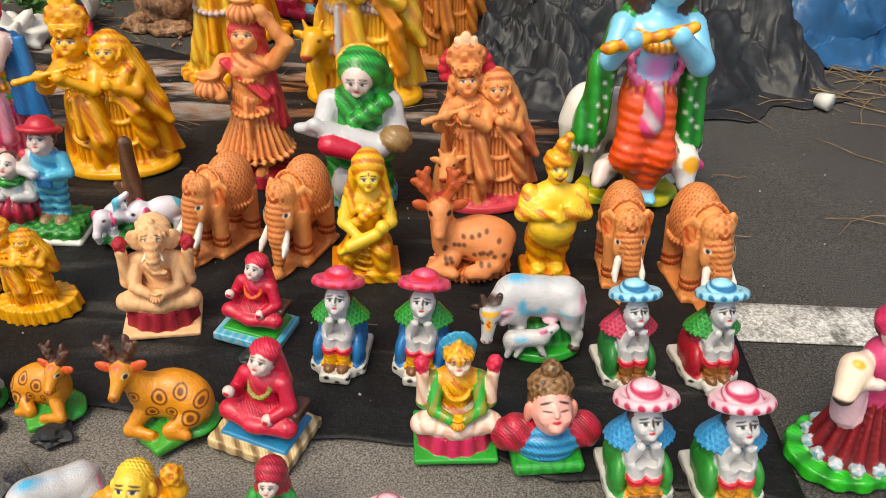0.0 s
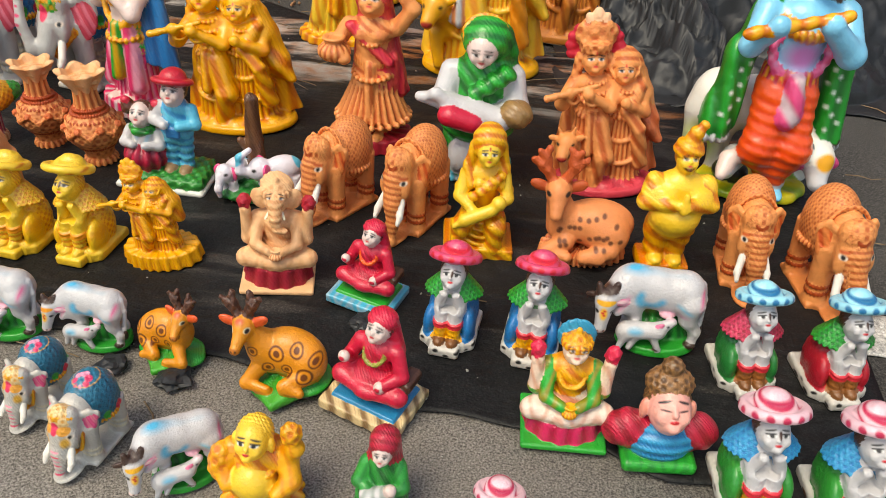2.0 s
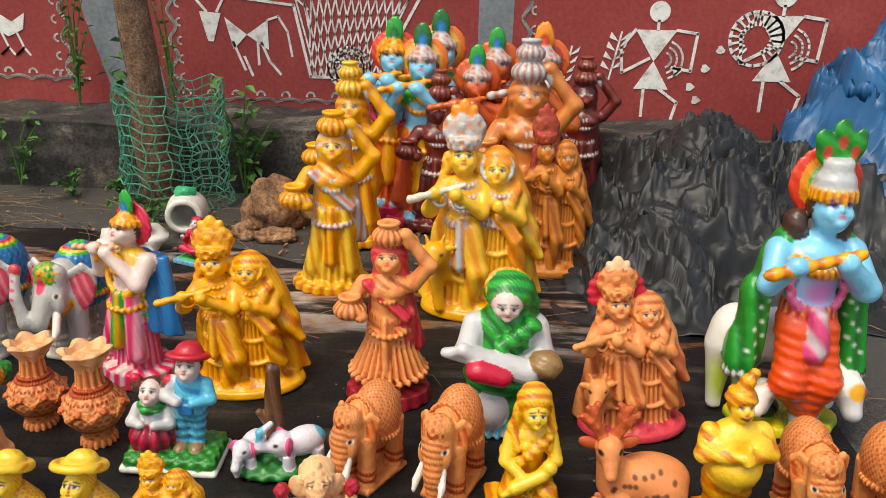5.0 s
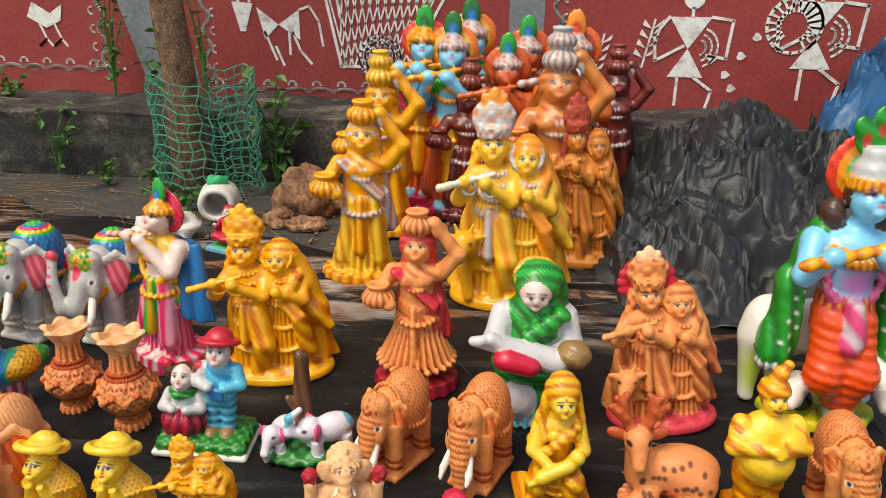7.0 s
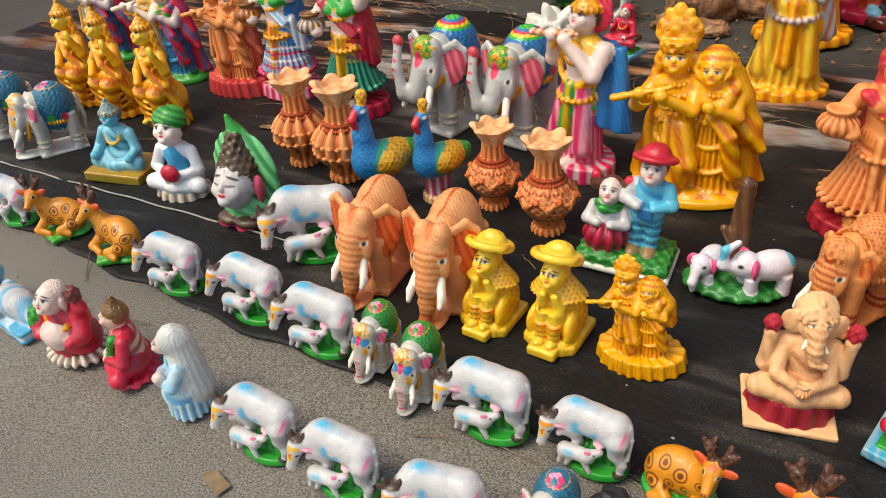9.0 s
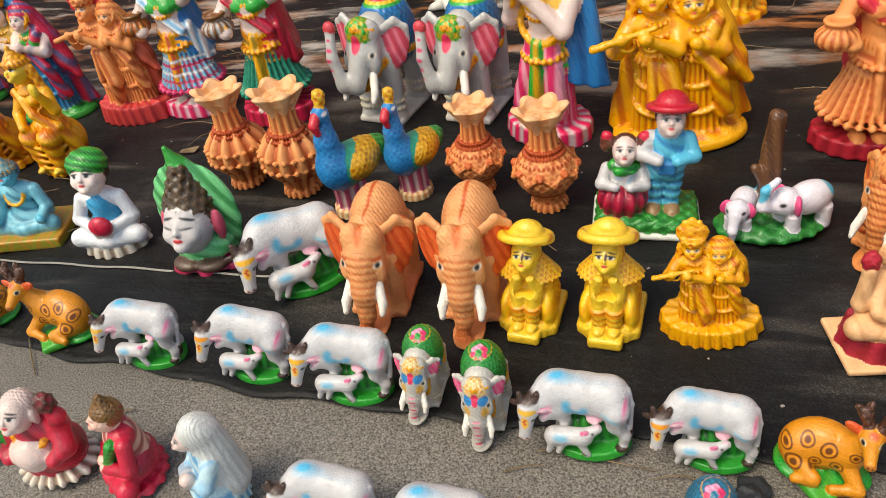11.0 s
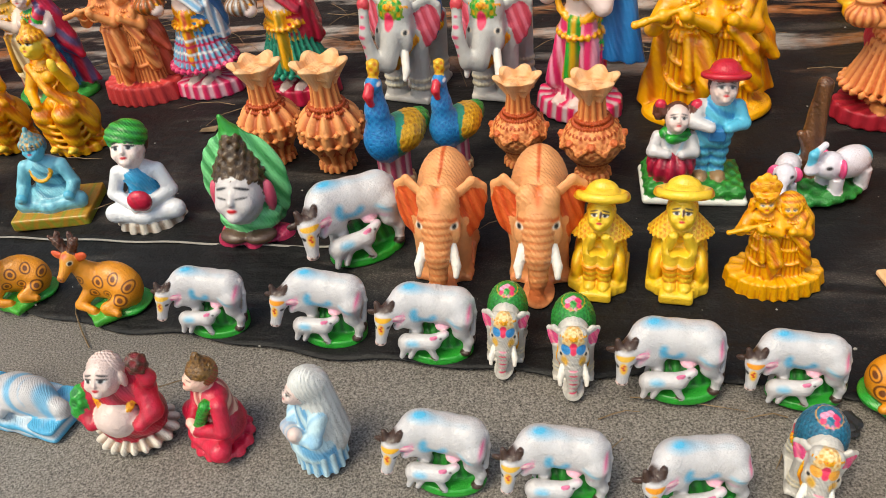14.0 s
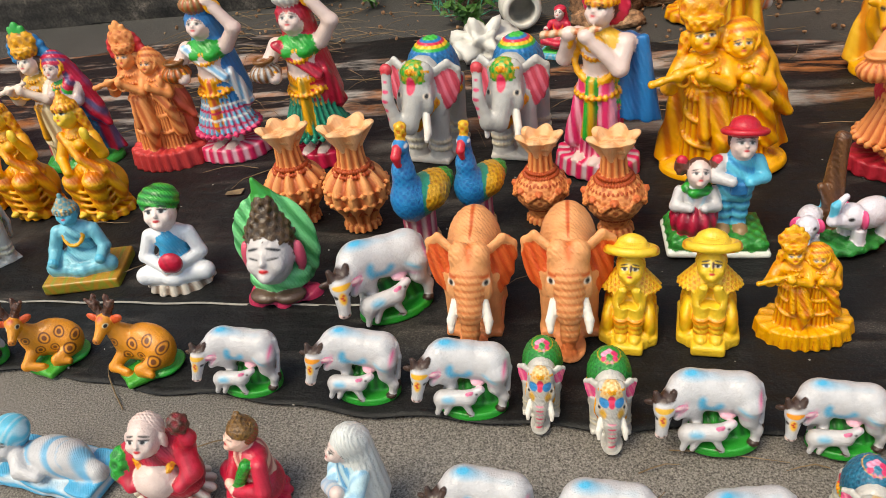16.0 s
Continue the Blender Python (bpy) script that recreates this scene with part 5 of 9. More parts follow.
    if g("bun"):
        S.ell((0, 0.02, hz + hs * 0.6), (hs * 0.98, hs * 0.95, hs * 0.75), g("hair", HAIR), k=0.02, wash=(70, 44, 20), rip=("nub", 0.008, 120))
        S.cone(hz + hs * 1.1, hz + hs * 2.1, hs * 0.6, hs * 0.15, g("hair", HAIR), y=0.02, k=0.02, wash=(70, 44, 20), rip=("nub", 0.008, 120))
        S.limb(((0.12, -0.06, z + 0.42), (0.04, -0.13, z + 0.2)), (0.045, 0.04), GRN, k=0.01, wash=DGRN, rip=("nub", 0.005, 120))
    if g("arm_rest"):
        S.box((0.27, 0.05, z + 0.14), (0.06, 0.12, 0.05), HAIR, rnd=0.03)
    if g("extra"):
        g("extra")(S, z, hz)
    return S.cast("seated", n, mat or PEARL)


def trunk_and_ears(S, z, hz):
    """The elephant's trunk and ears of a seated deity."""
    S.limb(((0, -0.12, hz + 0.01), (0.0, -0.175, hz - 0.09), (0.02, -0.19, hz - 0.18), (0.075, -0.20, hz - 0.20)), (0.062, 0.046, 0.036, 0.028), SAND, k=0.03, wash=SAND_WASH, rip=("band", 0.004, 0, 0, 120))
    for d in (-1, 1):
        S.ell((d * 0.135, 0.0, hz - 0.01), (0.075, 0.03, 0.095), SAND, (0, d * 10, d * 16), k=0.015, wash=SAND_WASH)
        S.cap((d * 0.05, -0.12, hz - 0.07), (d * 0.075, -0.165, hz - 0.10), 0.016, 0.011, CREAM, k=0.006)


def golden_lady_mesh():
    """A crowned lady seated with draped knees, one hand raised, all golden, on an oval base."""
    S = Sculpt()
    G, W = GOLD, GOLD_WASH
    S.cone(0, 0.06, 0.20, 0.19, G, sq=0.85, wash=W, rip=("fold", 0.008, 14))
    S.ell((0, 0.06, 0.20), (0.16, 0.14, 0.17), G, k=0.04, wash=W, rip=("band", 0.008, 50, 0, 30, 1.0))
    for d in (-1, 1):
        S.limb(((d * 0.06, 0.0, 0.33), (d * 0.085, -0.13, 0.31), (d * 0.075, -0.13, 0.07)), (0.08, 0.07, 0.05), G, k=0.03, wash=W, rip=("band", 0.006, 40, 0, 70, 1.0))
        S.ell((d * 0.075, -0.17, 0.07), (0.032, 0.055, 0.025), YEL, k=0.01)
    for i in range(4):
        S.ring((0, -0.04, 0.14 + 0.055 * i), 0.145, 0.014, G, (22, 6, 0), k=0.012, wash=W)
    S.cap((0, 0.03, 0.36), (0, 0.02, 0.58), 0.085, 0.09, G, k=0.03)
    S.ell((0, 0.015, 0.60), (0.125, 0.08, 0.065), G, k=0.03, wash=W)
    for d in (-1, 1):
        S.ell((d * 0.04, -0.065, 0.57), (0.042, 0.036, 0.038), G, k=0.012)
    for r, dz, t in ((0.055, 0.04, 20), (0.075, 0.0, 34), (0.09, -0.05, 46)):
        S.ring((0, -0.02, 0.60 + dz), r, 0.012, G, (t, 0, 0), k=0.004, wash=W, rip=("fold", 0.005, 24))
    S.limb(((0.12, 0.0, 0.60), (0.19, -0.05, 0.50), (0.175, -0.11, 0.64)), (0.044, 0.038, 0.03), G, k=0.02)
    S.ell((0.175, -0.12, 0.68), (0.035, 0.025, 0.05), YEL, k=0.01)
    S.limb(((-0.12, 0.0, 0.60), (-0.17, -0.06, 0.46), (-0.07, -0.16, 0.40)), (0.044, 0.038, 0.03), G, k=0.02)
    S.limb(((-0.10, -0.05, 0.63), (0.03, -0.10, 0.48), (0.13, -0.05, 0.36), (0.16, 0.0, 0.16)), (0.032, 0.034, 0.04, 0.05), G, k=0.012, wash=W, rip=("band", 0.006, 80, 0, 50))
    S.cap((0, 0.01, 0.64), (0, -0.01, 0.72), 0.038, 0.036, G)
    head(S, (0, -0.03, 0.775), 0.08, YEL, G, W, mark=(190, 40, 20))
    for d in (-1, 1):
        S.limb(((d * 0.075, 0.01, 0.78), (d * 0.10, 0.02, 0.60)), (0.034, 0.03), G, k=0.015, wash=W, rip=("nub", 0.006, 90))
    crown(S, (0, -0.015, 0.79), 0.082, G, W, 0.75)
    return S.cast("golden_lady", 130, GOLD_PAINT)


def mother_mesh():
    """A seated woman in a green veil who cradles a child in white."""
    S = Sculpt()
    S.cone(0, 0.10, 0.21, 0.20, LBLUE, sq=0.9, wash=WHT, rip=("fold", 0.012, 26))
    S.cone(0.06, 0.34, 0.20, 0.165, GRN, sq=0.9, k=0.03, wash=DGRN, rip=("band", 0.010, 14, 0, 62, 1.2))
    S.ell((-0.05, -0.13, 0.17), (0.09, 0.09, 0.12), WHT, k=0.03)
    S.ell((0.0, -0.04, 0.36), (0.20, 0.17, 0.10), GRN, k=0.03, wash=DGRN, rip=("band", 0.008, 20, 0, 70))
    S.cap((0, 0.03, 0.40), (0, 0.02, 0.66), 0.13, 0.14, GRN, k=0.04, wash=DGRN, rip=("band", 0.010, 60, 0, 60, 1.5))
    for d in (-1, 1):
        S.limb(((d * 0.16, 0.0, 0.66), (d * 0.195, -0.07, 0.50), (d * 0.05, -0.17, 0.47)), (0.06, 0.058, 0.045), WHT, k=0.03)
    S.cap((-0.17, -0.19, 0.55), (0.10, -0.20, 0.47), 0.055, 0.075, WHT, k=0.02)
    S.limb(((-0.14, -0.21, 0.54), (-0.22, -0.22, 0.60), (-0.27, -0.20, 0.57)), (0.045, 0.035, 0.026), WHT, k=0.015)
    S.cap((-0.14, -0.25, 0.49), (-0.03, -0.25, 0.46), 0.065, 0.06, RED, k=0.015)
    S.cap((-0.22, -0.17, 0.54), (-0.30, -0.19, 0.56), 0.045, 0.03, WHT, k=0.02)
    S.ell((0.19, -0.20, 0.52), (0.085, 0.085, 0.085), (150, 116, 70), k=0.02, rip=("band", 0.006, 40, 40, 60))
    S.cap((0.0, 0.0, 0.70), (-0.01, -0.04, 0.80), 0.05, 0.05, SKIN)
    head(S, (-0.015, -0.10, 0.83), 0.083, SKIN, (150, 110, 64), nod=4)
    S.ell((0.0, -0.01, 0.875), (0.128, 0.13, 0.125), GRN, k=0.03, wash=DGRN, rip=("band", 0.004, 0, 60, 60))
    S.cap((0.05, 0.06, 0.84), (0.10, 0.06, 0.52), 0.10, 0.12, GRN, k=0.04, wash=DGRN, rip=("band", 0.010, 50, 0, 55))
    S.cap((0.12, -0.09, 0.70), (-0.02, -0.15, 0.60), 0.05, 0.045, GRN, k=0.02, wash=DGRN, rip=("band", 0.008, 60, 0, 70))
    S.ring((-0.01, -0.04, 0.91), 0.105, 0.012, GOLD, (62, 0, 0), k=0.004, wash=GOLD_WASH, rip=("fold", 0.004, 30))
    me = S.cast("mother", 125, PEARL)
    me.transform(Matrix.Diagonal((1.15, 1.1, 1.0, 1.0)))
    return me


def gold_mother_mesh():
    """A woman in a long veil kneeling with a child in her lap, all golden, on a square wavy base."""
    S = Sculpt()
    G, W = (240, 178, 30), GOLD_WASH
    S.box((0, 0, 0.045), (0.25, 0.20, 0.045), G, rnd=0.015, wash=W, rip=("band", 0.006, 50, 0, 60, 1.5))
    S.ell((0.02, 0.03, 0.20), (0.17, 0.16, 0.15), G, k=0.04, wash=W, rip=("band", 0.008, 50, 0, 50, 1.0))
    S.limb(((0.08, 0.0, 0.26), (0.10, -0.14, 0.26), (0.10, -0.15, 0.10)), (0.085, 0.075, 0.06), G, k=0.03, wash=W, rip=("band", 0.005, 40, 0, 60))
    S.limb(((-0.08, 0.0, 0.25), (-0.14, -0.13, 0.24), (-0.17, -0.16, 0.10)), (0.085, 0.07, 0.04), G, k=0.03, wash=W, rip=("band", 0.005, 40, 0, 60))
    for i in range(4):
        S.ring((0.0, -0.02, 0.16 + 0.05 * i), 0.15 - 0.012 * i, 0.014, G, (20, 8, 0), k=0.012, wash=W)
    S.cap((0, 0.03, 0.30), (0.0, 0.02, 0.58), 0.095, 0.10, G, k=0.04, wash=W)
    S.ell((0, 0.01, 0.60), (0.135, 0.085, 0.075), G, k=0.03)
    for d in (-1, 1):
        S.limb(((d * 0.13, 0, 0.60), (d * 0.165, -0.06, 0.45), (d * 0.04 - 0.02, -0.16, 0.38)), (0.05, 0.045, 0.034), YEL, k=0.02)
        S.ring((d * 0.15, -0.03, 0.51), 0.05, 0.012, G, (30, d * 20, 0), k=0.005, wash=W)
        S.ell((d * 0.04, -0.075, 0.56), (0.042, 0.036, 0.038), G, k=0.012)
    S.cap((-0.12, -0.19, 0.33), (0.06, -0.18, 0.42), 0.048, 0.045, YEL, k=0.02)
    S.limb(((-0.12, -0.19, 0.33), (-0.19, -0.20, 0.28)), (0.03, 0.02), YEL, k=0.015)
    S.ell((0.10, -0.17, 0.47), (0.052, 0.052, 0.055), YEL, k=0.02)
    S.cap((0, 0, 0.64), (0, -0.02, 0.74), 0.042, 0.04, G)
    head(S, (0.0, -0.06, 0.795), 0.088, YEL, (206, 112, 20), W, mark=(170, 40, 20), nod=-14)
    S.ell((0.0, 0.01, 0.85), (0.118, 0.115, 0.135), G, k=0.02, wash=W, rip=("band", 0.005, 0, 60, 70))
    for d in (-1, 1):
        S.limb(((d * 0.10, 0.0, 0.82), (d * 0.125, 0.0, 0.66), (d * 0.10, -0.06, 0.54)), (0.03, 0.036, 0.03), G, k=0.02, wash=W, rip=("band", 0.005, 80, 0, 30))
    S.cap((0.0, 0.07, 0.80), (0.0, 0.09, 0.30), 0.10, 0.13, G, k=0.04, wash=W, rip=("band", 0.009, 60, 0, 6))
    S.limb(((0.10, -0.06, 0.62), (-0.02, -0.10, 0.52), (-0.12, -0.08, 0.42)), (0.034, 0.034, 0.036), G, k=0.012, wash=W, rip=("band", 0.007, 60, 0, 80))
    return S.cast("gold_mother", 130, GOLD_PAINT)


def yogi_mesh():
    """A standing round-bellied man with joined hands and a topknot turban, all golden."""
    S = Sculpt()
    G, W = (244, 196, 50), GOLD_WASH
    S.box((0, 0, 0.05), (0.15, 0.12, 0.05), GOLD, rnd=0.01, wash=W, rip=("band", 0.006, 50, 0, 50))
    for d in (-1, 1):
        S.cap((d * 0.055, 0, 0.10), (d * 0.07, 0, 0.30), 0.06, 0.08, GOLD, k=0.03, wash=W, rip=("band", 0.007, 30, 0, 70))
        S.ell((d * 0.06, -0.07, 0.12), (0.045, 0.06, 0.03), G, k=0.02)
    S.ell((0, 0, 0.33), (0.145, 0.12, 0.09), GOLD, k=0.03, wash=W, rip=("band", 0.008, 40, 0, 70))
    S.ell((0, -0.045, 0.43), (0.15, 0.14, 0.13), G, k=0.04)
    S.ell((0, 0.0, 0.60), (0.14, 0.10, 0.10), G, k=0.05)
    for d in (-1, 1):
        S.ell((d * 0.10, -0.07, 0.57), (0.075, 0.05, 0.055), G, k=0.03)
        S.limb(((d * 0.15, 0.0, 0.62), (d * 0.185, -0.05, 0.51), (d * 0.03, -0.17, 0.56)), (0.058, 0.05, 0.034), G, k=0.03, wash=W, rip=("band", 0.003, 40, 0, 60))
    S.cap((-0.0, -0.18, 0.54), (0, -0.18, 0.63), 0.034, 0.018, G, k=0.01)
    S.cap((0, 0, 0.66), (0, 0, 0.73), 0.055, 0.05, G)
    head(S, (0, -0.02, 0.775), 0.07, G, (214, 130, 20), mark=(200, 60, 20))
    S.dab((0, -0.1, 0.755), (0.035, 0.05, 0.012), (90, 50, 10))
    S.ell((0, 0.01, 0.84), (0.088, 0.085, 0.06), GOLD, k=0.02, wash=W, rip=("band", 0.008, 40, 0, 90))
    S.limb(((0, 0.0, 0.87), (0.01, 0.0, 0.93), (0.045, 0, 0.985)), (0.05, 0.038, 0.03), GOLD, k=0.02, wash=W, rip=("band", 0.006, 50, 0, 80))
    S.box((0, 0.02, 0.31), (0.13, 0.06, 0.02), GOLD, k=0.02, wash=W)
    return S.cast("yogi", 115, GOLD_PAINT)


def stag_mesh():
    """A spotted clay stag lying with a raised head, on an oval base."""
    S = Sculpt()
    T, W = (226, 140, 84), (190, 84, 40)
    S.cone(0, 0.09, 0.36, 0.34, T, sq=0.62, wash=W, rip=("fold", 0.016, 30))
    S.ell((0.10, 0.02, 0.30), (0.31, 0.2, 0.20), T, k=0.05)
    S.ell((0.20, -0.10, 0.24), (0.17, 0.12, 0.15), T, k=0.05)
    S.cap((-0.16, 0.0, 0.28), (-0.22, -0.04, 0.56), 0.15, 0.095, T, k=0.06)
    S.ell((-0.22, -0.07, 0.63), (0.10, 0.11, 0.11), T, k=0.04)
    S.cap((-0.22, -0.12, 0.60), (-0.23, -0.21, 0.49), 0.075, 0.05, T, k=0.03)
    for d in (-1, 1):
        S.ell((-0.22 + 0.15 * d, -0.03, 0.66), (0.085, 0.03, 0.05), W, (0, -20 * d, 0), k=0.02)
        S.limb(((-0.22 + 0.05 * d, -0.04, 0.72), (-0.22 + 0.12 * d, -0.03, 0.84), (-0.22 + 0.09 * d, -0.03, 0.98)), (0.045, 0.045, 0.03), W, k=0.03, rip=("nub", 0.012, 50))
        S.cap((-0.22 + 0.11 * d, -0.03, 0.82), (-0.22 + 0.2 * d, -0.05, 0.90), 0.04, 0.03, W, k=0.03, rip=("nub", 0.012, 50))
        S.cap((-0.22 + 0.1 * d, -0.03, 0.88), (-0.22 + 0.16 * d, -0.05, 0.97), 0.035, 0.025, W, k=0.03)
        S.dab((-0.22 + 0.08 * d, -0.15, 0.645), (0.026, 0.05, 0.022), BLACK)
    S.limb(((-0.14, -0.14, 0.2), (-0.30, -0.18, 0.13), (-0.12, -0.24, 0.11)), (0.08, 0.055, 0.045), T, k=0.03)
    S.limb(((0.22, -0.18, 0.16), (0.02, -0.24, 0.12), (0.14, -0.25, 0.11)), (0.08, 0.055, 0.045), T, k=0.03)
    random.seed(7)
    for i in range(26):
        x, z = random.uniform(-0.22, 0.38), random.uniform(0.18, 0.46)
        S.dab((x, -0.18, z), (0.02, 0.16, 0.02), (116, 66, 40))
    return S.cast("stag", 110, CLAY)


def bust_mesh():
    S = Sculpt()
    S.box((0, 0, 0.06), (0.30, 0.2, 0.06), GRN, rnd=0.05, wash=DGRN)
    S.ell((0, 0.0, 0.24), (0.27, 0.19, 0.19), (40, 150, 200), k=0.03, wash=(20, 110, 170), rip=("band", 0.012, 0, 26, 70, 0.4))
    for d in (-1, 1):
        S.ell((d * 0.27, 0.03, 0.30), (0.2, 0.14, 0.17), (190, 28, 60), (0, d * 28, 0), k=0.05, wash=DRED, rip=("band", 0.008, 40, 0, 30))
    S.cap((0, 0, 0.36), (0, -0.01, 0.48), 0.10, 0.095, (226, 150, 140))
    head(S, (0, -0.03, 0.60), 0.185, (238, 168, 154), (120, 84, 44), (70, 44, 22), eye=False, nod=-38)
    for d in (-1, 1):
        S.ell((d * 0.18, 0.0, 0.56), (0.04, 0.045, 0.10), (232, 150, 130), k=0.02)
    S.ell((0, 0.10, 0.75), (0.185, 0.16, 0.13), (150, 106, 60), k=0.02, wash=(70, 44, 22), rip=("nub", 0.014, 70))
    S.ell((0, 0.12, 0.90), (0.085, 0.085, 0.08), (130, 92, 50), k=0.02, wash=(70, 44, 22), rip=("nub", 0.012, 80))
    return S.cast("bust", 115, PEARL)


def leaf_head_mesh():
    """A calm curly-haired head before a tall pointed leaf, held by two dark feet-like scrolls."""
    S = Sculpt()
    S.cone(0, 0.06, 0.30, 0.28, (196, 50, 90), sq=0.6, k=0.02, rip=("fold", 0.03, 5))
    S.ell((0, 0.10, 0.42), (0.33, 0.07, 0.44), (120, 214, 140), k=0.03, wash=(30, 130, 60), rip=("band", 0.008, 50, 0, 30))
    S.cap((0, 0.10, 0.74), (-0.05, 0.06, 0.985), 0.10, 0.02, (50, 160, 60), k=0.06)
    S.ell((0, 0.02, 0.18), (0.24, 0.16, 0.12), (120, 214, 140), k=0.03, wash=(70, 180, 100), rip=("band", 0.01, 30, 0, 60))
    for d in (-1, 1):
        S.ell((d * 0.10, -0.12, 0.09), (0.12, 0.09, 0.05), (90, 66, 50), (0, 0, d * 18), k=0.015)
        S.ell((d * 0.20, -0.01, 0.38), (0.045, 0.05, 0.13), (214, 84, 110), k=0.02)
    head(S, (0, -0.07, 0.42), 0.195, (206, 198, 196), (84, 60, 30), (40, 26, 14), eye=False, nod=-24)
    S.cone(0.55, 0.86, 0.20, 0.04, (84, 60, 30), y=0.03, k=0.04, rnd=0.03, wash=(40, 26, 14), rip=("nub", 0.02, 62))
    return S.cast("leaf_head", 115, PEARL)


def kids_mesh():
    """A boy in blue with a red hat stands beside a seated girl in a red skirt, on a grass base."""
    S = Sculpt()
    S.box((0, 0, 0.03), (0.36, 0.24, 0.03), (226, 230, 222), rnd=0.03)
    S.box((0, 0, 0.08), (0.34, 0.22, 0.06), (40, 140, 50), rnd=0.05, wash=DGRN, rip=("nub", 0.014, 60))
    x = 0.10
    for d in (-1, 1):
        S.cap((x + d * 0.055, 0.02, 0.12), (x + d * 0.055, 0.02, 0.46), 0.05, 0.065, LBLUE, k=0.02, wash=(40, 130, 190), rip=("band", 0.010, 0, 0, 85))
        S.ell((x + d * 0.06, -0.04, 0.14), (0.05, 0.08, 0.04), (150, 120, 84), k=0.01)
        S.limb(((x + d * 0.12, 0.02, 0.66), (x + d * 0.165, -0.03, 0.56), (x + d * 0.06, -0.11, 0.56)), (0.05, 0.045, 0.035), LBLUE if d > 0 else WHT, k=0.02)
    S.cap((x, 0.02, 0.46), (x, 0.02, 0.66), 0.11, 0.10, LBLUE, k=0.03, wash=(40, 130, 190), rip=("band", 0.006, 30, 0, 60))
    S.box((x, -0.085, 0.49), (0.055, 0.02, 0.045), (40, 120, 180), rnd=0.01)
    head(S, (x, -0.01, 0.80), 0.10, SKIN, HAIR)
    S.ell((x, 0.01, 0.885), (0.155, 0.145, 0.03), (190, 22, 44), (-18, 0, 0), k=0.02)
    S.ring((x, 0.01, 0.89), 0.135, 0.02, (190, 22, 44), (-18, 0, 0), k=0.015)
    S.ell((x, 0.03, 0.91), (0.10, 0.10, 0.075), (190, 22, 44), k=0.03)
    x = -0.17
    S.ell((x, -0.03, 0.22), (0.16, 0.16, 0.13), (180, 26, 60), k=0.03, wash=(120, 10, 40), rip=("fold", 0.012, 12, x, 0))
    S.cap((x, 0.0, 0.30), (x, 0.0, 0.44), 0.095, 0.085, WHT, k=0.03, wash=LBLUE)
    S.ring((x, -0.02, 0.47), 0.07, 0.028, GRN, (15, 0, 0), wash=DGRN, rip=("fold", 0.008, 18))
    for d in (-1, 1):
        S.limb(((x + d * 0.11, 0, 0.43), (x + d * 0.14, -0.06, 0.34), (x + d * 0.05, -0.13, 0.36)), (0.042, 0.04, 0.032), WHT, k=0.02)
        S.ell((x + d * 0.115, 0.02, 0.62), (0.05, 0.06, 0.07), (96, 54, 40), k=0.02, rip=("nub", 0.01, 80))
        S.ell((x + d * 0.12, 0.0, 0.68), (0.035, 0.03, 0.03), RED)
    head(S, (x, -0.03, 0.58), 0.09, SKIN, (96, 54, 40), (60, 34, 26))
    return S.cast("children", 125, PEARL)


def elephants_at_stump():
    """Two small white elephants beside a brown tree stump on grass."""
    S = Sculpt()
    S.ell((0, 0, 0.07), (0.42, 0.28, 0.085), (30, 130, 50), k=0.04, wash=DGRN, rip=("nub", 0.016, 40))
    S.limb(((0.0, 0.10, 0.08), (0.0, 0.10, 0.55), (0.02, 0.10, 0.99)), (0.10, 0.085, 0.065), (110, 72, 44), k=0.03, wash=(76, 46, 26), rip=("band", 0.008, 60, 0, 8))
    S.cap((-0.02, 0.08, 0.42), (-0.12, 0.04, 0.58), 0.06, 0.035, (110, 72, 44), k=0.03)
    S.ell((0.02, 0.10, 1.0), (0.05, 0.05, 0.012), (150, 110, 76), k=0.004)
    lil = (222, 218, 228)
    for x, s, up in ((0.20, 1.0, True), (-0.22, 0.82, False)):
        S.at(x, -0.06, 0.06, s, -62 if up else -20)
        S.ell((0, 0.10, 0.26), (0.125, 0.20, 0.14), lil, k=0.04)
        S.ell((0, -0.12, 0.30), (0.11, 0.11, 0.12), lil, k=0.04)
        for d in (-1, 1):
            S.ell((d * 0.11, -0.08, 0.30), (0.07, 0.025, 0.085), PINK, (0, 0, d * -30), k=0.015)
            for yy in (-0.08, 0.2):
                S.cone(0, 0.2, 0.055, 0.06, lil, d * 0.07, yy, k=0.03)
            S.dab((d * 0.08, -0.20, 0.33), (0.02, 0.04, 0.018), BLACK)
        if up:
            S.limb(((0, -0.20, 0.28), (0, -0.31, 0.32), (0, -0.30, 0.46), (0, -0.2, 0.52)), (0.06, 0.045, 0.035, 0.028), lil, k=0.03)
            S.dab((0, -0.32, 0.46), (0.05, 0.06, 0.1), LBLUE)
        else:
            S.limb(((0, -0.20, 0.28), (0, -0.27, 0.16), (0, -0.26, 0.06)), (0.06, 0.045, 0.03), lil, k=0.03)
        S.dab((0, 0.25, 0.36), (0.13, 0.05, 0.1), LBLUE)
    S.at()
    return S.cast("elephant_pair", 115, PEARL)


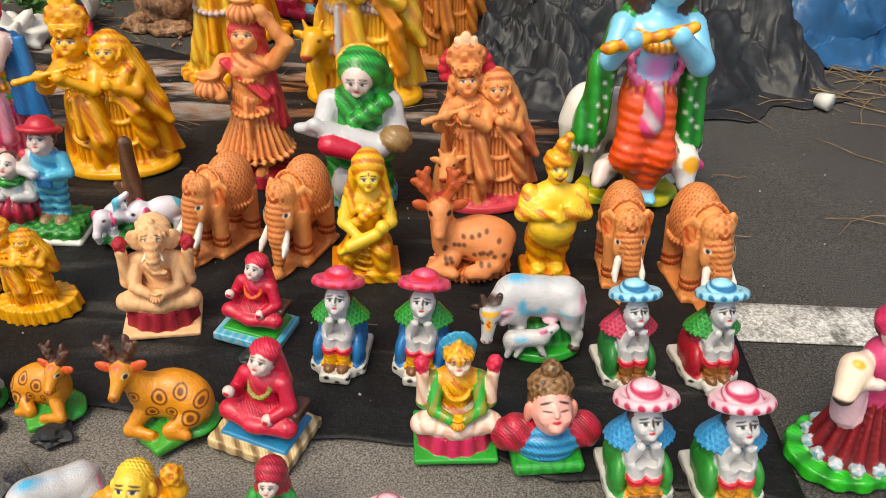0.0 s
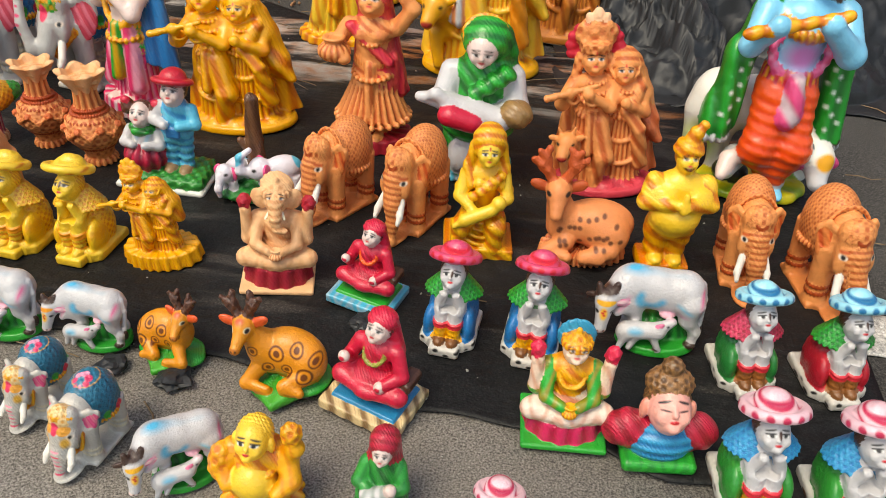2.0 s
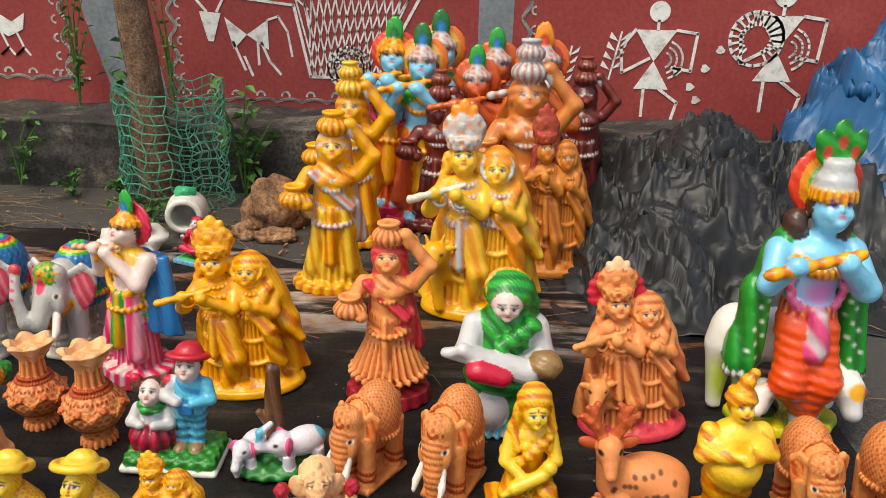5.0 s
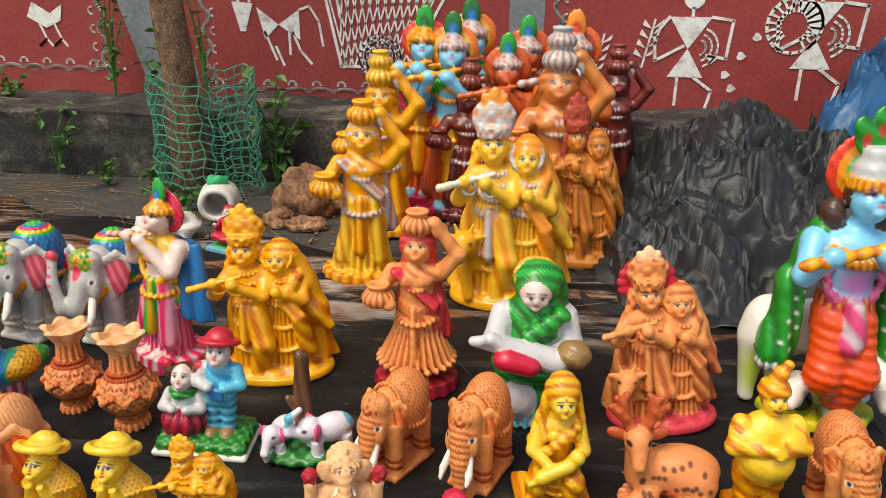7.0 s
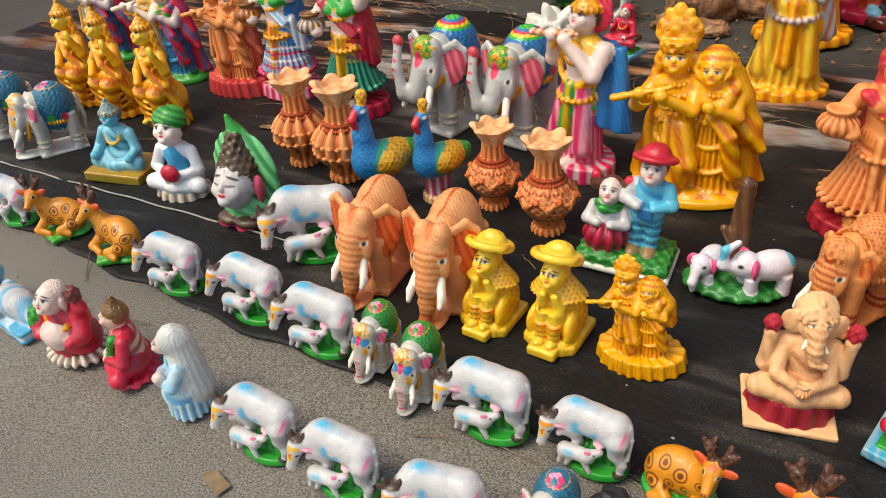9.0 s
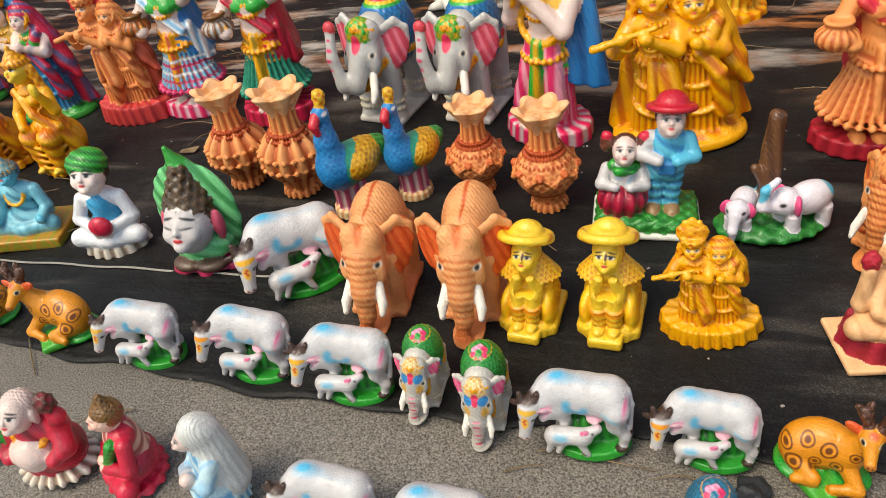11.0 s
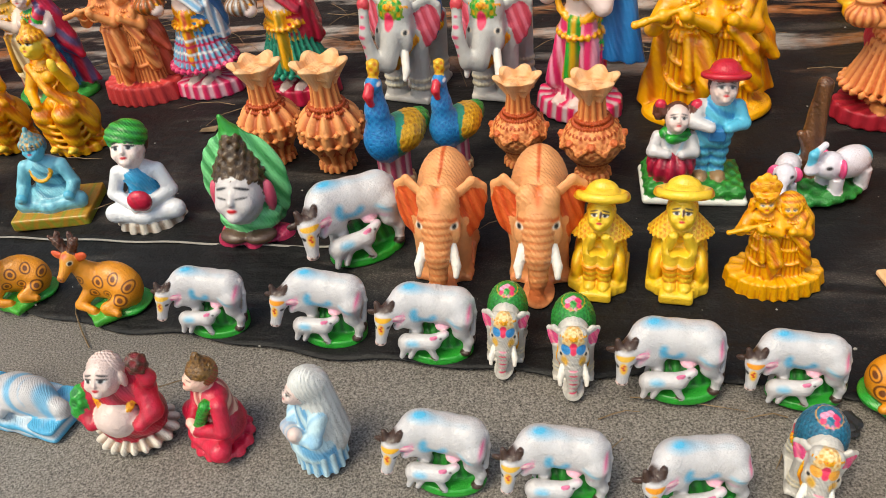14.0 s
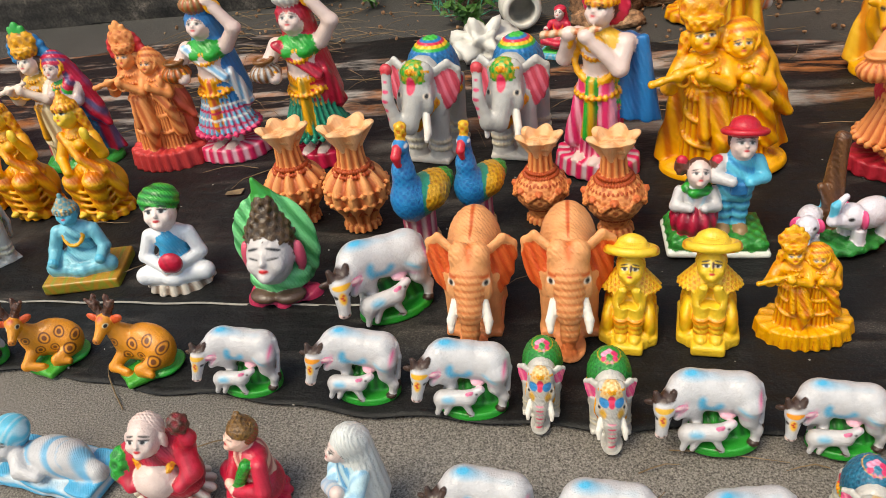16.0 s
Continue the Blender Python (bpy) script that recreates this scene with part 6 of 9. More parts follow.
def veiled_mesh(robe, robe_wash, veil, veil_wash, skin=SKIN, child=WHT):
    """A kneeling veiled woman with a child in her arms."""
    S = Sculpt()
    S.cone(0, 0.20, 0.24, 0.22, robe, sq=0.85, k=0.03, wash=robe_wash, rip=("fold", 0.014, 18))
    S.ell((0, -0.02, 0.24), (0.22, 0.2, 0.16), robe, k=0.05, wash=robe_wash, rip=("band", 0.012, 40, 0, 40, 1.5))
    S.cap((0, 0.03, 0.28), (0, 0.02, 0.60), 0.17, 0.13, robe, k=0.05, wash=robe_wash, rip=("band", 0.010, 60, 0, 30, 1.0))
    for d in (-1, 1):
        S.limb(((d * 0.14, 0, 0.58), (d * 0.19, -0.08, 0.42), (d * 0.04, -0.19, 0.40)), (0.065, 0.06, 0.045), robe, k=0.03, wash=robe_wash)
    S.cap((-0.10, -0.19, 0.38), (0.08, -0.18, 0.44), 0.06, 0.06, child, k=0.02, wash=robe_wash)
    S.ell((0.10, -0.19, 0.49), (0.055, 0.055, 0.055), skin, k=0.02)
    S.cap((0, 0.0, 0.62), (0, -0.02, 0.74), 0.055, 0.05, skin)
    head(S, (0, -0.085, 0.80), 0.088, skin, HAIR)
    S.ell((0, 0.012, 0.85), (0.122, 0.13, 0.145), veil, k=0.03, wash=veil_wash, rip=("band", 0.003, 0, 70, 50))
    S.cap((0, 0.06, 0.82), (0, 0.08, 0.25), 0.125, 0.19, veil, k=0.05, wash=veil_wash, rip=("fold", 0.004, 22))
    return S.cast("veiled", 105, PEARL)


def reclining_mesh(cloth, wash, skin=WHT, cap_col=LBLUE):
    S = Sculpt()
    S.box((0.02, 0, 0.12), (0.95, 0.42, 0.12), cloth, rnd=0.06, k=0.05, wash=wash, rip=("band", 0.03, 6, 0, 40, 1.5))
    S.ell((0.15, 0, 0.42), (0.55, 0.30, 0.26), skin, k=0.1, wash=cloth, rip=("band", 0.02, 16, 0, 14, 1.0))
    S.cap((0.4, 0, 0.42), (0.85, -0.05, 0.30), 0.24, 0.14, skin, k=0.1, wash=cloth, rip=("band", 0.02, 18, 0, 10))
    S.limb(((-0.35, -0.2, 0.5), (-0.2, -0.36, 0.4), (0.1, -0.36, 0.38)), (0.13, 0.11, 0.09), skin, k=0.06)
    head(S, (-0.58, -0.1, 0.62), 0.25, skin, cap_col)
    S.ell((-0.56, 0.02, 0.76), (0.28, 0.27, 0.23), cap_col, k=0.05, wash=wash)
    return S.cast("reclining", 100, PEARL)


def laughing_mesh(P):
    """A laughing bald monk with a round belly, a sack over his shoulder."""
    S = Sculpt()
    g = P.get
    S.ell((0, 0.02, 0.06), (0.34, 0.28, 0.08), g("base", GOLD), k=0.03, wash=g("base_wash"), rip=("fold", 0.02, 18))
    S.ell((0, 0.02, 0.24), (0.29, 0.24, 0.2), g("robe", RED), k=0.05, wash=g("wash"), rip=("band", 0.014, 40, 0, 30, 1.5))
    S.ell((-0.02, -0.11, 0.36), (0.18, 0.16, 0.17), g("belly", SKIN), k=0.04, wash=g("belly_wash"))
    S.ell((0, 0.03, 0.54), (0.25, 0.16, 0.15), g("robe", RED), k=0.05, wash=g("wash"), rip=("band", 0.01, 40, 0, 40, 1.0))
    for d in (-1, 1):
        S.limb(((d * 0.22, 0, 0.56), (d * 0.28, -0.10, 0.42), (d * 0.2, -0.2, 0.36)), (0.09, 0.08, 0.055), g("robe", RED), k=0.04, wash=g("wash"))
    S.limb(((0.22, 0.02, 0.58), (0.29, -0.02, 0.72), (0.26, -0.02, 0.84)), (0.08, 0.065, 0.05), g("sleeve", g("robe", RED)), k=0.04, wash=g("wash"))
    S.ell((0.26, -0.02, 0.88), (0.085, 0.075, 0.10), g("sack", HAIR), k=0.02, wash=g("wash"), rip=("nub", 0.014, 60))
    S.ell((-0.29, -0.06, 0.44), (0.10, 0.12, 0.2), g("bag", GRN), k=0.03, wash=g("bag_wash", DGRN), rip=("nub", 0.014, 50))
    S.ring((0, -0.08, 0.54), 0.14, 0.025, g("beads", GOLD), (55, 0, 0), k=0.01, wash=GOLD_WASH, rip=("nub", 0.01, 90))
    head(S, (-0.03, -0.06, 0.77), 0.145, g("skin", SKIN), g("skin", SKIN))
    for d in (-1, 1):
        S.ell((-0.03 + d * 0.14, -0.04, 0.73), (0.03, 0.04, 0.075), g("skin", SKIN), k=0.02)
    return S.cast("laughing", 110, g("mat", PEARL))


def cowherd_mesh():
    """A tall blue-skinned flute player in an orange wrap and green shawl, leaning on a white cow."""
    S = Sculpt()
    S.cone(0, 0.035, 0.20, 0.19, (222, 206, 30), sq=0.62, wash=(120, 170, 40), rip=("fold", 0.006, 9))
    W = (238, 236, 226)
    S.at(0.0, 0.06, 0.03)
    S.ell((0.0, 0.04, 0.26), (0.22, 0.095, 0.10), W, k=0.05)
    S.ell((-0.17, 0.03, 0.27), (0.085, 0.09, 0.11), W, k=0.05)
    S.ell((0.17, 0.02, 0.26), (0.075, 0.09, 0.10), W, k=0.05)
    for x in (-0.215, -0.12, 0.13, 0.20):
        S.cap((x, 0.03, 0.22), (x, 0.02, 0.0), 0.05, 0.026, W, k=0.04)
    S.dab((-0.2, 0.0, 0.12), (0.06, 0.1, 0.09), (196, 220, 90), soft=0.06)
    S.dab((0.2, 0.0, 0.18), (0.05, 0.1, 0.08), (200, 190, 196), soft=0.06)
    S.at(0.13, -0.06, 0.03, 1, 15)
    S.cap((0.02, 0.10, 0.24), (0.03, -0.03, 0.15), 0.06, 0.05, W, k=0.05)
    S.cap((0.03, -0.03, 0.15), (0.02, -0.08, 0.085), 0.046, 0.032, WHT, k=0.03)
    for d in (-1, 1):
        S.ell((0.03 + 0.06 * d, -0.02, 0.13), (0.045, 0.016, 0.026), PINK, (0, 30 * d, 0), k=0.01)
        S.cap((0.03 + 0.03 * d, -0.02, 0.18), (0.03 + 0.055 * d, -0.03, 0.215), 0.014, 0.006, (60, 40, 30), k=0.006)
    S.dab((0.03, -0.08, 0.16), (0.035, 0.05, 0.03), GOLD)
    S.at(-0.11, -0.08, 0.03, 0.8, -20)
    S.cap((0, 0.06, 0.14), (-0.02, -0.05, 0.12), 0.055, 0.04, WHT, k=0.03)
    S.cap((-0.02, -0.04, 0.17), (-0.03, -0.10, 0.12), 0.04, 0.025, (234, 210, 200), k=0.02)
    S.ell((0.0, 0.1, 0.05), (0.08, 0.06, 0.05), BLACK, k=0.03)
    S.at(0.0, -0.02, 0.03, 0.96)
    O, OW, B = (240, 84, 24), (226, 64, 18), SKYSKIN
    for d in (-1, 1):
        a = (d * 0.04, -0.05, 0.36)
        kn = (d * 0.06 + 0.0, -0.10, 0.20)
        S.limb((a, kn, (d * -0.01 + 0.03, -0.07, 0.05)), (0.064, 0.054, 0.034), O, k=0.04, wash=OW, rip=("band", 0.004, 30, 0, 170, 0.6))
        S.ell((d * 0.02 + 0.03, -0.10, 0.025), (0.026, 0.055, 0.02), B, k=0.01)
        S.ring((d * -0.01 + 0.03, -0.07, 0.055), 0.03, 0.012, SILVER, k=0.006)
    S.ell((0, -0.03, 0.40), (0.105, 0.08, 0.075), O, k=0.03, wash=OW, rip=("band", 0.006, 50, 0, 90))
    S.cone(0.43, 0.475, 0.096, 0.088, RED, y=-0.02, sq=0.85, k=0.01, wash=GOLD, rip=("fold", 0.004, 22))
    S.cap((0.0, -0.11, 0.45), (0.0, -0.12, 0.33), 0.028, 0.04, PINK, k=0.015, wash=WHT, rip=("band", 0.006, 60, 0, 50))
    S.cap((0, -0.01, 0.47), (0.0, -0.01, 0.60), 0.075, 0.085, B, k=0.03)
    S.ell((0, -0.01, 0.635), (0.108, 0.06, 0.065), B, k=0.04)
    S.dab((0, -0.08, 0.53), (0.05, 0.06, 0.05), (206, 130, 200), soft=0.05)
    S.cap((0, 0, 0.68), (0.01, -0.01, 0.74), 0.036, 0.034, B)
    S.ring((0.0, -0.035, 0.64), 0.072, 0.02, GOLD, (38, 0, 0), k=0.006, wash=GOLD_WASH, rip=("fold", 0.005, 30))
    S.ring((0.0, -0.055, 0.54), 0.092, 0.015, PINK, (82, 0, 0), k=0.005, wash=(240, 150, 190), rip=("nub", 0.007, 120))
    S.limb(((-0.125, 0, 0.65), (-0.17, -0.07, 0.55), (-0.13, -0.15, 0.64)), (0.040, 0.036, 0.03), B, k=0.02)
    S.limb(((0.125, 0, 0.65), (0.14, -0.10, 0.55), (0.03, -0.15, 0.655)), (0.045, 0.042, 0.034), B, k=0.02)
    for ha in ((-0.13, -0.155, 0.645), (0.03, -0.155, 0.66)):
        S.ell(ha, (0.034, 0.03, 0.034), B, k=0.01)
    S.cap((-0.215, -0.155, 0.615), (0.075, -0.15, 0.69), 0.021, 0.018, GOLD, k=0.006, wash=GOLD_WASH, rip=("band", 0.004, 120, 0, 0))
    for d in (-1, 1):
        S.limb(((d * 0.10, 0.035, 0.66), (d * 0.165, 0.02, 0.48), (d * 0.19, 0.0, 0.24)), (0.05, 0.052, 0.06), (18, 150, 46), k=0.02, wash=(10, 100, 30), rip=("band", 0.010, 110, 0, 10))
        for i in range(16):
            q = i / 16
            S.dab((d * (0.10 + 0.09 * q + 0.02 * (i % 3 - 1)), -0.045, 0.66 - 0.42 * q), (0.007, 0.03, 0.007), (226, 236, 226))
        S.ell((d * 0.195, -0.005, 0.195), (0.055, 0.05, 0.022), SILVER, k=0.008, rip=("fold", 0.01, 12, d * 0.195, 0))
        S.ell((d * 0.075, 0.02, 0.735), (0.04, 0.045, 0.06), (70, 46, 34), k=0.02, rip=("band", 0.006, 60, 0, 60))
    head(S, (0.015, -0.025, 0.795), 0.068, B, (70, 46, 34), brow=(30, 40, 120), mark=RED)
    halo(S, (0.015, 0.0, 0.84), 0.07, ((230, 60, 30), (240, 150, 30), (60, 180, 60)), 1.75)
    S.cone(0.83, 0.875, 0.076, 0.07, GOLD, 0.015, -0.012, k=0.006, wash=GOLD_WASH, rip=("fold", 0.006, 20))
    S.cone(0.865, 0.97, 0.072, 0.04, SILVER, 0.015, -0.01, k=0.01, rip=("band", 0.005, 0, 0, 120))
    for dx, dz, tilt in ((-0.045, -0.012, -20), (0.045, -0.012, 20), (0.0, 0.02, 0)):
        S.ell((0.015 + dx, 0.0, 1.01 + dz), (0.036, 0.014, 0.07), (20, 150, 40), (0, tilt, 0), k=0.008, wash=(10, 100, 30), rip=("band", 0.003, 60, 0, 90))
        S.dab((0.015 + dx, -0.02, 1.0 + dz), (0.014, 0.03, 0.022), (200, 60, 50))
    return S.cast("cowherd", 150, PEARL)


def cow_lady_mesh():
    """A dancer in a dark red gown beside a pink-white cow's head, on a wide bright green base."""
    S = Sculpt()
    S.cone(0, 0.07, 0.30, 0.29, (30, 180, 40), sq=0.85, wash=(10, 120, 24), rip=("fold", 0.008, 12))
    S.cone(0.06, 0.45, 0.24, 0.10, (140, 24, 34), x=0.05, sq=0.85, k=0.03, wash=(90, 8, 20), rip=("fold", 0.016, 16, 0.05, 0))
    for i in range(14):
        a = 2 * math.pi * i / 14
        S.ell((0.05 + 0.235 * math.sin(a), -0.2 * math.cos(a), 0.10), (0.035, 0.035, 0.03), WHT, k=0.008, wash=LBLUE, rip=("nub", 0.01, 90))
    S.cap((0.05, 0, 0.45), (0.05, 0, 0.68), 0.09, 0.10, (200, 60, 110), k=0.03)
    S.cap((-0.08, -0.02, 0.35), (-0.12, -0.03, 0.60), 0.075, 0.07, (236, 190, 200), k=0.03)
    S.cap((-0.12, -0.03, 0.66), (-0.20, -0.10, 0.56), 0.075, 0.05, (240, 214, 190), k=0.03)
    S.dab((-0.21, -0.12, 0.54), (0.06, 0.05, 0.035), (60, 40, 36))
    S.dab((-0.15, -0.10, 0.72), (0.035, 0.06, 0.02), GOLD)
    for d in (-1, 1):
        S.limb(((0.05 + d * 0.11, 0, 0.68), (0.05 + d * 0.17, -0.05, 0.58), (0.0 + d * 0.05, -0.12, 0.62)), (0.04, 0.036, 0.03), SKIN, k=0.02)
    head(S, (0.05, -0.01, 0.83), 0.075, SKIN, HAIR)
    S.ell((0.06, 0.02, 0.88), (0.10, 0.09, 0.09), (206, 40, 90), k=0.02, rip=("nub", 0.01, 60))
    S.ell((0.06, 0.0, 0.95), (0.06, 0.05, 0.05), (40, 150, 60), k=0.02, rip=("nub", 0.01, 70))
    return S.cast("cow_lady", 120, PEARL)


# ---- setting: ground, sheet, ledge, wall ----
def grid_mesh(name, xs, ys, zf, mat, thick=0.0):
    X, Y = np.meshgrid(xs, ys, indexing="ij")
    Z = zf(X, Y)
    V = np.stack([X, Y, Z], -1).reshape(-1, 3)
    n, m = len(xs), len(ys)
    i, j = np.meshgrid(np.arange(n - 1), np.arange(m - 1), indexing="ij")
    a = (i * m + j).ravel()
    F = np.stack([a, a + m, a + m + 1, a + 1], -1)
    ob = new(name, mesh_from(name, V, F, [mat]))
    if thick:
        mod = ob.modifiers.new("thickness", "SOLIDIFY")
        mod.thickness, mod.offset = thick, -1
    return ob


def wob(X, Y, s, seed=0.0):
    """Soft hills made of a few sines, between -1 and 1."""
    return (np.sin(X * s + 1.3 * np.sin(Y * s * 0.7 + seed)) + np.sin(Y * s * 1.21 + 1.1 * np.sin(X * s * 0.63 + 2 * seed)) + np.sin((X + Y) * s * 0.83 + seed * 3)) / 3


def axis(near0, near1, step, far):
    mid = np.arange(near0, near1 + step, step)
    out = np.geomspace(1, far, 14)
    return np.r_[near0 - out[::-1], mid, near1 + out]


ground = grid_mesh("ground", axis(-6, 4, 0.1, 800), axis(-3, 6, 0.1, 800), lambda X, Y: -0.004 + 0.0025 * wob(X, Y, 5), ASPHALT)
tagged(ground, "worn grey asphalt of the roadside", "road", kind="structure")

line = grid_mesh("road_marking", np.linspace(0.3, 6.0, 120), np.linspace(1.115, 1.245, 8), lambda X, Y: 0.0025 + 0.002 * wob(X, Y, 5), ROAD_PAINT, 0.003)
tagged(line, "worn white line painted on asphalt", "road marking", kind="structure")


def front_edge(X):
    return np.interp(X, (-4.2, -2.4, -2.0, -1.4, -0.9, -0.6, -0.15, 0.12, 0.26, 0.62), (1.0, 0.955, 0.91, 0.865, 0.875, 0.86, 0.805, 0.795, 0.74, 0.715))


def plastic_sheet():
    xs = np.linspace(-4.2, 0.66, 240)
    v = np.linspace(0, 1, 130)
    X, T = np.meshgrid(xs, v, indexing="ij")
    f = front_edge(X) + 0.012 * np.sin(X * 21) * np.sin(X * 7.3)
    back = np.interp(X, (-4.2, -2.6, -1.4, -0.2, 0.2, 0.66), (3.1, 3.15, 2.75, 2.55, 2.45, 2.35)) + 0.05 * np.sin(X * 9)
    Y = f + (back - f) * T
    X = X + (X > 0.5) * 0.03 * (Y - 0.9) * np.clip((X - 0.5) / 0.16, 0, 1)
    Z = 0.003 + 0.0022 * (1 + wob(X, Y, 9)) + 0.002 * np.maximum(0, np.sin(Y * 26 + 2.2 * np.sin(X * 2.1)) - 0.55) * 4 * np.clip((Y - 1.9) * 3, 0.15, 1)
    ridge = np.exp(-((Y - 1.185 - 0.012 * np.sin(X * 5)) / 0.008) ** 2) * (X < -1.3)
    Z = Z + 0.007 * ridge
    Z = Z + 0.03 * np.maximum(0, wob(X, Y, 6, 2.0)) * np.clip((Y - 2.25) * 2.5, 0, 1)
    V = np.stack([X, Y, Z], -1).reshape(-1, 3)
    n, m = X.shape
    i, j = np.meshgrid(np.arange(n - 1), np.arange(m - 1), indexing="ij")
    a = (i * m + j).ravel()
    ob = new("ground_sheet", mesh_from("ground_sheet", V, np.stack([a, a + m, a + m + 1, a + 1], -1), [SHEET]))
    mod = ob.modifiers.new("thickness", "SOLIDIFY")
    mod.thickness, mod.offset = 0.0015, -1
    return tagged(ob, "dusty black plastic sheet spread under the figurines", "plastic sheet")


plastic_sheet()
seam = grid_mesh("sheet_fold", np.linspace(-3.6, -1.62, 120), np.linspace(-0.003, 0.003, 5), lambda X, Y: 0.0125 + 0.002 * np.sin(X * 30), CHALK, 0.002)
seam.data.transform(Matrix.Translation((0, 1.182, 0)))
tagged(seam, "dusty pale folded edge of the black sheet", "sheet edge")

bm = bmesh.new()
add_box(bm, (-2.45, 4.0, 0.165), (3.6, 0.34, 0.175))
bmesh.ops.subdivide_edges(bm, edges=bm.edges, cuts=40, use_grid_fill=True)
for v in bm.verts:
    q = noise.noise_vector(v.co * 4.0) * 0.03 + noise.noise_vector(v.co * 17) * 0.012
    v.co += q
ledge = new("ledge", from_bm("ledge", bm, LEDGE, True))
tagged(ledge, "dark weathered concrete plinth below the wall", "ledge", kind="structure")
bm = bmesh.new()
add_box(bm, (0.2, 4.35, 1.45), (9.0, 0.1, 1.5))
wall = new("wall_north", from_bm("wall_north", bm, WALL_RED))
tagged(wall, "red painted boundary wall with white folk drawings", "wall", kind="structure")


def on_wall(name, pts, label, mat=None, z0=4.2485, width=0.0, depth=0.0035):
    """A flat painted figure on the wall: a polygon, or with a width a stroke along the points."""
    bm = bmesh.new()
    if width:
        for (x0, w0), (x1, w1) in zip(pts, pts[1:]):
            d = Vector((x1 - x0, 0, w1 - w0))
            if d.length < 1e-6:
                continue
            n = Vector((-d.z, 0, d.x)).normalized() * width / 2
            e = d.normalized() * width * 0.3
            a, b = Vector((x0, z0, w0)) - e, Vector((x1, z0, w1)) + e
            bm.faces.new([bm.verts.new(p) for p in (a + n, a - n, b - n, b + n)])
    else:
        bm.faces.new([bm.verts.new((x, z0, w)) for x, w in pts])
    r = bmesh.ops.extrude_face_region(bm, geom=bm.faces[:])
    bmesh.ops.translate(bm, vec=(0, -depth, 0), verts=[g for g in r["geom"] if isinstance(g, bmesh.types.BMVert)])
    ob = new(name, from_bm(name, bm, mat or WALL_WHITE))
    ob.parent = wall
    return tagged(ob, label)


def arc(x, z, r, a0=0, a1=360, n=20):
    return [(x + r * math.cos(radians(a0 + (a1 - a0) * i / n)), z + r * math.sin(radians(a0 + (a1 - a0) * i / n))) for i in range(n + 1)]


# grey pillars painted on the wall
on_wall("grey_band", [(-2.56, 1.6), (-2.50, 0.83), (-2.38, 0.40), (-2.06, 0.38), (-2.10, 0.62), (-2.20, 1.6)], "grey painted pillar", WALL_GREY, 4.249, 0, 0.003)
on_wall("grey_band", [(-0.30, 0.36), (-0.30, 1.7), (-0.10, 1.7), (-0.12, 0.36)], "grey painted pillar", WALL_GREY, 4.249, 0, 0.003)
# scalloped borders along the foot of the wall
for x0, x1, zz in ((-5.2, -2.5, 0.46), (-2.02, -0.35, 0.375)):
    n = int((x1 - x0) / 0.012)
    on_wall("border", [(x0 + 0.012 * i, zz + 0.018 * abs(math.sin((x0 + 0.012 * i) * 22)) - 0.02 * (x0 + 0.012 * i + 2.5 if x0 < -3 else 0)) for i in range(n)], "white scalloped border", width=0.016)
    for i in range(int((x1 - x0) / 0.143)):
        on_wall("border_arc", arc(x0 + 0.07 + 0.143 * i, zz + 0.035 - 0.02 * (x0 + 0.143 * i + 2.5 if x0 < -3 else 0), 0.022, 0, 180, 6), "", width=0.011)
for xa in (-2.62, -2.0, -0.04):
    on_wall("border", [(xa + 0.02 * math.sin(i * 0.55), 0.42 + 0.014 * i) for i in range(70)], "white wavy border", width=0.018)
    for i in range(9):
        on_wall("border_arc", arc(xa + 0.045 * (1 if xa > -2.3 else -1), 0.5 + 0.1 * i, 0.02, 90, 270, 6), "", width=0.01)
# the ox
on_wall("ox_figure", [(-1.70, 0.83), (-1.58, 0.74), (-1.66, 0.66)], "white triangle ox figure")
on_wall("ox_figure", [(-1.58, 0.74), (-1.46, 0.82), (-1.46, 0.66)], "white triangle ox figure")
on_wall("ox_head", [(-1.84, 0.86), (-1.72, 0.85), (-1.77, 0.70), (-1.80, 0.70)], "white ox head")
for x0, z0, x1, z1 in ((-1.66, 0.70, -1.60, 0.55), (-1.60, 0.62, -1.56, 0.52), (-1.50, 0.70, -1.46, 0.60), (-1.46, 0.60, -1.40, 0.53), (-1.52, 0.70, -1.52, 0.58), (-1.86, 0.93, -1.80, 0.86), (-1.70, 0.93, -1.74, 0.86)):
    on_wall("ox_leg", [(x0, z0), (x1, z1)], "", width=0.014)
on_wall("ox_tail", [(-1.46, 0.82), (-1.40, 0.84), (-1.35, 0.76), (-1.33, 0.63)], "", width=0.012)
# the cart with its lattice and wheel
on_wall("cart_rim", [(-1.31, 0.90), (-1.23, 0.52), (-0.86, 0.52), (-0.62, 0.95)], "white lattice cart", width=0.016)
for i in range(15):
    a = i / 14
    on_wall("lattice", [(-1.30 + 0.62 * a, 0.94), (-1.23 + 0.34 * max(0, a - 0.25) / 0.75, 0.53 + (0.25 - a if a < 0.25 else 0) * 1.4)], "", width=0.009)
    on_wall("lattice", [(-1.30 + 0.62 * a, 0.94), (-1.20 + 0.44 * min(1, a * 1.25), 0.53 + (a - 0.8 if a > 0.8 else 0) * 1.5)], "", width=0.009)
for r in (0.115, 0.085):
    on_wall("wheel_rim", arc(-1.01, 0.57, r), "white cart wheel", width=0.016)
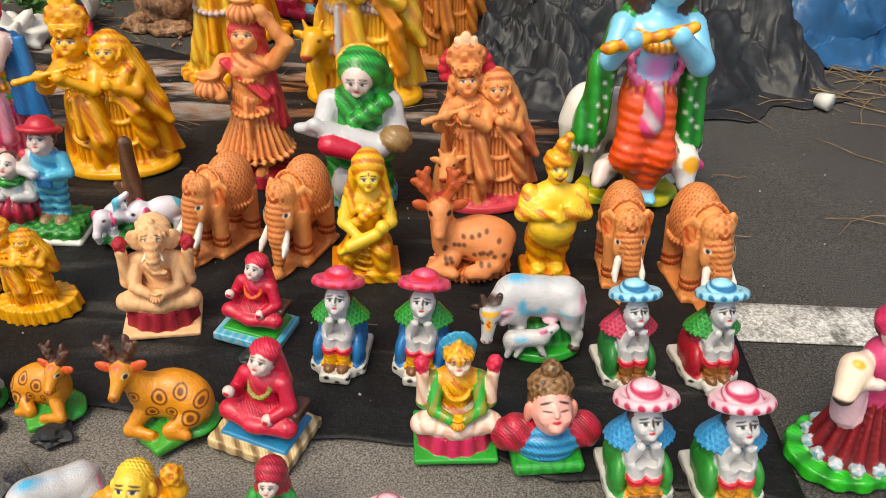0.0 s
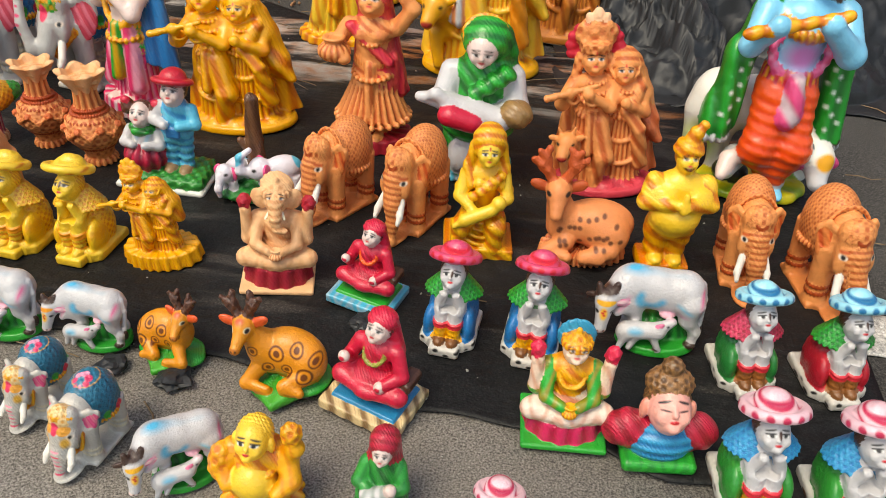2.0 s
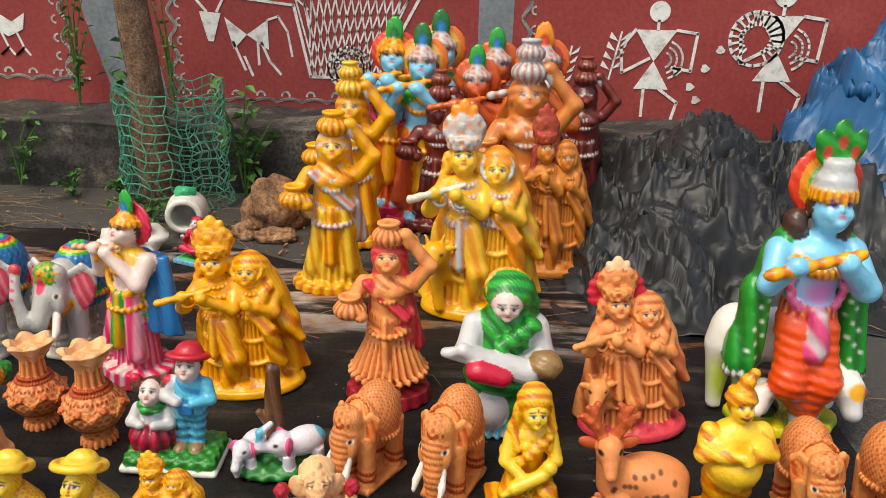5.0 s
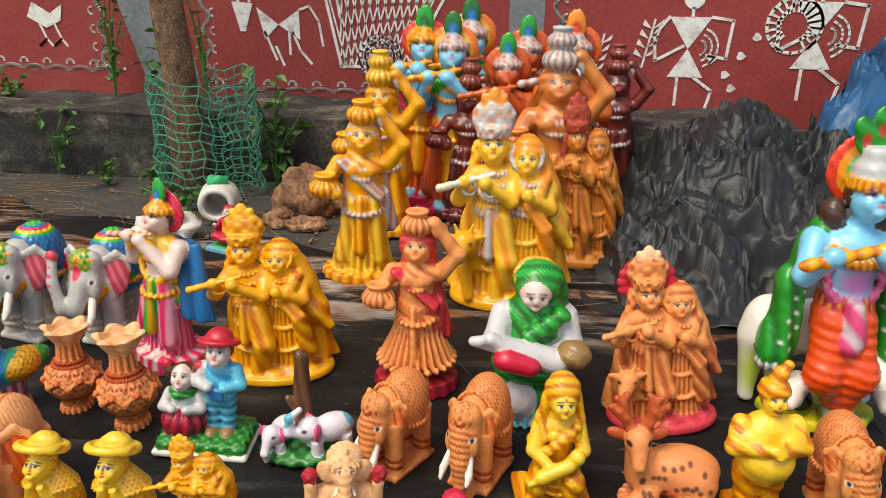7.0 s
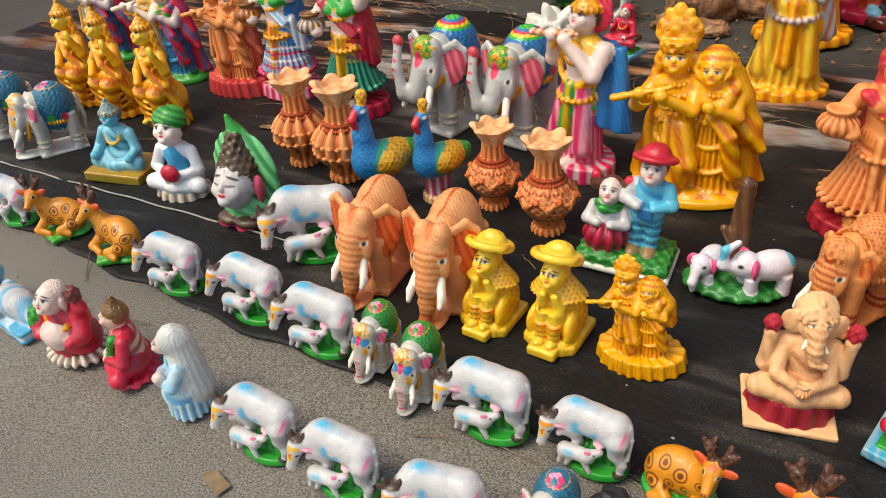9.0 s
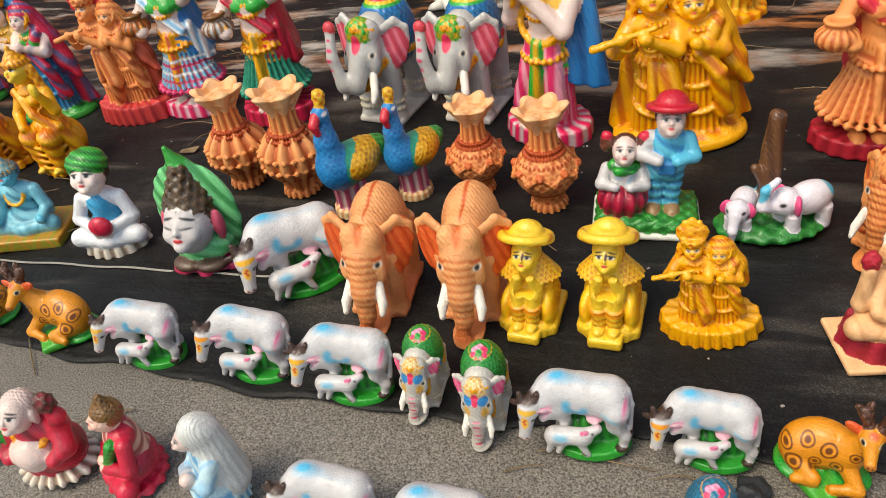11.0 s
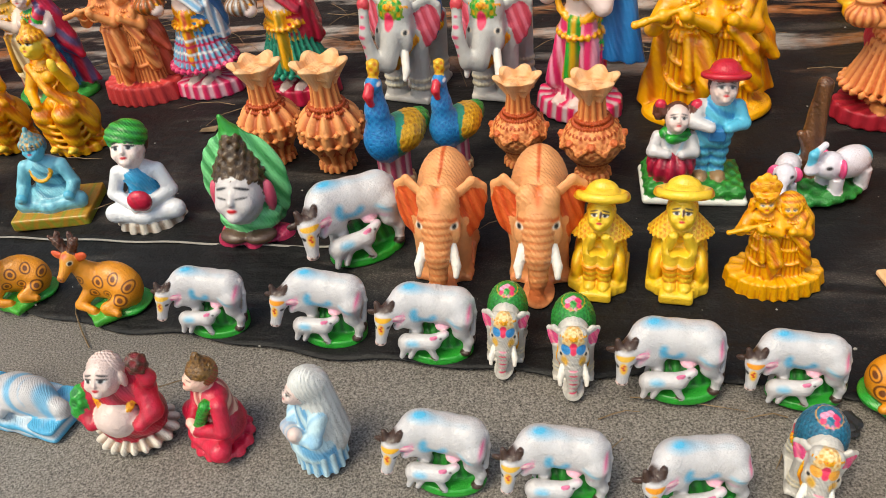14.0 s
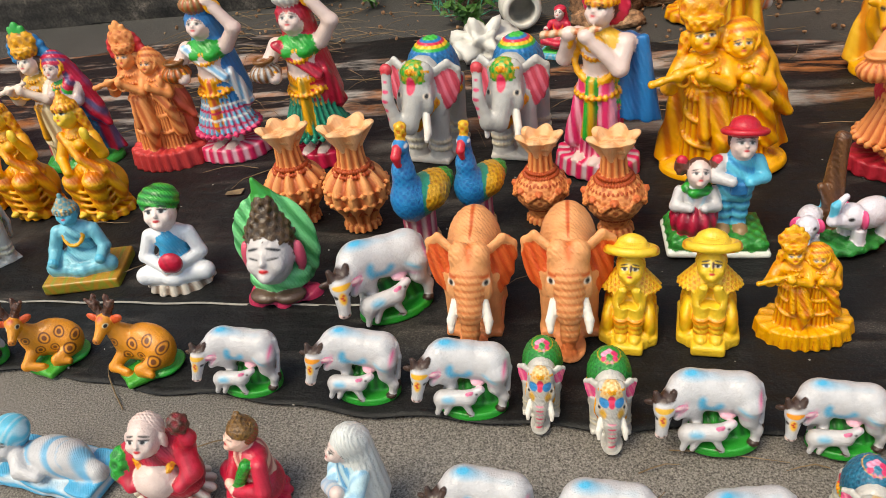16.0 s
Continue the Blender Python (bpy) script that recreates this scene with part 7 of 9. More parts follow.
for a in range(0, 180, 30):
    on_wall("wheel_spoke", [(-1.01 + 0.085 * math.cos(radians(a)), 0.57 + 0.085 * math.sin(radians(a))), (-1.01 - 0.085 * math.cos(radians(a)), 0.57 - 0.085 * math.sin(radians(a)))], "", width=0.009)
on_wall("cart_shaft", [(-1.31, 0.90), (-1.75, 0.95)], "", width=0.014)


def stick_figure(x, z, s):
    on_wall("dancer_head", arc(x, z + 0.19 * s, 0.07 * s, 0, 360, 16)[:-1], "white round head")
    on_wall("dancer_body", [(x - 0.15 * s, z + 0.07 * s), (x + 0.13 * s, z + 0.07 * s), (x - 0.01 * s, z - 0.14 * s)], "white triangle torso")
    on_wall("dancer_body", [(x - 0.01 * s, z - 0.14 * s), (x - 0.13 * s, z - 0.33 * s), (x + 0.11 * s, z - 0.33 * s)], "white triangle skirt")
    for pts in (((-0.15, 0.07), (-0.24, -0.05), (-0.22, -0.22)), ((-0.22, -0.22), (-0.04, -0.12)), ((0.13, 0.07), (0.27, 0.05), (0.25, -0.2), (0.12, -0.18)), ((-0.06, -0.33), (-0.06, -0.52)), ((0.05, -0.33), (0.18, -0.42), (0.15, -0.55)), ((0, 0.07), (0, 0.13))):
        on_wall("dancer_limb", [(x + a * s, z + b * s) for a, b in pts], "", width=0.02 * s)
    for r in (0.05, 0.09, 0.13):
        on_wall("dancer_arc", arc(x + 0.06 * s, z - 0.13 * s, r * s, -70, 70, 8), "", width=0.014 * s)


stick_figure(0.66, 0.76, 0.78)
stick_figure(1.30, 0.84, 0.85)
for a in range(-60, 240, 18):
    on_wall("drum_ray", [(1.18 + 0.07 * math.cos(radians(a)), 0.78 + 0.07 * math.sin(radians(a))), (1.18 + 0.13 * math.cos(radians(a)), 0.78 + 0.13 * math.sin(radians(a)))], "", width=0.012)
on_wall("drum_rim", arc(1.18, 0.78, 0.14), "", width=0.016)
for x, z in ((0.16, 0.62), (0.42, 0.70)):
    on_wall("sprig", [(x, z - 0.15), (x + 0.05, z + 0.1)], "", width=0.01)
    for i in range(4):
        for d in (-1, 1):
            px, pz = x + 0.012 * i, z - 0.1 + 0.05 * i
            on_wall("sprig_leaf", [(px, pz), (px + d * 0.05, pz + 0.02), (px + d * 0.05 + 0.01, pz + 0.05)], "")
for x, z in ((0.86, 0.52), (0.93, 0.62), (0.78, 0.60), (1.0, 0.72), (0.9, 0.45)):
    on_wall("paint_chip", [(x + 0.022 * math.cos(a) * (1 + 0.4 * math.sin(3 * a + x * 9)), z + 0.022 * math.sin(a)) for a in (k * 0.7 for k in range(9))], "")
on_wall("bird_figure", [(-3.02, 0.84), (-2.92, 0.78), (-2.84, 0.83), (-2.86, 0.74), (-2.95, 0.70), (-3.06, 0.76)], "white bird figure")
for x in (-2.99, -2.90):
    on_wall("bird_leg", [(x, 0.72), (x + 0.03, 0.64), (x - 0.02, 0.60), (x + 0.03, 0.64), (x + 0.06, 0.60)], "", width=0.012)


# ---- tree in its net, rocks, tarpaulins, plants ----
def tree():
    root = tagged(new("tree"), "slim tree trunk growing beside the ledge", "tree")
    root.location = (-1.80, 3.46, 0)
    bm = bmesh.new()
    pts = [(0.0, 0.0, -0.02), (-0.02, 0, 0.25), (-0.03, 0.01, 0.6), (-0.06, 0.01, 1.0), (-0.12, 0.02, 1.6), (-0.2, 0.05, 2.4), (-0.3, 0.0, 3.2)]
    add_tube(bm, pts, [0.098, 0.082, 0.076, 0.072, 0.066, 0.055, 0.04], 18)
    bmesh.ops.subdivide_edges(bm, edges=bm.edges, cuts=3)
    for v in bm.verts:
        v.co += noise.noise_vector(Vector((v.co.x * 18, v.co.y * 18, v.co.z * 5))) * 0.008
    part("trunk", bm, BARK, root, "brown fissured bark", True)
    bm = bmesh.new()
    for k in range(5):
        a = k * 1.3
        add_tube(bm, [(-0.25, 0.03, 2.5 + 0.15 * k), (-0.25 + 0.5 * math.cos(a), 0.5 * math.sin(a), 3.0 + 0.15 * k), (-0.25 + 1.0 * math.cos(a), 1.0 * math.sin(a), 3.3 + 0.2 * k)], [0.03, 0.02, 0.008], 6)
    part("limb_growth", bm, BARK, root, "", True)
    bm = bmesh.new()
    random.seed(3)
    for k in range(900):
        a, r = random.uniform(0, 6.28), random.uniform(0.2, 1.3)
        add_leaf(bm, Vector((-0.25 + r * math.cos(a), r * math.sin(a), random.uniform(2.9, 4.1))), 0.09)
    part("crown", bm, LEAF, root, "green leaves")


def add_leaf(bm, p, s, up=None):
    """One pointed leaf, folded along its midrib."""
    q = Euler((random.uniform(-0.9, 0.9), random.uniform(-0.9, 0.9), random.uniform(0, 6.28))).to_matrix()
    v = [bm.verts.new(p + q @ Vector(c) * s) for c in ((0, 0, 0), (0.28, 0.4, 0.1), (0, 1.0, -0.06), (-0.28, 0.4, 0.1), (0, 0.45, 0.0))]
    for f in ((0, 1, 4), (1, 2, 4), (2, 3, 4), (3, 0, 4)):
        bm.faces.new([v[i] for i in f])


tree()


def plant(x, y, z, spread, height, count, leaf, label, lean=0.0, seed=0):
    random.seed(seed)
    root = tagged(new("plant"), label, "plant")
    root.location = (x, y, z)
    st, lf = bmesh.new(), bmesh.new()
    for i in range(max(3, count // 12)):
        a, h = random.uniform(0, 6.28), height * random.uniform(0.45, 1.0)
        tip = Vector((spread * math.cos(a) * random.uniform(0.3, 1) + lean * h, spread * 0.5 * math.sin(a), h))
        mid = Vector((tip.x * 0.3, tip.y * 0.3, h * 0.6))
        add_tube(st, [(0, 0, 0), mid, tip], [0.005, 0.004, 0.002], 5)
        for k in range(12):
            t = random.uniform(0.15, 1.0)
            p = mid * (2 * t * (1 - t)) + tip * t * t
            add_leaf(lf, p + Vector((random.uniform(-0.02, 0.02), random.uniform(-0.02, 0.02), 0)), leaf * random.uniform(0.5, 1.2))
    tagged(part("stem_growth", st, LEAF, root), kind="stuff")
    tagged(part("foliage", lf, LEAF, root), kind="stuff")


plant(-2.20, 4.08, 0.33, 0.24, 0.40, 70, 0.075, "leafy green creeper on the ledge", 0.0, 1)
plant(-2.52, 4.12, 0.33, 0.10, 0.85, 80, 0.05, "thin green climber against the red wall", 0.1, 2)
plant(-1.42, 3.56, 0.0, 0.22, 0.62, 90, 0.075, "broad-leaved green weed beside the netting", 0.0, 3)
plant(-1.95, 4.05, 0.33, 0.12, 0.8, 60, 0.035, "wiry weed before the grey pillar", 0.0, 4)
plant(-2.60, 3.60, 0.02, 0.16, 0.40, 50, 0.055, "small weed at the foot of the ledge", 0.2, 5)
plant(-2.28, 3.50, 0.0, 0.18, 0.14, 40, 0.05, "low green weed on the ground", 0.0, 6)
plant(-3.1, 4.05, 0.33, 0.25, 0.18, 60, 0.05, "green weeds on the ledge", 0.0, 7)
plant(-0.75, 4.1, 0.33, 0.12, 0.2, 40, 0.04, "small weed on the ledge", 0.0, 8)
plant(-1.72, 3.12, 0.0, 0.22, 0.16, 70, 0.06, "feathery green weed by the netting", 0.0, 9)
plant(-2.02, 3.52, 0.0, 0.12, 0.12, 30, 0.05, "low green weed on the ground", 0.0, 10)


def net_guard():
    root = tagged(new("net_guard"), "torn green plastic netting rolled round a tree trunk", "netting")
    root.location = (-1.72, 3.42, 0)
    n, rows, r, h = 30, 13, 0.245, 0.55

    def at(i, j):
        a = 2 * math.pi * i / n
        q = r * (1 + 0.10 * math.sin(3 * a + 0.5) + 0.04 * math.sin(j * 0.9 + i))
        return (q * math.cos(a) + 0.012 * math.sin(j * 1.7 + i), q * 0.8 * math.sin(a), 0.005 + h * j / rows + 0.012 * math.sin(i * 1.9) + 0.04 * math.sin(a * 2) * j / rows)
    for i in range(n):
        bm = bmesh.new()
        add_tube(bm, [at(i, j) for j in range(rows + 1)], 0.0038, 5)
        part("upright_cord", bm, NET, root)
    for j in range(0, rows + 1):
        bm = bmesh.new()
        add_tube(bm, [at(i, j) for i in range(n + 1)], 0.0032, 5)
        part("ring_cord", bm, NET, root)


net_guard()


def rock(x, y, s, seed, label, stretch=(1, 0.8, 0.8)):
    bm = bmesh.new()
    bmesh.ops.create_icosphere(bm, subdivisions=4, radius=1.0)
    off = Vector((seed * 3.1, seed * 1.7, seed))
    for v in bm.verts:
        d = v.co.normalized()
        k = 1 + 0.30 * noise.noise(d * 1.2 + off) + 0.14 * noise.noise(d * 3 + off) + 0.05 * noise.noise(d * 8 + off)
        c = noise.cell(d * 1.6 + off) * 0.12
        v.co = d * (k + c)
        v.co = Vector((v.co.x * stretch[0], v.co.y * stretch[1], max(v.co.z * stretch[2], -0.45 * stretch[2]))) * s
    lo = min(v.co.z for v in bm.verts)
    for v in bm.verts:
        v.co.z -= lo
    ob = new("rock", from_bm("rock", bm, STONE, True))
    ob.location = (x, y, 0)
    tagged(ob, label, "rock")


rock(-1.16, 3.16, 0.135, 1.0, "rough brown stone beside the netting", (1, 0.8, 1.1))
rock(-0.97, 3.22, 0.10, 2.0, "dark rough stone behind a larger one")
rock(-1.10, 2.96, 0.075, 3.0, "flat dark stone chip", (1.1, 0.8, 0.5))
rock(-1.24, 2.98, 0.06, 4.0, "small grey stone on the ground")
rock(1.16, 2.92, 0.17, 5.0, "block of brown stone holding down a tarpaulin", (1.2, 0.8, 0.8))
rock(1.62, 3.0, 0.12, 6.0, "brown stone under a blue tarpaulin")


def crumple(name, label, cx, cy, rx, ry, h, mat, seed, res=150, fold=1.0):
    """A heap of crumpled sheeting: ridged folds over a mound."""
    u = np.linspace(-1, 1, res)
    U, T = np.meshgrid(u, u, indexing="ij")
    R = np.sqrt(U ** 2 + T ** 2)
    edge = 1 + 0.12 * np.sin(3 * np.arctan2(T, U) + seed) + 0.07 * np.sin(7 * np.arctan2(T, U) + 2 * seed)
    R = R / edge
    Z = np.clip(1 - R ** 1.7, 0, 1) * h
    V = []
    for x, y, z, r in zip(U.ravel(), T.ravel(), Z.ravel(), R.ravel()):
        p = Vector((x * rx * 2.6 + seed, y * ry * 2.6, seed + z * 2.0))
        w = p + noise.noise_vector(p * 0.9) * 0.9
        def facet(q):
            """Flat tilted pieces that meet in creases."""
            d, c = noise.voronoi(q)
            s = 0.0
            for k in (0, 1, 2):
                t = noise.cell_vector(c[k] * 7.3 + Vector((0.5, 0.5, 0.5))) - Vector((0.5, 0.5, 0.5))
                s += ((q - c[k]).dot(t) * 1.6) * (0.6, 0.28, 0.12)[k]
            return s
        c = 1 - 2.2 * abs(noise.noise(w * 5.0))
        f = (0.16 * facet(w * 1.5) + 0.09 * facet(w * 3.4 + Vector((5, 1, 2))) + 0.012 * c) * fold * min(1.0, max(0.0, 1.15 - r) * 3)
        sh = noise.noise_vector(w * 1.3) * 0.09 * fold
        V.append((cx + x * rx + sh.x, cy + y * ry + sh.y, max(0.006, z + f * (0.5 + z / h) if r < 1.15 else 0.006)))
    V = np.array(V)
    i, j = np.meshgrid(np.arange(res - 1), np.arange(res - 1), indexing="ij")
    a = (i * res + j).ravel()
    F = np.stack([a, a + res, a + res + 1, a + 1], -1)
    keep = (R.ravel()[F] < 1.12).all(1)
    ob = new(name, mesh_from(name, V, F[keep], [mat]))
    mod = ob.modifiers.new("thickness", "SOLIDIFY")
    mod.thickness, mod.offset = 0.003, -1
    return tagged(ob, label, "tarpaulin")


crumple("black_tarpaulin", "crumpled heap of dull black tarpaulin", 0.76, 3.16, 0.78, 0.95, 0.42, TARP, 2.3, 240, 1.5)
crumple("black_tarpaulin", "flat fold of black tarpaulin on the asphalt", 0.42, 2.62, 0.36, 0.34, 0.05, TARP, 5.1, 90, 0.5)
crumple("blue_tarpaulin", "crumpled blue tarpaulin draped over stones", 1.70, 3.60, 0.66, 0.62, 0.98, BLUE_TARP, 4.4, 150, 1.3)
crumple("blue_tarpaulin", "loose end of a blue tarpaulin", 1.55, 3.05, 0.42, 0.26, 0.34, BLUE_TARP, 7.4, 90, 0.9)


def strewn(name, label, cat, x0, x1, y0, y1, count, length, rad, mat, seed, z=0.006):
    random.seed(seed)
    bm = bmesh.new()
    for i in range(count):
        x, y, a = random.uniform(x0, x1), random.uniform(y0, y1), random.uniform(-0.8, 0.8) + (3.14 if random.random() < 0.5 else 0)
        l, bend = length * random.uniform(0.4, 1.3), random.uniform(-0.6, 0.6)
        pts = [(x + l * t * math.cos(a + bend * t), y + l * t * math.sin(a + bend * t), z + rad + 0.012 * math.sin(3.1 * t) * random.random()) for t in (0, 0.33, 0.66, 1)]
        add_tube(bm, pts, [rad, rad, rad * 0.8, rad * 0.4], 4)
    ob = new(name, from_bm(name, bm, mat))
    return tagged(ob, label, cat, kind="stuff")


strewn("straw", "dry brown stalks beside the blue tarpaulin", "straw", 0.95, 2.0, 2.45, 3.0, 130, 0.28, 0.003, STRAW, 1, 0.0)
strewn("straw", "scattered dry twigs on asphalt", "straw", 0.8, 1.6, 1.5, 2.5, 12, 0.22, 0.0018, STRAW, 2, 0.0)
strewn("straw", "dry grass stalks on the black sheet", "straw", -2.9, 0.1, 1.95, 3.2, 90, 0.24, 0.0014, STRAW, 3, 0.012)
strewn("straw", "dry grass stalks at the foot of the ledge", "straw", -3.2, -1.3, 2.9, 3.5, 90, 0.26, 0.0015, STRAW, 4, 0.012)
strewn("straw", "few dry stalks among the figurines", "straw", -2.6, 0.2, 1.0, 2.0, 22, 0.14, 0.0015, STRAW, 5, 0.008)
strewn("straw", "few dry stalks on the asphalt", "straw", -2.3, -0.4, 0.6, 0.86, 9, 0.16, 0.0016, STRAW, 6, 0.0)


def pebbles(label, x0, x1, y0, y1, count, size, mat, seed, z=0.0):
    random.seed(seed)
    bm = bmesh.new()
    for i in range(count):
        s = size * random.uniform(0.4, 1.6)
        m = Matrix.Translation((random.uniform(x0, x1), random.uniform(y0, y1), z + s * 0.4)) @ Euler((random.random() * 3, random.random() * 3, 0)).to_matrix().to_4x4() @ Matrix.Diagonal((s, s * 0.8, s * 0.6, 1))
        bmesh.ops.create_icosphere(bm, subdivisions=1, radius=1.0, matrix=m)
    tagged(new("pebbles", from_bm("pebbles", bm, mat)), label, "gravel", kind="stuff")


pebbles("pale grit and crumbs on the ground", -2.6, 1.4, 0.5, 2.6, 220, 0.0026, CHALK, 11, 0.004)
pebbles("brown gravel at the foot of the ledge", -3.4, 0.4, 2.7, 3.6, 320, 0.008, STONE, 12, 0.004)


# ---- the figurines ----
def place(mesh, name, label, category, x, y, h, turn=0.0, lean=0.0, group="", z=0.006):
    """A figurine of height h, standing at x, y, turned about its axis and leaning a few degrees."""
    top = max(v.co.z for v in mesh.vertices) if "top" not in mesh else mesh["top"]
    mesh["top"] = top
    ob = new(name, mesh)
    ob.matrix_basis = pose(x, y, z, 0, lean, 0) @ pose(0, 0, 0, 0, 0, turn) @ Matrix.Scale(h / top, 4)
    return tagged(ob, label, category, group)


def lying_pot():
    """A white pot on its side, its round mouth towards the road, with a bit of green cloth on it."""
    S = Sculpt()
    S.ell((0, 0.1, 0.5), (0.5, 0.62, 0.5), (214, 210, 200), k=0.02)
    S.ring((0, -0.42, 0.5), 0.36, 0.09, (222, 218, 208), (90, 0, 0), k=0.05)
    S.cap((0, -0.9, 0.5), (0, 0.2, 0.5), 0.30, 0.30, None, cut=True)
    S.ell((0.0, 0.0, 1.0), (0.26, 0.2, 0.14), (40, 170, 110), k=0.03, rip=("nub", 0.05, 14))
    return S.cast("lying_pot", 80, PEARL)


def litter():
    bm = bmesh.new()
    add_tube(bm, [(0, 0, 0), (0, 0, 0.05)], [0.024, 0.031], 16)
    ob = tagged(new("plastic_cup", from_bm("plastic_cup", bm, WHITE_POT, True)), "small crushed clear-white plastic cup on asphalt", "cup")
    ob.matrix_basis = pose(1.34, 2.42, 0.028, 84, 0, 40)
    random.seed(21)
    for x, y, s, c in ((-0.60, 0.79, 0.030, TARP), (-0.72, 0.80, 0.026, TARP), (-0.30, 1.00, 0.03, TARP)):
        bm = bmesh.new()
        bmesh.ops.create_icosphere(bm, subdivisions=3, radius=s)
        for v in bm.verts:
            v.co = v.co * (1 + 0.6 * noise.noise(v.co * 60 + Vector((x, y, 0)) * 9))
            v.co.z = max(0, v.co.z * 0.45 + s * 0.25)
        ob = new("plastic_scrap", from_bm("plastic_scrap", bm, c))
        ob.location = (x, y, 0.004)
        tagged(ob, "torn black plastic scrap beside a figurine", "litter")
    bm = bmesh.new()
    add_leaf(bm, Vector((0, 0, 0.004)), 0.14)
    for v in bm.verts:
        v.co = Vector((v.co.x * 0.35, v.co.y, max(0.004, v.co.z * 0.1 + 0.006)))
    ob = new("dry_leaf", from_bm("dry_leaf", bm, STRAW))
    ob.matrix_basis = pose(-1.36, 0.55, 0.0, 0, 0, 60)
    tagged(ob, "long pale dry leaf on the asphalt", "leaf")
    bm = bmesh.new()
    add_leaf(bm, Vector((0, 0, 0.004)), 0.13)
    for v in bm.verts:
        v.co = Vector((v.co.x * 0.35, v.co.y, max(0.010, v.co.z * 0.1 + 0.012)))
    ob = new("dry_leaf", from_bm("dry_leaf", bm, STRAW))
    ob.matrix_basis = pose(-2.22, 1.70, 0.0, 0, 0, -50)
    tagged(ob, "curled pale dry leaf on the black sheet", "leaf")
    bm = bmesh.new()
    bmesh.ops.create_icosphere(bm, subdivisions=4, radius=0.1)
    for v in bm.verts:
        v.co = v.co * (1 + 0.9 * noise.noise(v.co * 22)) 
        v.co.z = max(0.0, v.co.z * 0.8 + 0.03)
    ob = new("plastic_bag", from_bm("plastic_bag", bm, WHITE_POT, True))
    ob.location = (-1.62, 2.72, 0.01)
    tagged(ob, "crumpled white plastic bag by the netting", "bag")


litter()


# meshes of the repeated and single figurines
M_COW, M_COW_RED, M_COW_PALE = cow_mesh(), cow_mesh((236, 150, 30), (196, 20, 30), 1.2, seed=5), cow_mesh((226, 176, 60), (206, 60, 60), 0.8, seed=9)
M_DEER, M_DEER_TWIN = deer_mesh(), deer_mesh(True)
M_EL_PLAIN, M_EL_ROBE, M_EL_TALL, M_EL_SMALL, M_EL_BLUE = (elephant_mesh(k) for k in ("plain", "robe", "tall", "small", "wheel"))
M_HAT_YEL = hat_doll(YEL, YEL, YEL, YEL_WASH, (244, 196, 40), YEL, YEL, YEL, False, YEL, YEL_WASH)
M_HAT_PINK = hat_doll((214, 70, 110), (206, 30, 50), GRN, DGRN, BLUE, GOLD)
M_HAT_BLUE_A = hat_doll((150, 214, 232), (20, 110, 160), (206, 50, 90), DRED, (30, 120, 50), (150, 90, 40))
M_HAT_BLUE_B = hat_doll((150, 214, 232), (20, 110, 160), GRN, DGRN, (176, 24, 44), (150, 90, 40))
M_HAT_ROSE = hat_doll((232, 190, 200), (190, 40, 80), (40, 150, 200), BLUE, (40, 140, 50), (214, 140, 40), spots=(90, 56, 30))
M_VASE_RIB, M_VASE_ROUND, M_PEACOCK = vase_mesh("ribbed"), vase_mesh("round"), peacock_mesh()
M_MOTHER, M_GOLD_MOTHER, M_YOGI, M_STAG, M_BUST, M_LEAF, M_KIDS, M_STUMP = mother_mesh(), gold_mother_mesh(), yogi_mesh(), stag_mesh(), bust_mesh(), leaf_head_mesh(), kids_mesh(), elephants_at_stump()
M_MARY = veiled_mesh((190, 220, 230), (40, 150, 206), (206, 208, 206), None)
M_GREEN_LADY = veiled_mesh((40, 150, 60), (20, 90, 40), (190, 30, 60), DRED)
M_RECLINE = reclining_mesh((70, 170, 214), (220, 226, 230))
M_MONK_RED = laughing_mesh(dict(base=(226, 216, 200), base_wash=(110, 70, 30), wash=DRED, beads=GOLD))
M_MONK_GOLD = laughing_mesh(dict(base=GOLD, base_wash=GOLD_WASH, robe=GOLD, wash=GOLD_WASH, belly=YEL, sack=GOLD, bag=GOLD, bag_wash=GOLD_WASH, skin=(248, 200, 60), mat=GOLD_PAINT))
M_COWHERD, M_COW_LADY = cowherd_mesh(), cow_lady_mesh()
M_SAINT_BLUE = sitter(dict(square=True, base=(60, 170, 204), base_wash=WHT, base_top=GRN, robe=(206, 26, 62), wash=(170, 14, 44), legs=(206, 26, 62), arms="bless", scarf=(206, 26, 62), tail=True, base_h=0.10, raised=True, seat=(206, 26, 62), arm_rest=True, necklace=ORANGE))
M_SAINT_CARVED = sitter(dict(square=True, base=(226, 200, 150), base_wash=(110, 70, 26), base_rip=("band", 0.006, 40, 40, 0), base_top=(24, 130, 180), robe=(206, 26, 62), wash=(170, 14, 44), arms="bless", scarf=(206, 26, 62), tail=True, base_h=0.10, raised=True, seat=(206, 26, 62), arm_rest=True, necklace=(150, 150, 60)))
M_GANESH = sitter(dict(base=(170, 36, 56), base_wash=DRED, foot=(240, 190, 140), petals=12, skin=SAND, robe=SAND, wash=SAND_WASH, hair=SAND, arms="up", bloom=(176, 30, 50), crown=SAND, crown_wash=SAND_WASH, tall=0.45, halo=(SAND,), halo_r=1.2, scarf=SAND, pot=SAND, base_h=0.22, eye=True, head=0.115, extra=trunk_and_ears), n=125, mat=CLAY)
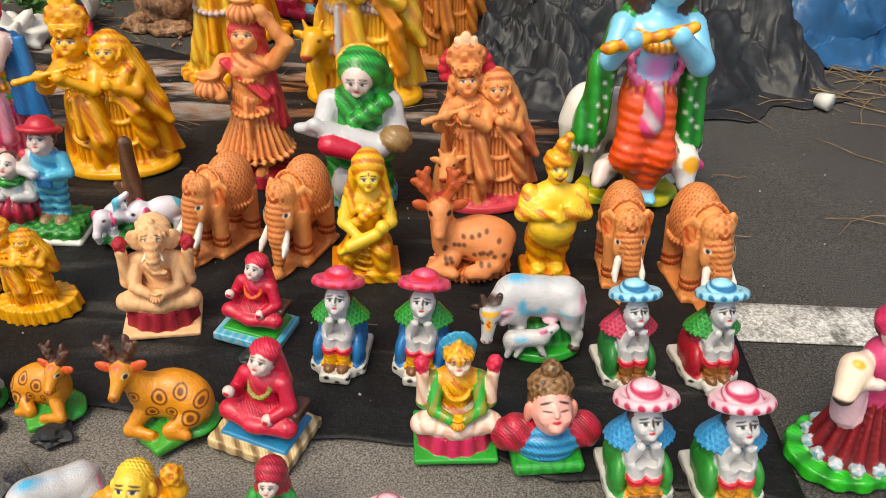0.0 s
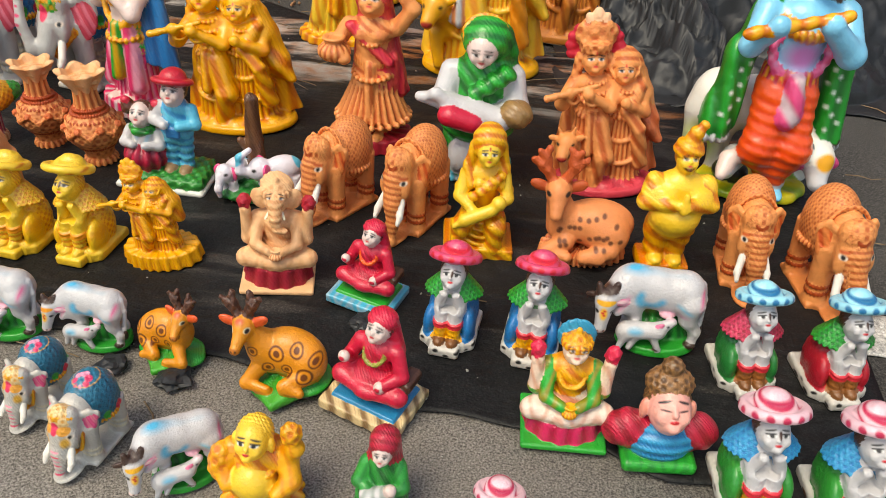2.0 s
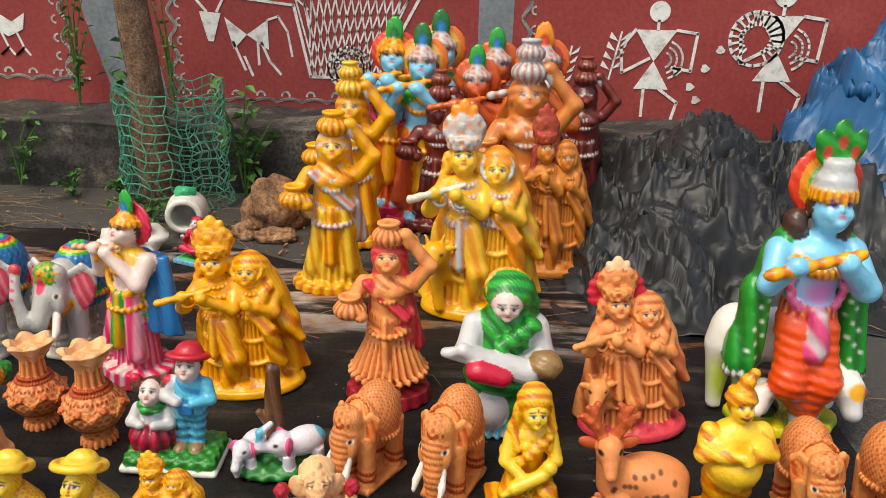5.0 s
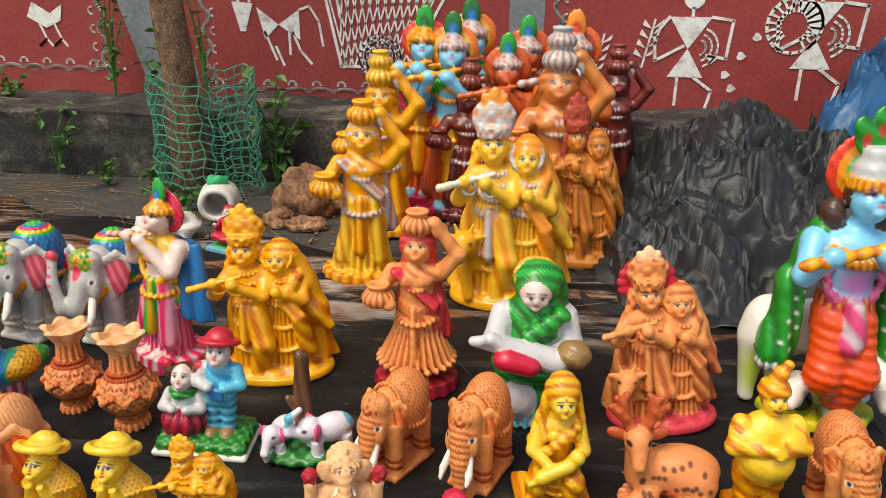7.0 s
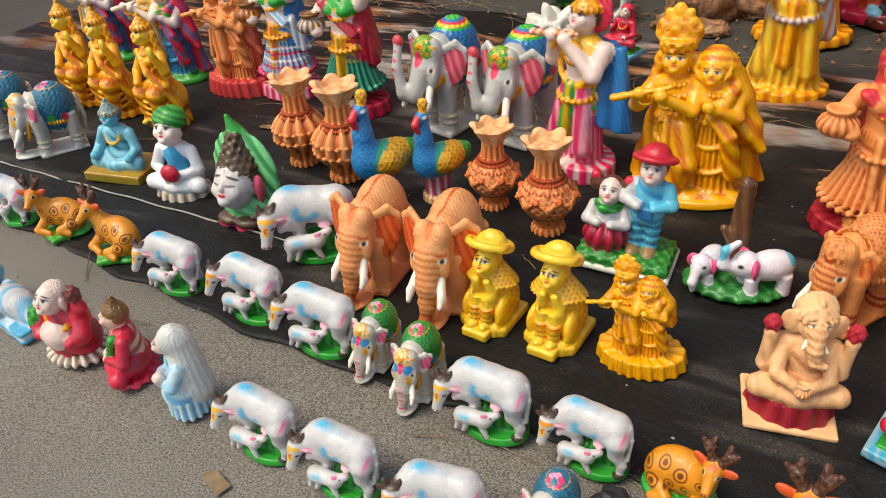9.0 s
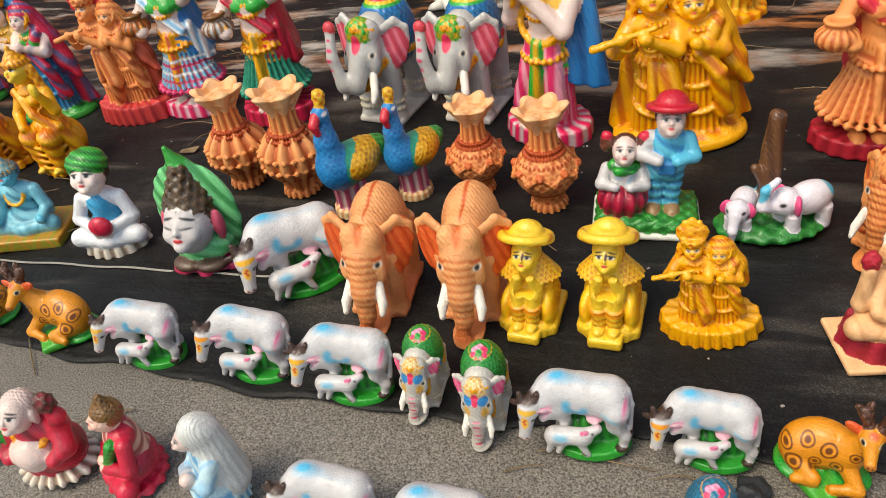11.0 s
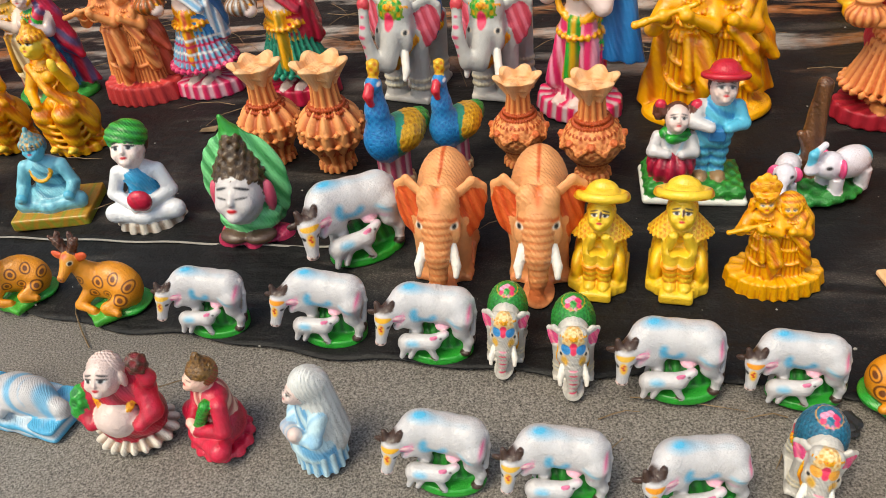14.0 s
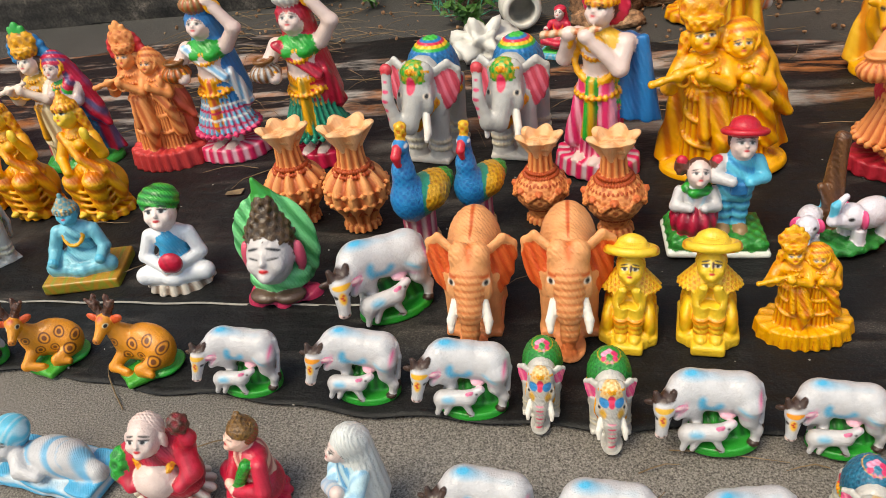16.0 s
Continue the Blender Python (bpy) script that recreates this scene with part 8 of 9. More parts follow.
M_LOTUS_LADY = sitter(dict(base=(220, 40, 96), base_wash=(180, 10, 60), foot=GRN, petals=12, skin=(246, 214, 190), robe=GOLD, wash=GOLD_WASH, legs=(240, 216, 200), sleeve=GRN, sleeve2=GRN, arms="up", bloom=(214, 30, 70), crown=GOLD, tall=0.5, halo=((40, 150, 190),), halo_r=1.3, base_h=0.2, necklace=GOLD))
M_BLUE_SITTER = sitter(dict(square=True, base=(180, 130, 40), base_wash=GRN, skin=LBLUE, robe=(120, 196, 214), wash=(50, 130, 160), hair=(90, 120, 130), arms="knee", crown=(90, 150, 160), crown_wash=GOLD, tall=0.9, base_h=0.12, necklace=GOLD))
M_TURBAN = sitter(dict(base=(220, 210, 196), base_wash=(100, 66, 36), base_h=0.09, skin=(244, 222, 214), robe=(226, 228, 232), chest=(40, 160, 210), wash=None, legs=(226, 228, 232), arms="lap", scarf=(40, 160, 50), scarf_wash=DGRN, head=0.15, extra=lambda S, z, hz: S.ell((0.02, -0.2, z + 0.24), (0.10, 0.06, 0.095), (206, 26, 62), k=0.02, wash=DRED)))
M_RED_MONK = sitter(dict(base=(206, 26, 62), base_h=0.05, robe=(206, 26, 62), wash=(160, 14, 40), skin=(242, 196, 178), hair=(130, 92, 40), bun=True, arms="lap", sleeve=(206, 26, 62), chest=(236, 186, 166), legs=(206, 26, 62), eye=False))
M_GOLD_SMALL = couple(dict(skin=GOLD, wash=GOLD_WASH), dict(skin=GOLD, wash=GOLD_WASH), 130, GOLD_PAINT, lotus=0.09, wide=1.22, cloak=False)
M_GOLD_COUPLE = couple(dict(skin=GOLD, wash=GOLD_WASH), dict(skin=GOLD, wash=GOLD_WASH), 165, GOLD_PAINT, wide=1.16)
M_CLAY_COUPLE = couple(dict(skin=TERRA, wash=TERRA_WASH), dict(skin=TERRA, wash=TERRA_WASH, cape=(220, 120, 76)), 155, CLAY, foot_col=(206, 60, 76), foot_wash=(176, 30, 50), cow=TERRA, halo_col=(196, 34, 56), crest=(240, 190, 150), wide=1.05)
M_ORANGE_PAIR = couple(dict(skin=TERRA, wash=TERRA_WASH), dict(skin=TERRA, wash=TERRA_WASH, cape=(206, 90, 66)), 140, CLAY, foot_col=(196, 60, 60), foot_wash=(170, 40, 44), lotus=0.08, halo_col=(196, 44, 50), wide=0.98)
M_FLUTE_PAIR = couple(dict(skin=(244, 190, 50), wash=(226, 130, 16), crown=SILVER, flute=(226, 214, 190)), dict(skin=(244, 190, 50), wash=(226, 130, 16), veil=(240, 150, 40)), 150, GOLD_PAINT, cow=GOLD, trim=SILVER, crest=(236, 140, 30), wide=1.0)
M_BROWN_PAIR = couple(dict(skin=(206, 126, 46), wash=(160, 80, 26), hair=(160, 50, 44), crown=(170, 60, 46)), dict(skin=(206, 126, 46), wash=(160, 80, 26), hair=(160, 50, 44)), 120, CLAY, foot_col=(206, 126, 46), foot_wash=(160, 80, 26), wide=0.8)
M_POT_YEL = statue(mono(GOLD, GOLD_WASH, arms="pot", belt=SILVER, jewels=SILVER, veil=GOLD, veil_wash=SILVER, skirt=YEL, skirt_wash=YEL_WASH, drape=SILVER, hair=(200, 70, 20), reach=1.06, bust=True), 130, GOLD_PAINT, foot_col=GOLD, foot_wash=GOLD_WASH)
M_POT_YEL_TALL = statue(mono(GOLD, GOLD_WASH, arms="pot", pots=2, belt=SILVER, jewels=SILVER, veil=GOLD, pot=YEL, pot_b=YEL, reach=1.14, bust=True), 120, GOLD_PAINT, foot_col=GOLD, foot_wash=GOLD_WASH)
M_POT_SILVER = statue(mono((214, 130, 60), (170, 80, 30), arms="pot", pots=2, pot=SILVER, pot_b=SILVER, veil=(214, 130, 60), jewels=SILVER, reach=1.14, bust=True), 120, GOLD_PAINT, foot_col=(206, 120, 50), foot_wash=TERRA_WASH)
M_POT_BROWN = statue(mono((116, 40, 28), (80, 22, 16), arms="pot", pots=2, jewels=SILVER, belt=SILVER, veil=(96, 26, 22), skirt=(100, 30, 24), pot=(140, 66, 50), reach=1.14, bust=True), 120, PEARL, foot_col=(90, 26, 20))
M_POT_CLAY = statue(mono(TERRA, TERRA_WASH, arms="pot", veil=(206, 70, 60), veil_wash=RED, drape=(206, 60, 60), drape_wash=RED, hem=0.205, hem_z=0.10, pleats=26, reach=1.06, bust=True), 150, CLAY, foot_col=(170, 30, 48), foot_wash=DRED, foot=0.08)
M_POT_BLUE = statue(dict(arms="pot", top=GRN, skirt=(110, 190, 220), skirt_wash=(226, 60, 120), bands=((0.16, 0.24, (206, 40, 90)), (0.21, 0.24, (236, 236, 236)), (0.26, 0.24, (206, 40, 90)), (0.30, 0.24, (236, 236, 236))), sash=GOLD, sash_wash=(206, 40, 50), veil=(30, 120, 186), drape=(236, 236, 236), drape_wash=(60, 160, 210), pot=(140, 110, 60), bust=True, hem=0.195, hem_z=0.10, hem_col=(226, 60, 110), pleats=26, reach=1.06), 150, PEARL, foot_col=(220, 40, 96), foot_wash=(240, 200, 210), foot=0.09)
M_POT_GREEN = statue(dict(arms="pot", top=GRN, skirt=(16, 140, 110), skirt_wash=(8, 80, 60), sash=GOLD, sash_wash=(120, 110, 10), veil=(186, 20, 50), drape=(200, 30, 60), drape_wash=DRED, pot=(226, 222, 216), pot_wash=SILVER, bust=True, hem=0.195, hem_z=0.10, pleats=26, reach=1.06), 150, PEARL, foot_col=(200, 24, 70), foot_wash=DRED, foot=0.09)
M_FLUTE_BLUE = statue(dict(arms="flute", top=(226, 176, 60), sash=GRN, sash_wash=GOLD, skirt=(214, 40, 100), skirt_wash=(240, 170, 190), cape=(16, 112, 178), cape_wash=(10, 80, 140), cape_x=0.09, cape_z=0.24, cape_r=0.22, crown=GOLD, feather=GRN, halo=((206, 30, 70), ), garland=GOLD, flute=(206, 180, 150), hem=0.14), 135, PEARL, foot_col=(214, 30, 90), foot_wash=WHT, foot=0.09)
M_DANCE_PAIR = couple(dict(skin=(236, 214, 196), robe=(226, 206, 160), wash=(120, 80, 34), top=(226, 180, 70), cape=(176, 24, 54), crown=GOLD, hair=HAIR), dict(skin=SKIN, robe=(40, 130, 180), wash=(20, 90, 140), top=GRN, veil=(200, 24, 66), cape=(196, 24, 60), hair=HAIR), 140, PEARL, foot_col=(40, 150, 50), foot_wash=DGRN, halo_col=(24, 120, 180), crest=(30, 160, 60), wide=1.0, trim=GOLD)
M_FLUTE_SKY = statue(dict(arms="flute", skin=SKYSKIN, top=SKYSKIN, sash=GOLD, skirt=(226, 100, 30), skirt_wash=(196, 60, 20), cape=(206, 206, 50), cape_wash=GRN, crown=GOLD, feather=GRN, feather_eye=(10, 100, 40), halo=((226, 60, 40), (240, 150, 30), (120, 190, 60)), garland=(206, 30, 60), hem=0.15), 120, PEARL, foot_col=(200, 24, 70), foot=0.09)
M_FLUTE_SKY_B = statue(dict(arms="flute", skin=SKYSKIN, top=GRN, sash=GOLD, skirt=(206, 80, 30), cape=(190, 40, 30), crown=SILVER, feather=(20, 110, 40), halo=((240, 120, 40), (240, 180, 60)), hem=0.15), 100, PEARL, foot_col=(200, 24, 70))
M_FLUTE_ORANGE = statue(mono((214, 110, 36), (176, 60, 20), crown=SILVER, feather=(240, 140, 30), feather_eye=(206, 60, 20), halo=((226, 100, 30), (176, 50, 20)), flute=SILVER), 110, GOLD_PAINT, foot_col=(206, 110, 40))
M_FLUTE_ORANGE_B = statue(mono((196, 90, 40), (150, 50, 24), crown=SILVER, feather=GRN, halo=((206, 90, 36),), cape=(176, 40, 30)), 100, GOLD_PAINT, foot_col=(160, 60, 30))
M_GOLD_SEATED = golden_lady_mesh()
M_SMALL_SAINT = M_SAINT_BLUE

place(M_COW_PALE, "cow_figurine", "glossy white plaster cow with blue shading and nursing calf", "cow figurine", -1.825, 0.943, 0.133, 4, 4.0, "white cows in rows")
place(M_COW_RED, "cow_figurine", "glossy white plaster cow with blue shading and nursing calf", "cow figurine", -1.584, 0.940, 0.139, 0, 4.0, "white cows in rows")
place(M_COW, "cow_figurine", "glossy white plaster cow with blue shading and nursing calf", "cow figurine", -1.378, 0.915, 0.139, 4, 3.5, "white cows in rows")
place(M_COW_PALE, "cow_figurine", "glossy white plaster cow with blue shading and nursing calf", "cow figurine", -0.965, 0.863, 0.135, 0, -2.2, "white cows in rows")
place(M_COW_RED, "cow_figurine", "glossy white plaster cow with blue shading and nursing calf", "cow figurine", -0.780, 0.865, 0.120, -4, -2.8, "white cows in rows")
place(M_COW, "cow_figurine", "glossy white plaster cow with blue shading and nursing calf", "cow figurine", -1.306, 0.655, 0.125, 0, 4.0, "white cows in rows")
place(M_COW_PALE, "cow_figurine", "glossy white plaster cow with blue shading and nursing calf", "cow figurine", -1.129, 0.648, 0.123, 2, 1.3, "white cows in rows")
place(M_COW_RED, "cow_figurine", "glossy white plaster cow with blue shading and nursing calf", "cow figurine", -0.944, 0.649, 0.123, 14, 0.4, "white cows in rows")
place(M_COW, "cow_figurine", "white plaster cow licking its calf, seen from the front", "cow figurine", -0.505, 0.604, 0.120, 38, 4.0, "white cows in rows")
place(M_COW, "cow_figurine", "glossy white plaster cow with blue shading and nursing calf", "cow figurine", -2.500, 0.985, 0.130, 0, 0.0, "white cows in rows")
place(M_COW, "cow_figurine", "larger pearl-white plaster cow with a red mark and calf", "cow figurine", -1.596, 1.179, 0.181, 34, 0.6)
place(M_COW, "cow_figurine", "pearl-white plaster cow bending over its calf on grass", "cow figurine", 0.236, 1.073, 0.166, 0, -4.0)
place(M_DEER, "deer_figurine", "ochre painted deer with brown rings on a green base", "deer figurine", -2.306, 0.990, 0.181, 30, 4.0, "ringed deer")
place(M_DEER, "deer_figurine", "ochre painted deer with brown rings on a green base", "deer figurine", -2.067, 0.981, 0.192, 0, 1.5, "ringed deer")
place(M_DEER_TWIN, "deer_figurine", "ochre painted deer with brown rings on a green base", "deer figurine", -0.622, 0.852, 0.169, -14, 4.0, "ringed deer")
place(M_DEER, "deer_figurine", "ochre painted deer with brown rings on a green base", "deer figurine", -0.408, 0.828, 0.206, 2, -4.0, "ringed deer")
place(M_EL_SMALL, "elephant_figurine", "small white plaster elephant with a painted green saddle cloth", "elephant figurine", -1.239, 0.916, 0.134, 2, 3.7, "small painted elephants")
place(M_EL_SMALL, "elephant_figurine", "small white plaster elephant with a painted green saddle cloth", "elephant figurine", -1.121, 0.884, 0.141, 4, 1.0, "small painted elephants")
place(M_EL_BLUE, "elephant_figurine", "white plaster elephant with a blue and gold saddle cloth", "elephant figurine", -0.661, 0.629, 0.145, -8, 4.0, "blue-robed elephants")
place(M_EL_BLUE, "elephant_figurine", "white plaster elephant with a blue and gold saddle cloth", "elephant figurine", -0.785, 0.695, 0.130, -8, 4.0, "blue-robed elephants")
place(M_EL_BLUE, "elephant_figurine", "white plaster elephant in a painted saddle cloth", "elephant figurine", -2.784, 1.324, 0.228, -30, 4.0, "blue-robed elephants")
place(M_EL_BLUE, "elephant_figurine", "white plaster elephant in a painted saddle cloth", "elephant figurine", -3.070, 1.356, 0.217, -30, 4.0, "blue-robed elephants")
place(M_EL_PLAIN, "elephant_figurine", "peach clay elephant with white tusks and orange ears", "elephant figurine", -1.392, 1.146, 0.245, 4, 3.9, "clay elephants with tusks")
place(M_EL_PLAIN, "elephant_figurine", "peach clay elephant with white tusks and orange ears", "elephant figurine", -1.203, 1.151, 0.246, 4, 1.8, "clay elephants with tusks")
place(M_EL_ROBE, "elephant_figurine", "terracotta elephant with a carved saddle cloth", "elephant figurine", -0.466, 1.392, 0.227, -30, 0.6, "carved terracotta elephants")
place(M_EL_ROBE, "elephant_figurine", "terracotta elephant with a carved saddle cloth", "elephant figurine", -0.279, 1.371, 0.235, -22, -0.5, "carved terracotta elephants")
place(M_EL_ROBE, "elephant_figurine", "terracotta elephant with a carved saddle cloth", "elephant figurine", 0.456, 1.322, 0.226, -2, -4.0, "carved terracotta elephants")
place(M_EL_ROBE, "elephant_figurine", "terracotta elephant with a carved saddle cloth", "elephant figurine", 0.618, 1.289, 0.243, 8, -4.0, "carved terracotta elephants")
place(M_EL_TALL, "elephant_figurine", "tall silver-white elephant with rainbow cloth and pink ears", "elephant figurine", -1.637, 1.906, 0.338, -10, 3.0, "tall painted elephants")
place(M_EL_TALL, "elephant_figurine", "tall silver-white elephant with rainbow cloth and pink ears", "elephant figurine", -1.385, 1.904, 0.330, -10, 0.5, "tall painted elephants")
place(M_HAT_YEL, "hat_doll", "yellow seated doll in a broad hat, chin on hands", "doll", -1.088, 1.120, 0.217, -4, 1.6, "yellow hat dolls")
place(M_HAT_YEL, "hat_doll", "yellow seated doll in a broad hat, chin on hands", "doll", -0.944, 1.124, 0.223, -4, -0.2, "yellow hat dolls")
place(M_HAT_PINK, "hat_doll", "white seated doll with pink hat and green cape", "doll", -0.137, 1.009, 0.212, -4, 0.3, "painted hat dolls")
place(M_HAT_PINK, "hat_doll", "white seated doll with pink hat and green cape", "doll", 0.018, 1.009, 0.214, -4, 0.5, "painted hat dolls")
place(M_HAT_BLUE_A, "hat_doll", "white seated doll with blue hat and pink cape", "doll", 0.409, 1.007, 0.211, 8, -2.2, "painted hat dolls")
place(M_HAT_BLUE_B, "hat_doll", "white seated doll with blue hat and green cape", "doll", 0.567, 1.016, 0.212, 10, -1.6, "painted hat dolls")
place(M_HAT_ROSE, "hat_doll", "white seated doll with rose striped hat and blue cape", "doll", 0.378, 0.736, 0.217, 5, -4.0, "painted hat dolls")
place(M_HAT_ROSE, "hat_doll", "white seated doll with rose striped hat and blue cape", "doll", 0.522, 0.737, 0.217, 5, -4.0, "painted hat dolls")
place(M_VASE_RIB, "vase", "ribbed terracotta vase with a wavy mouth", "vase", -1.923, 1.555, 0.273, 0, 0.8, "terracotta vases")
place(M_VASE_RIB, "vase", "ribbed terracotta vase with a wavy mouth", "vase", -1.749, 1.523, 0.285, 0, 2.1, "terracotta vases")
place(M_VASE_ROUND, "vase", "round terracotta vase with flower garland and wavy mouth", "vase", -1.289, 1.536, 0.230, 0, 1.5, "terracotta vases")
place(M_VASE_ROUND, "vase", "round terracotta vase with flower garland and wavy mouth", "vase", -1.115, 1.482, 0.247, 0, -0.4, "terracotta vases")
place(M_PEACOCK, "peacock_figurine", "blue peacock with golden back and green tail", "peacock figurine", -1.573, 1.442, 0.330, 0, 2.3, "peacocks")
place(M_PEACOCK, "peacock_figurine", "blue peacock with golden back and green tail", "peacock figurine", -1.441, 1.515, 0.292, 0, 0.7, "peacocks")
place(M_MOTHER, "mother_statue", "woman in a green veil cradling a child in white", "statue", -0.176, 1.653, 0.415, 4, 2.2)
place(M_GOLD_MOTHER, "mother_figurine", "golden kneeling woman with a child in her lap", "figurine", -0.122, 1.317, 0.302, 8, 2.0)
place(M_YOGI, "yogi_figurine", "golden round-bellied man with joined hands", "figurine", 0.282, 1.316, 0.357, 6, 0.3)
place(M_STAG, "stag_figurine", "terracotta stag with dark spots lying down", "deer figurine", 0.112, 1.334, 0.270, 0, -4.0)
place(M_BUST, "bust_figurine", "serene bust in blue and crimson drapery", "bust", 0.236, 0.782, 0.197, 6, -1.0)
place(M_LEAF, "leaf_head_figurine", "white curly-haired head before a green leaf", "figurine", -1.854, 1.225, 0.297, 6, 3.1)
place(M_KIDS, "children_figurine", "boy with red hat and seated girl on grass", "figurine", -0.905, 1.429, 0.295, 4, 4.0)
place(M_STUMP, "elephant_pair_figurine", "two little white elephants beside a brown stump", "elephant figurine", -0.672, 1.412, 0.253, 4, -1.1)
place(M_MARY, "veiled_figurine", "kneeling veiled woman in pale blue robe", "figurine", -1.501, 0.667, 0.196, -48, 3.0)
place(M_GREEN_LADY, "veiled_figurine", "kneeling woman in green with a red veil", "figurine", -0.183, 0.607, 0.170, 0, 2.2)
place(M_RECLINE, "reclining_figurine", "reclining child on light blue cloth", "figurine", -2.091, 0.699, 0.120, -6, 3.0)
place(M_HAT_ROSE, "hat_doll", "white seated doll with rose striped hat and blue cape", "doll", -0.010, 0.560, 0.156, 0, 0.0, "painted hat dolls")
place(M_MONK_RED, "laughing_monk_figurine", "laughing bald monk in a crimson robe with sack", "figurine", -1.837, 0.673, 0.198, 8, 4.0)
place(M_MONK_GOLD, "laughing_monk_figurine", "golden laughing monk with a sack over his shoulder", "figurine", -0.364, 0.590, 0.182, 0, 4.0)
place(M_RED_MONK, "seated_monk_figurine", "meditating monk in crimson with a curled topknot", "figurine", -1.688, 0.688, 0.190, -42, 3.0)
place(M_SAINT_BLUE, "seated_saint_figurine", "crimson-robed seated saint on a light blue base", "figurine", -0.318, 1.083, 0.184, -14, 4.0, "seated saints")
place(M_SAINT_CARVED, "seated_saint_figurine", "crimson-robed seated saint on a carved brown base", "figurine", -0.241, 0.808, 0.205, -18, 3.6, "seated saints")
place(M_SMALL_SAINT, "seated_saint_figurine", "small crimson seated saint on a pale base", "figurine", -1.326, 2.653, 0.182, -15, 4.0, "seated saints")
place(M_GANESH, "lotus_figurine", "sand-coloured seated deity on a crimson lotus base", "figurine", -0.515, 1.109, 0.247, 14, 3.4)
place(M_LOTUS_LADY, "lotus_figurine", "golden seated lady with four arms on a pink lotus", "figurine", 0.083, 0.818, 0.226, 4, -0.3)
place(M_BLUE_SITTER, "meditating_figurine", "pale blue meditating figure on a mossy base", "figurine", -2.416, 1.300, 0.242, 16, 4.0)
place(M_TURBAN, "turban_boy_figurine", "seated boy in white with a green turban", "figurine", -2.143, 1.277, 0.258, 16, 4.0)
place(M_GOLD_SMALL, "couple_figurine", "small golden couple with a flute on a lotus base", "figurine", -0.776, 1.129, 0.237, 0, -3.4)
place(M_GOLD_COUPLE, "couple_statue", "golden flute player and veiled woman in flowing cloaks", "statue", -0.851, 1.785, 0.475, 4, -1.9)
place(M_CLAY_COUPLE, "couple_statue", "terracotta flute player and woman with a calf", "statue", 0.160, 1.668, 0.453, 4, -4.0)
place(M_ORANGE_PAIR, "couple_statue", "terracotta embracing couple on a crimson base", "statue", -2.518, 1.935, 0.460, 4, 1.2)
place(M_FLUTE_PAIR, "couple_statue", "golden couple with silver crown beside a calf", "statue", -0.234, 2.344, 0.70, 2, -0.1)
place(M_BROWN_PAIR, "couple_statue", "tall ochre clay pair with maroon hair", "statue", 0.044, 2.720, 0.637, 8, -1.7)
place(M_POT_YEL, "water_carrier_statue", "yellow woman carrying a pot on her head", "statue", -0.761, 2.486, 0.625, 6, 1.8, "water carriers")
place(M_POT_YEL_TALL, "water_carrier_statue", "yellow woman with two stacked pots", "statue", -0.771, 2.989, 0.735, 0, -0.2, "water carriers")
place(M_POT_SILVER, "water_carrier_statue", "ochre woman with two silver pots", "statue", -0.080, 2.860, 0.845, 0, 0.0, "water carriers")
place(M_POT_BROWN, "water_carrier_statue", "dark brown woman with stacked pots and silver jewels", "statue", -0.449, 3.223, 0.688, 0, 1.4, "water carriers")
place(M_POT_BROWN, "water_carrier_statue", "dark brown woman with stacked pots beside the tarpaulin", "statue", 0.221, 3.620, 0.720, 0, 0.0, "water carriers")
place(M_POT_CLAY, "water_carrier_statue", "terracotta woman with a pot and red scarf", "statue", -0.462, 1.747, 0.485, 0, 0.4, "water carriers")
place(M_POT_BLUE, "water_carrier_statue", "woman in blue checked skirt with a brown pot", "statue", -2.315, 1.976, 0.517, 0, 1.5, "water carriers")
place(M_POT_GREEN, "water_carrier_statue", "woman in green skirt and red veil with pots", "statue", -1.990, 1.923, 0.530, 2, 0.5, "water carriers")
place(M_FLUTE_BLUE, "flute_player_statue", "flute player with golden crown and blue cloak", "statue", -1.165, 1.799, 0.527, -26, 3.0, "flute players")
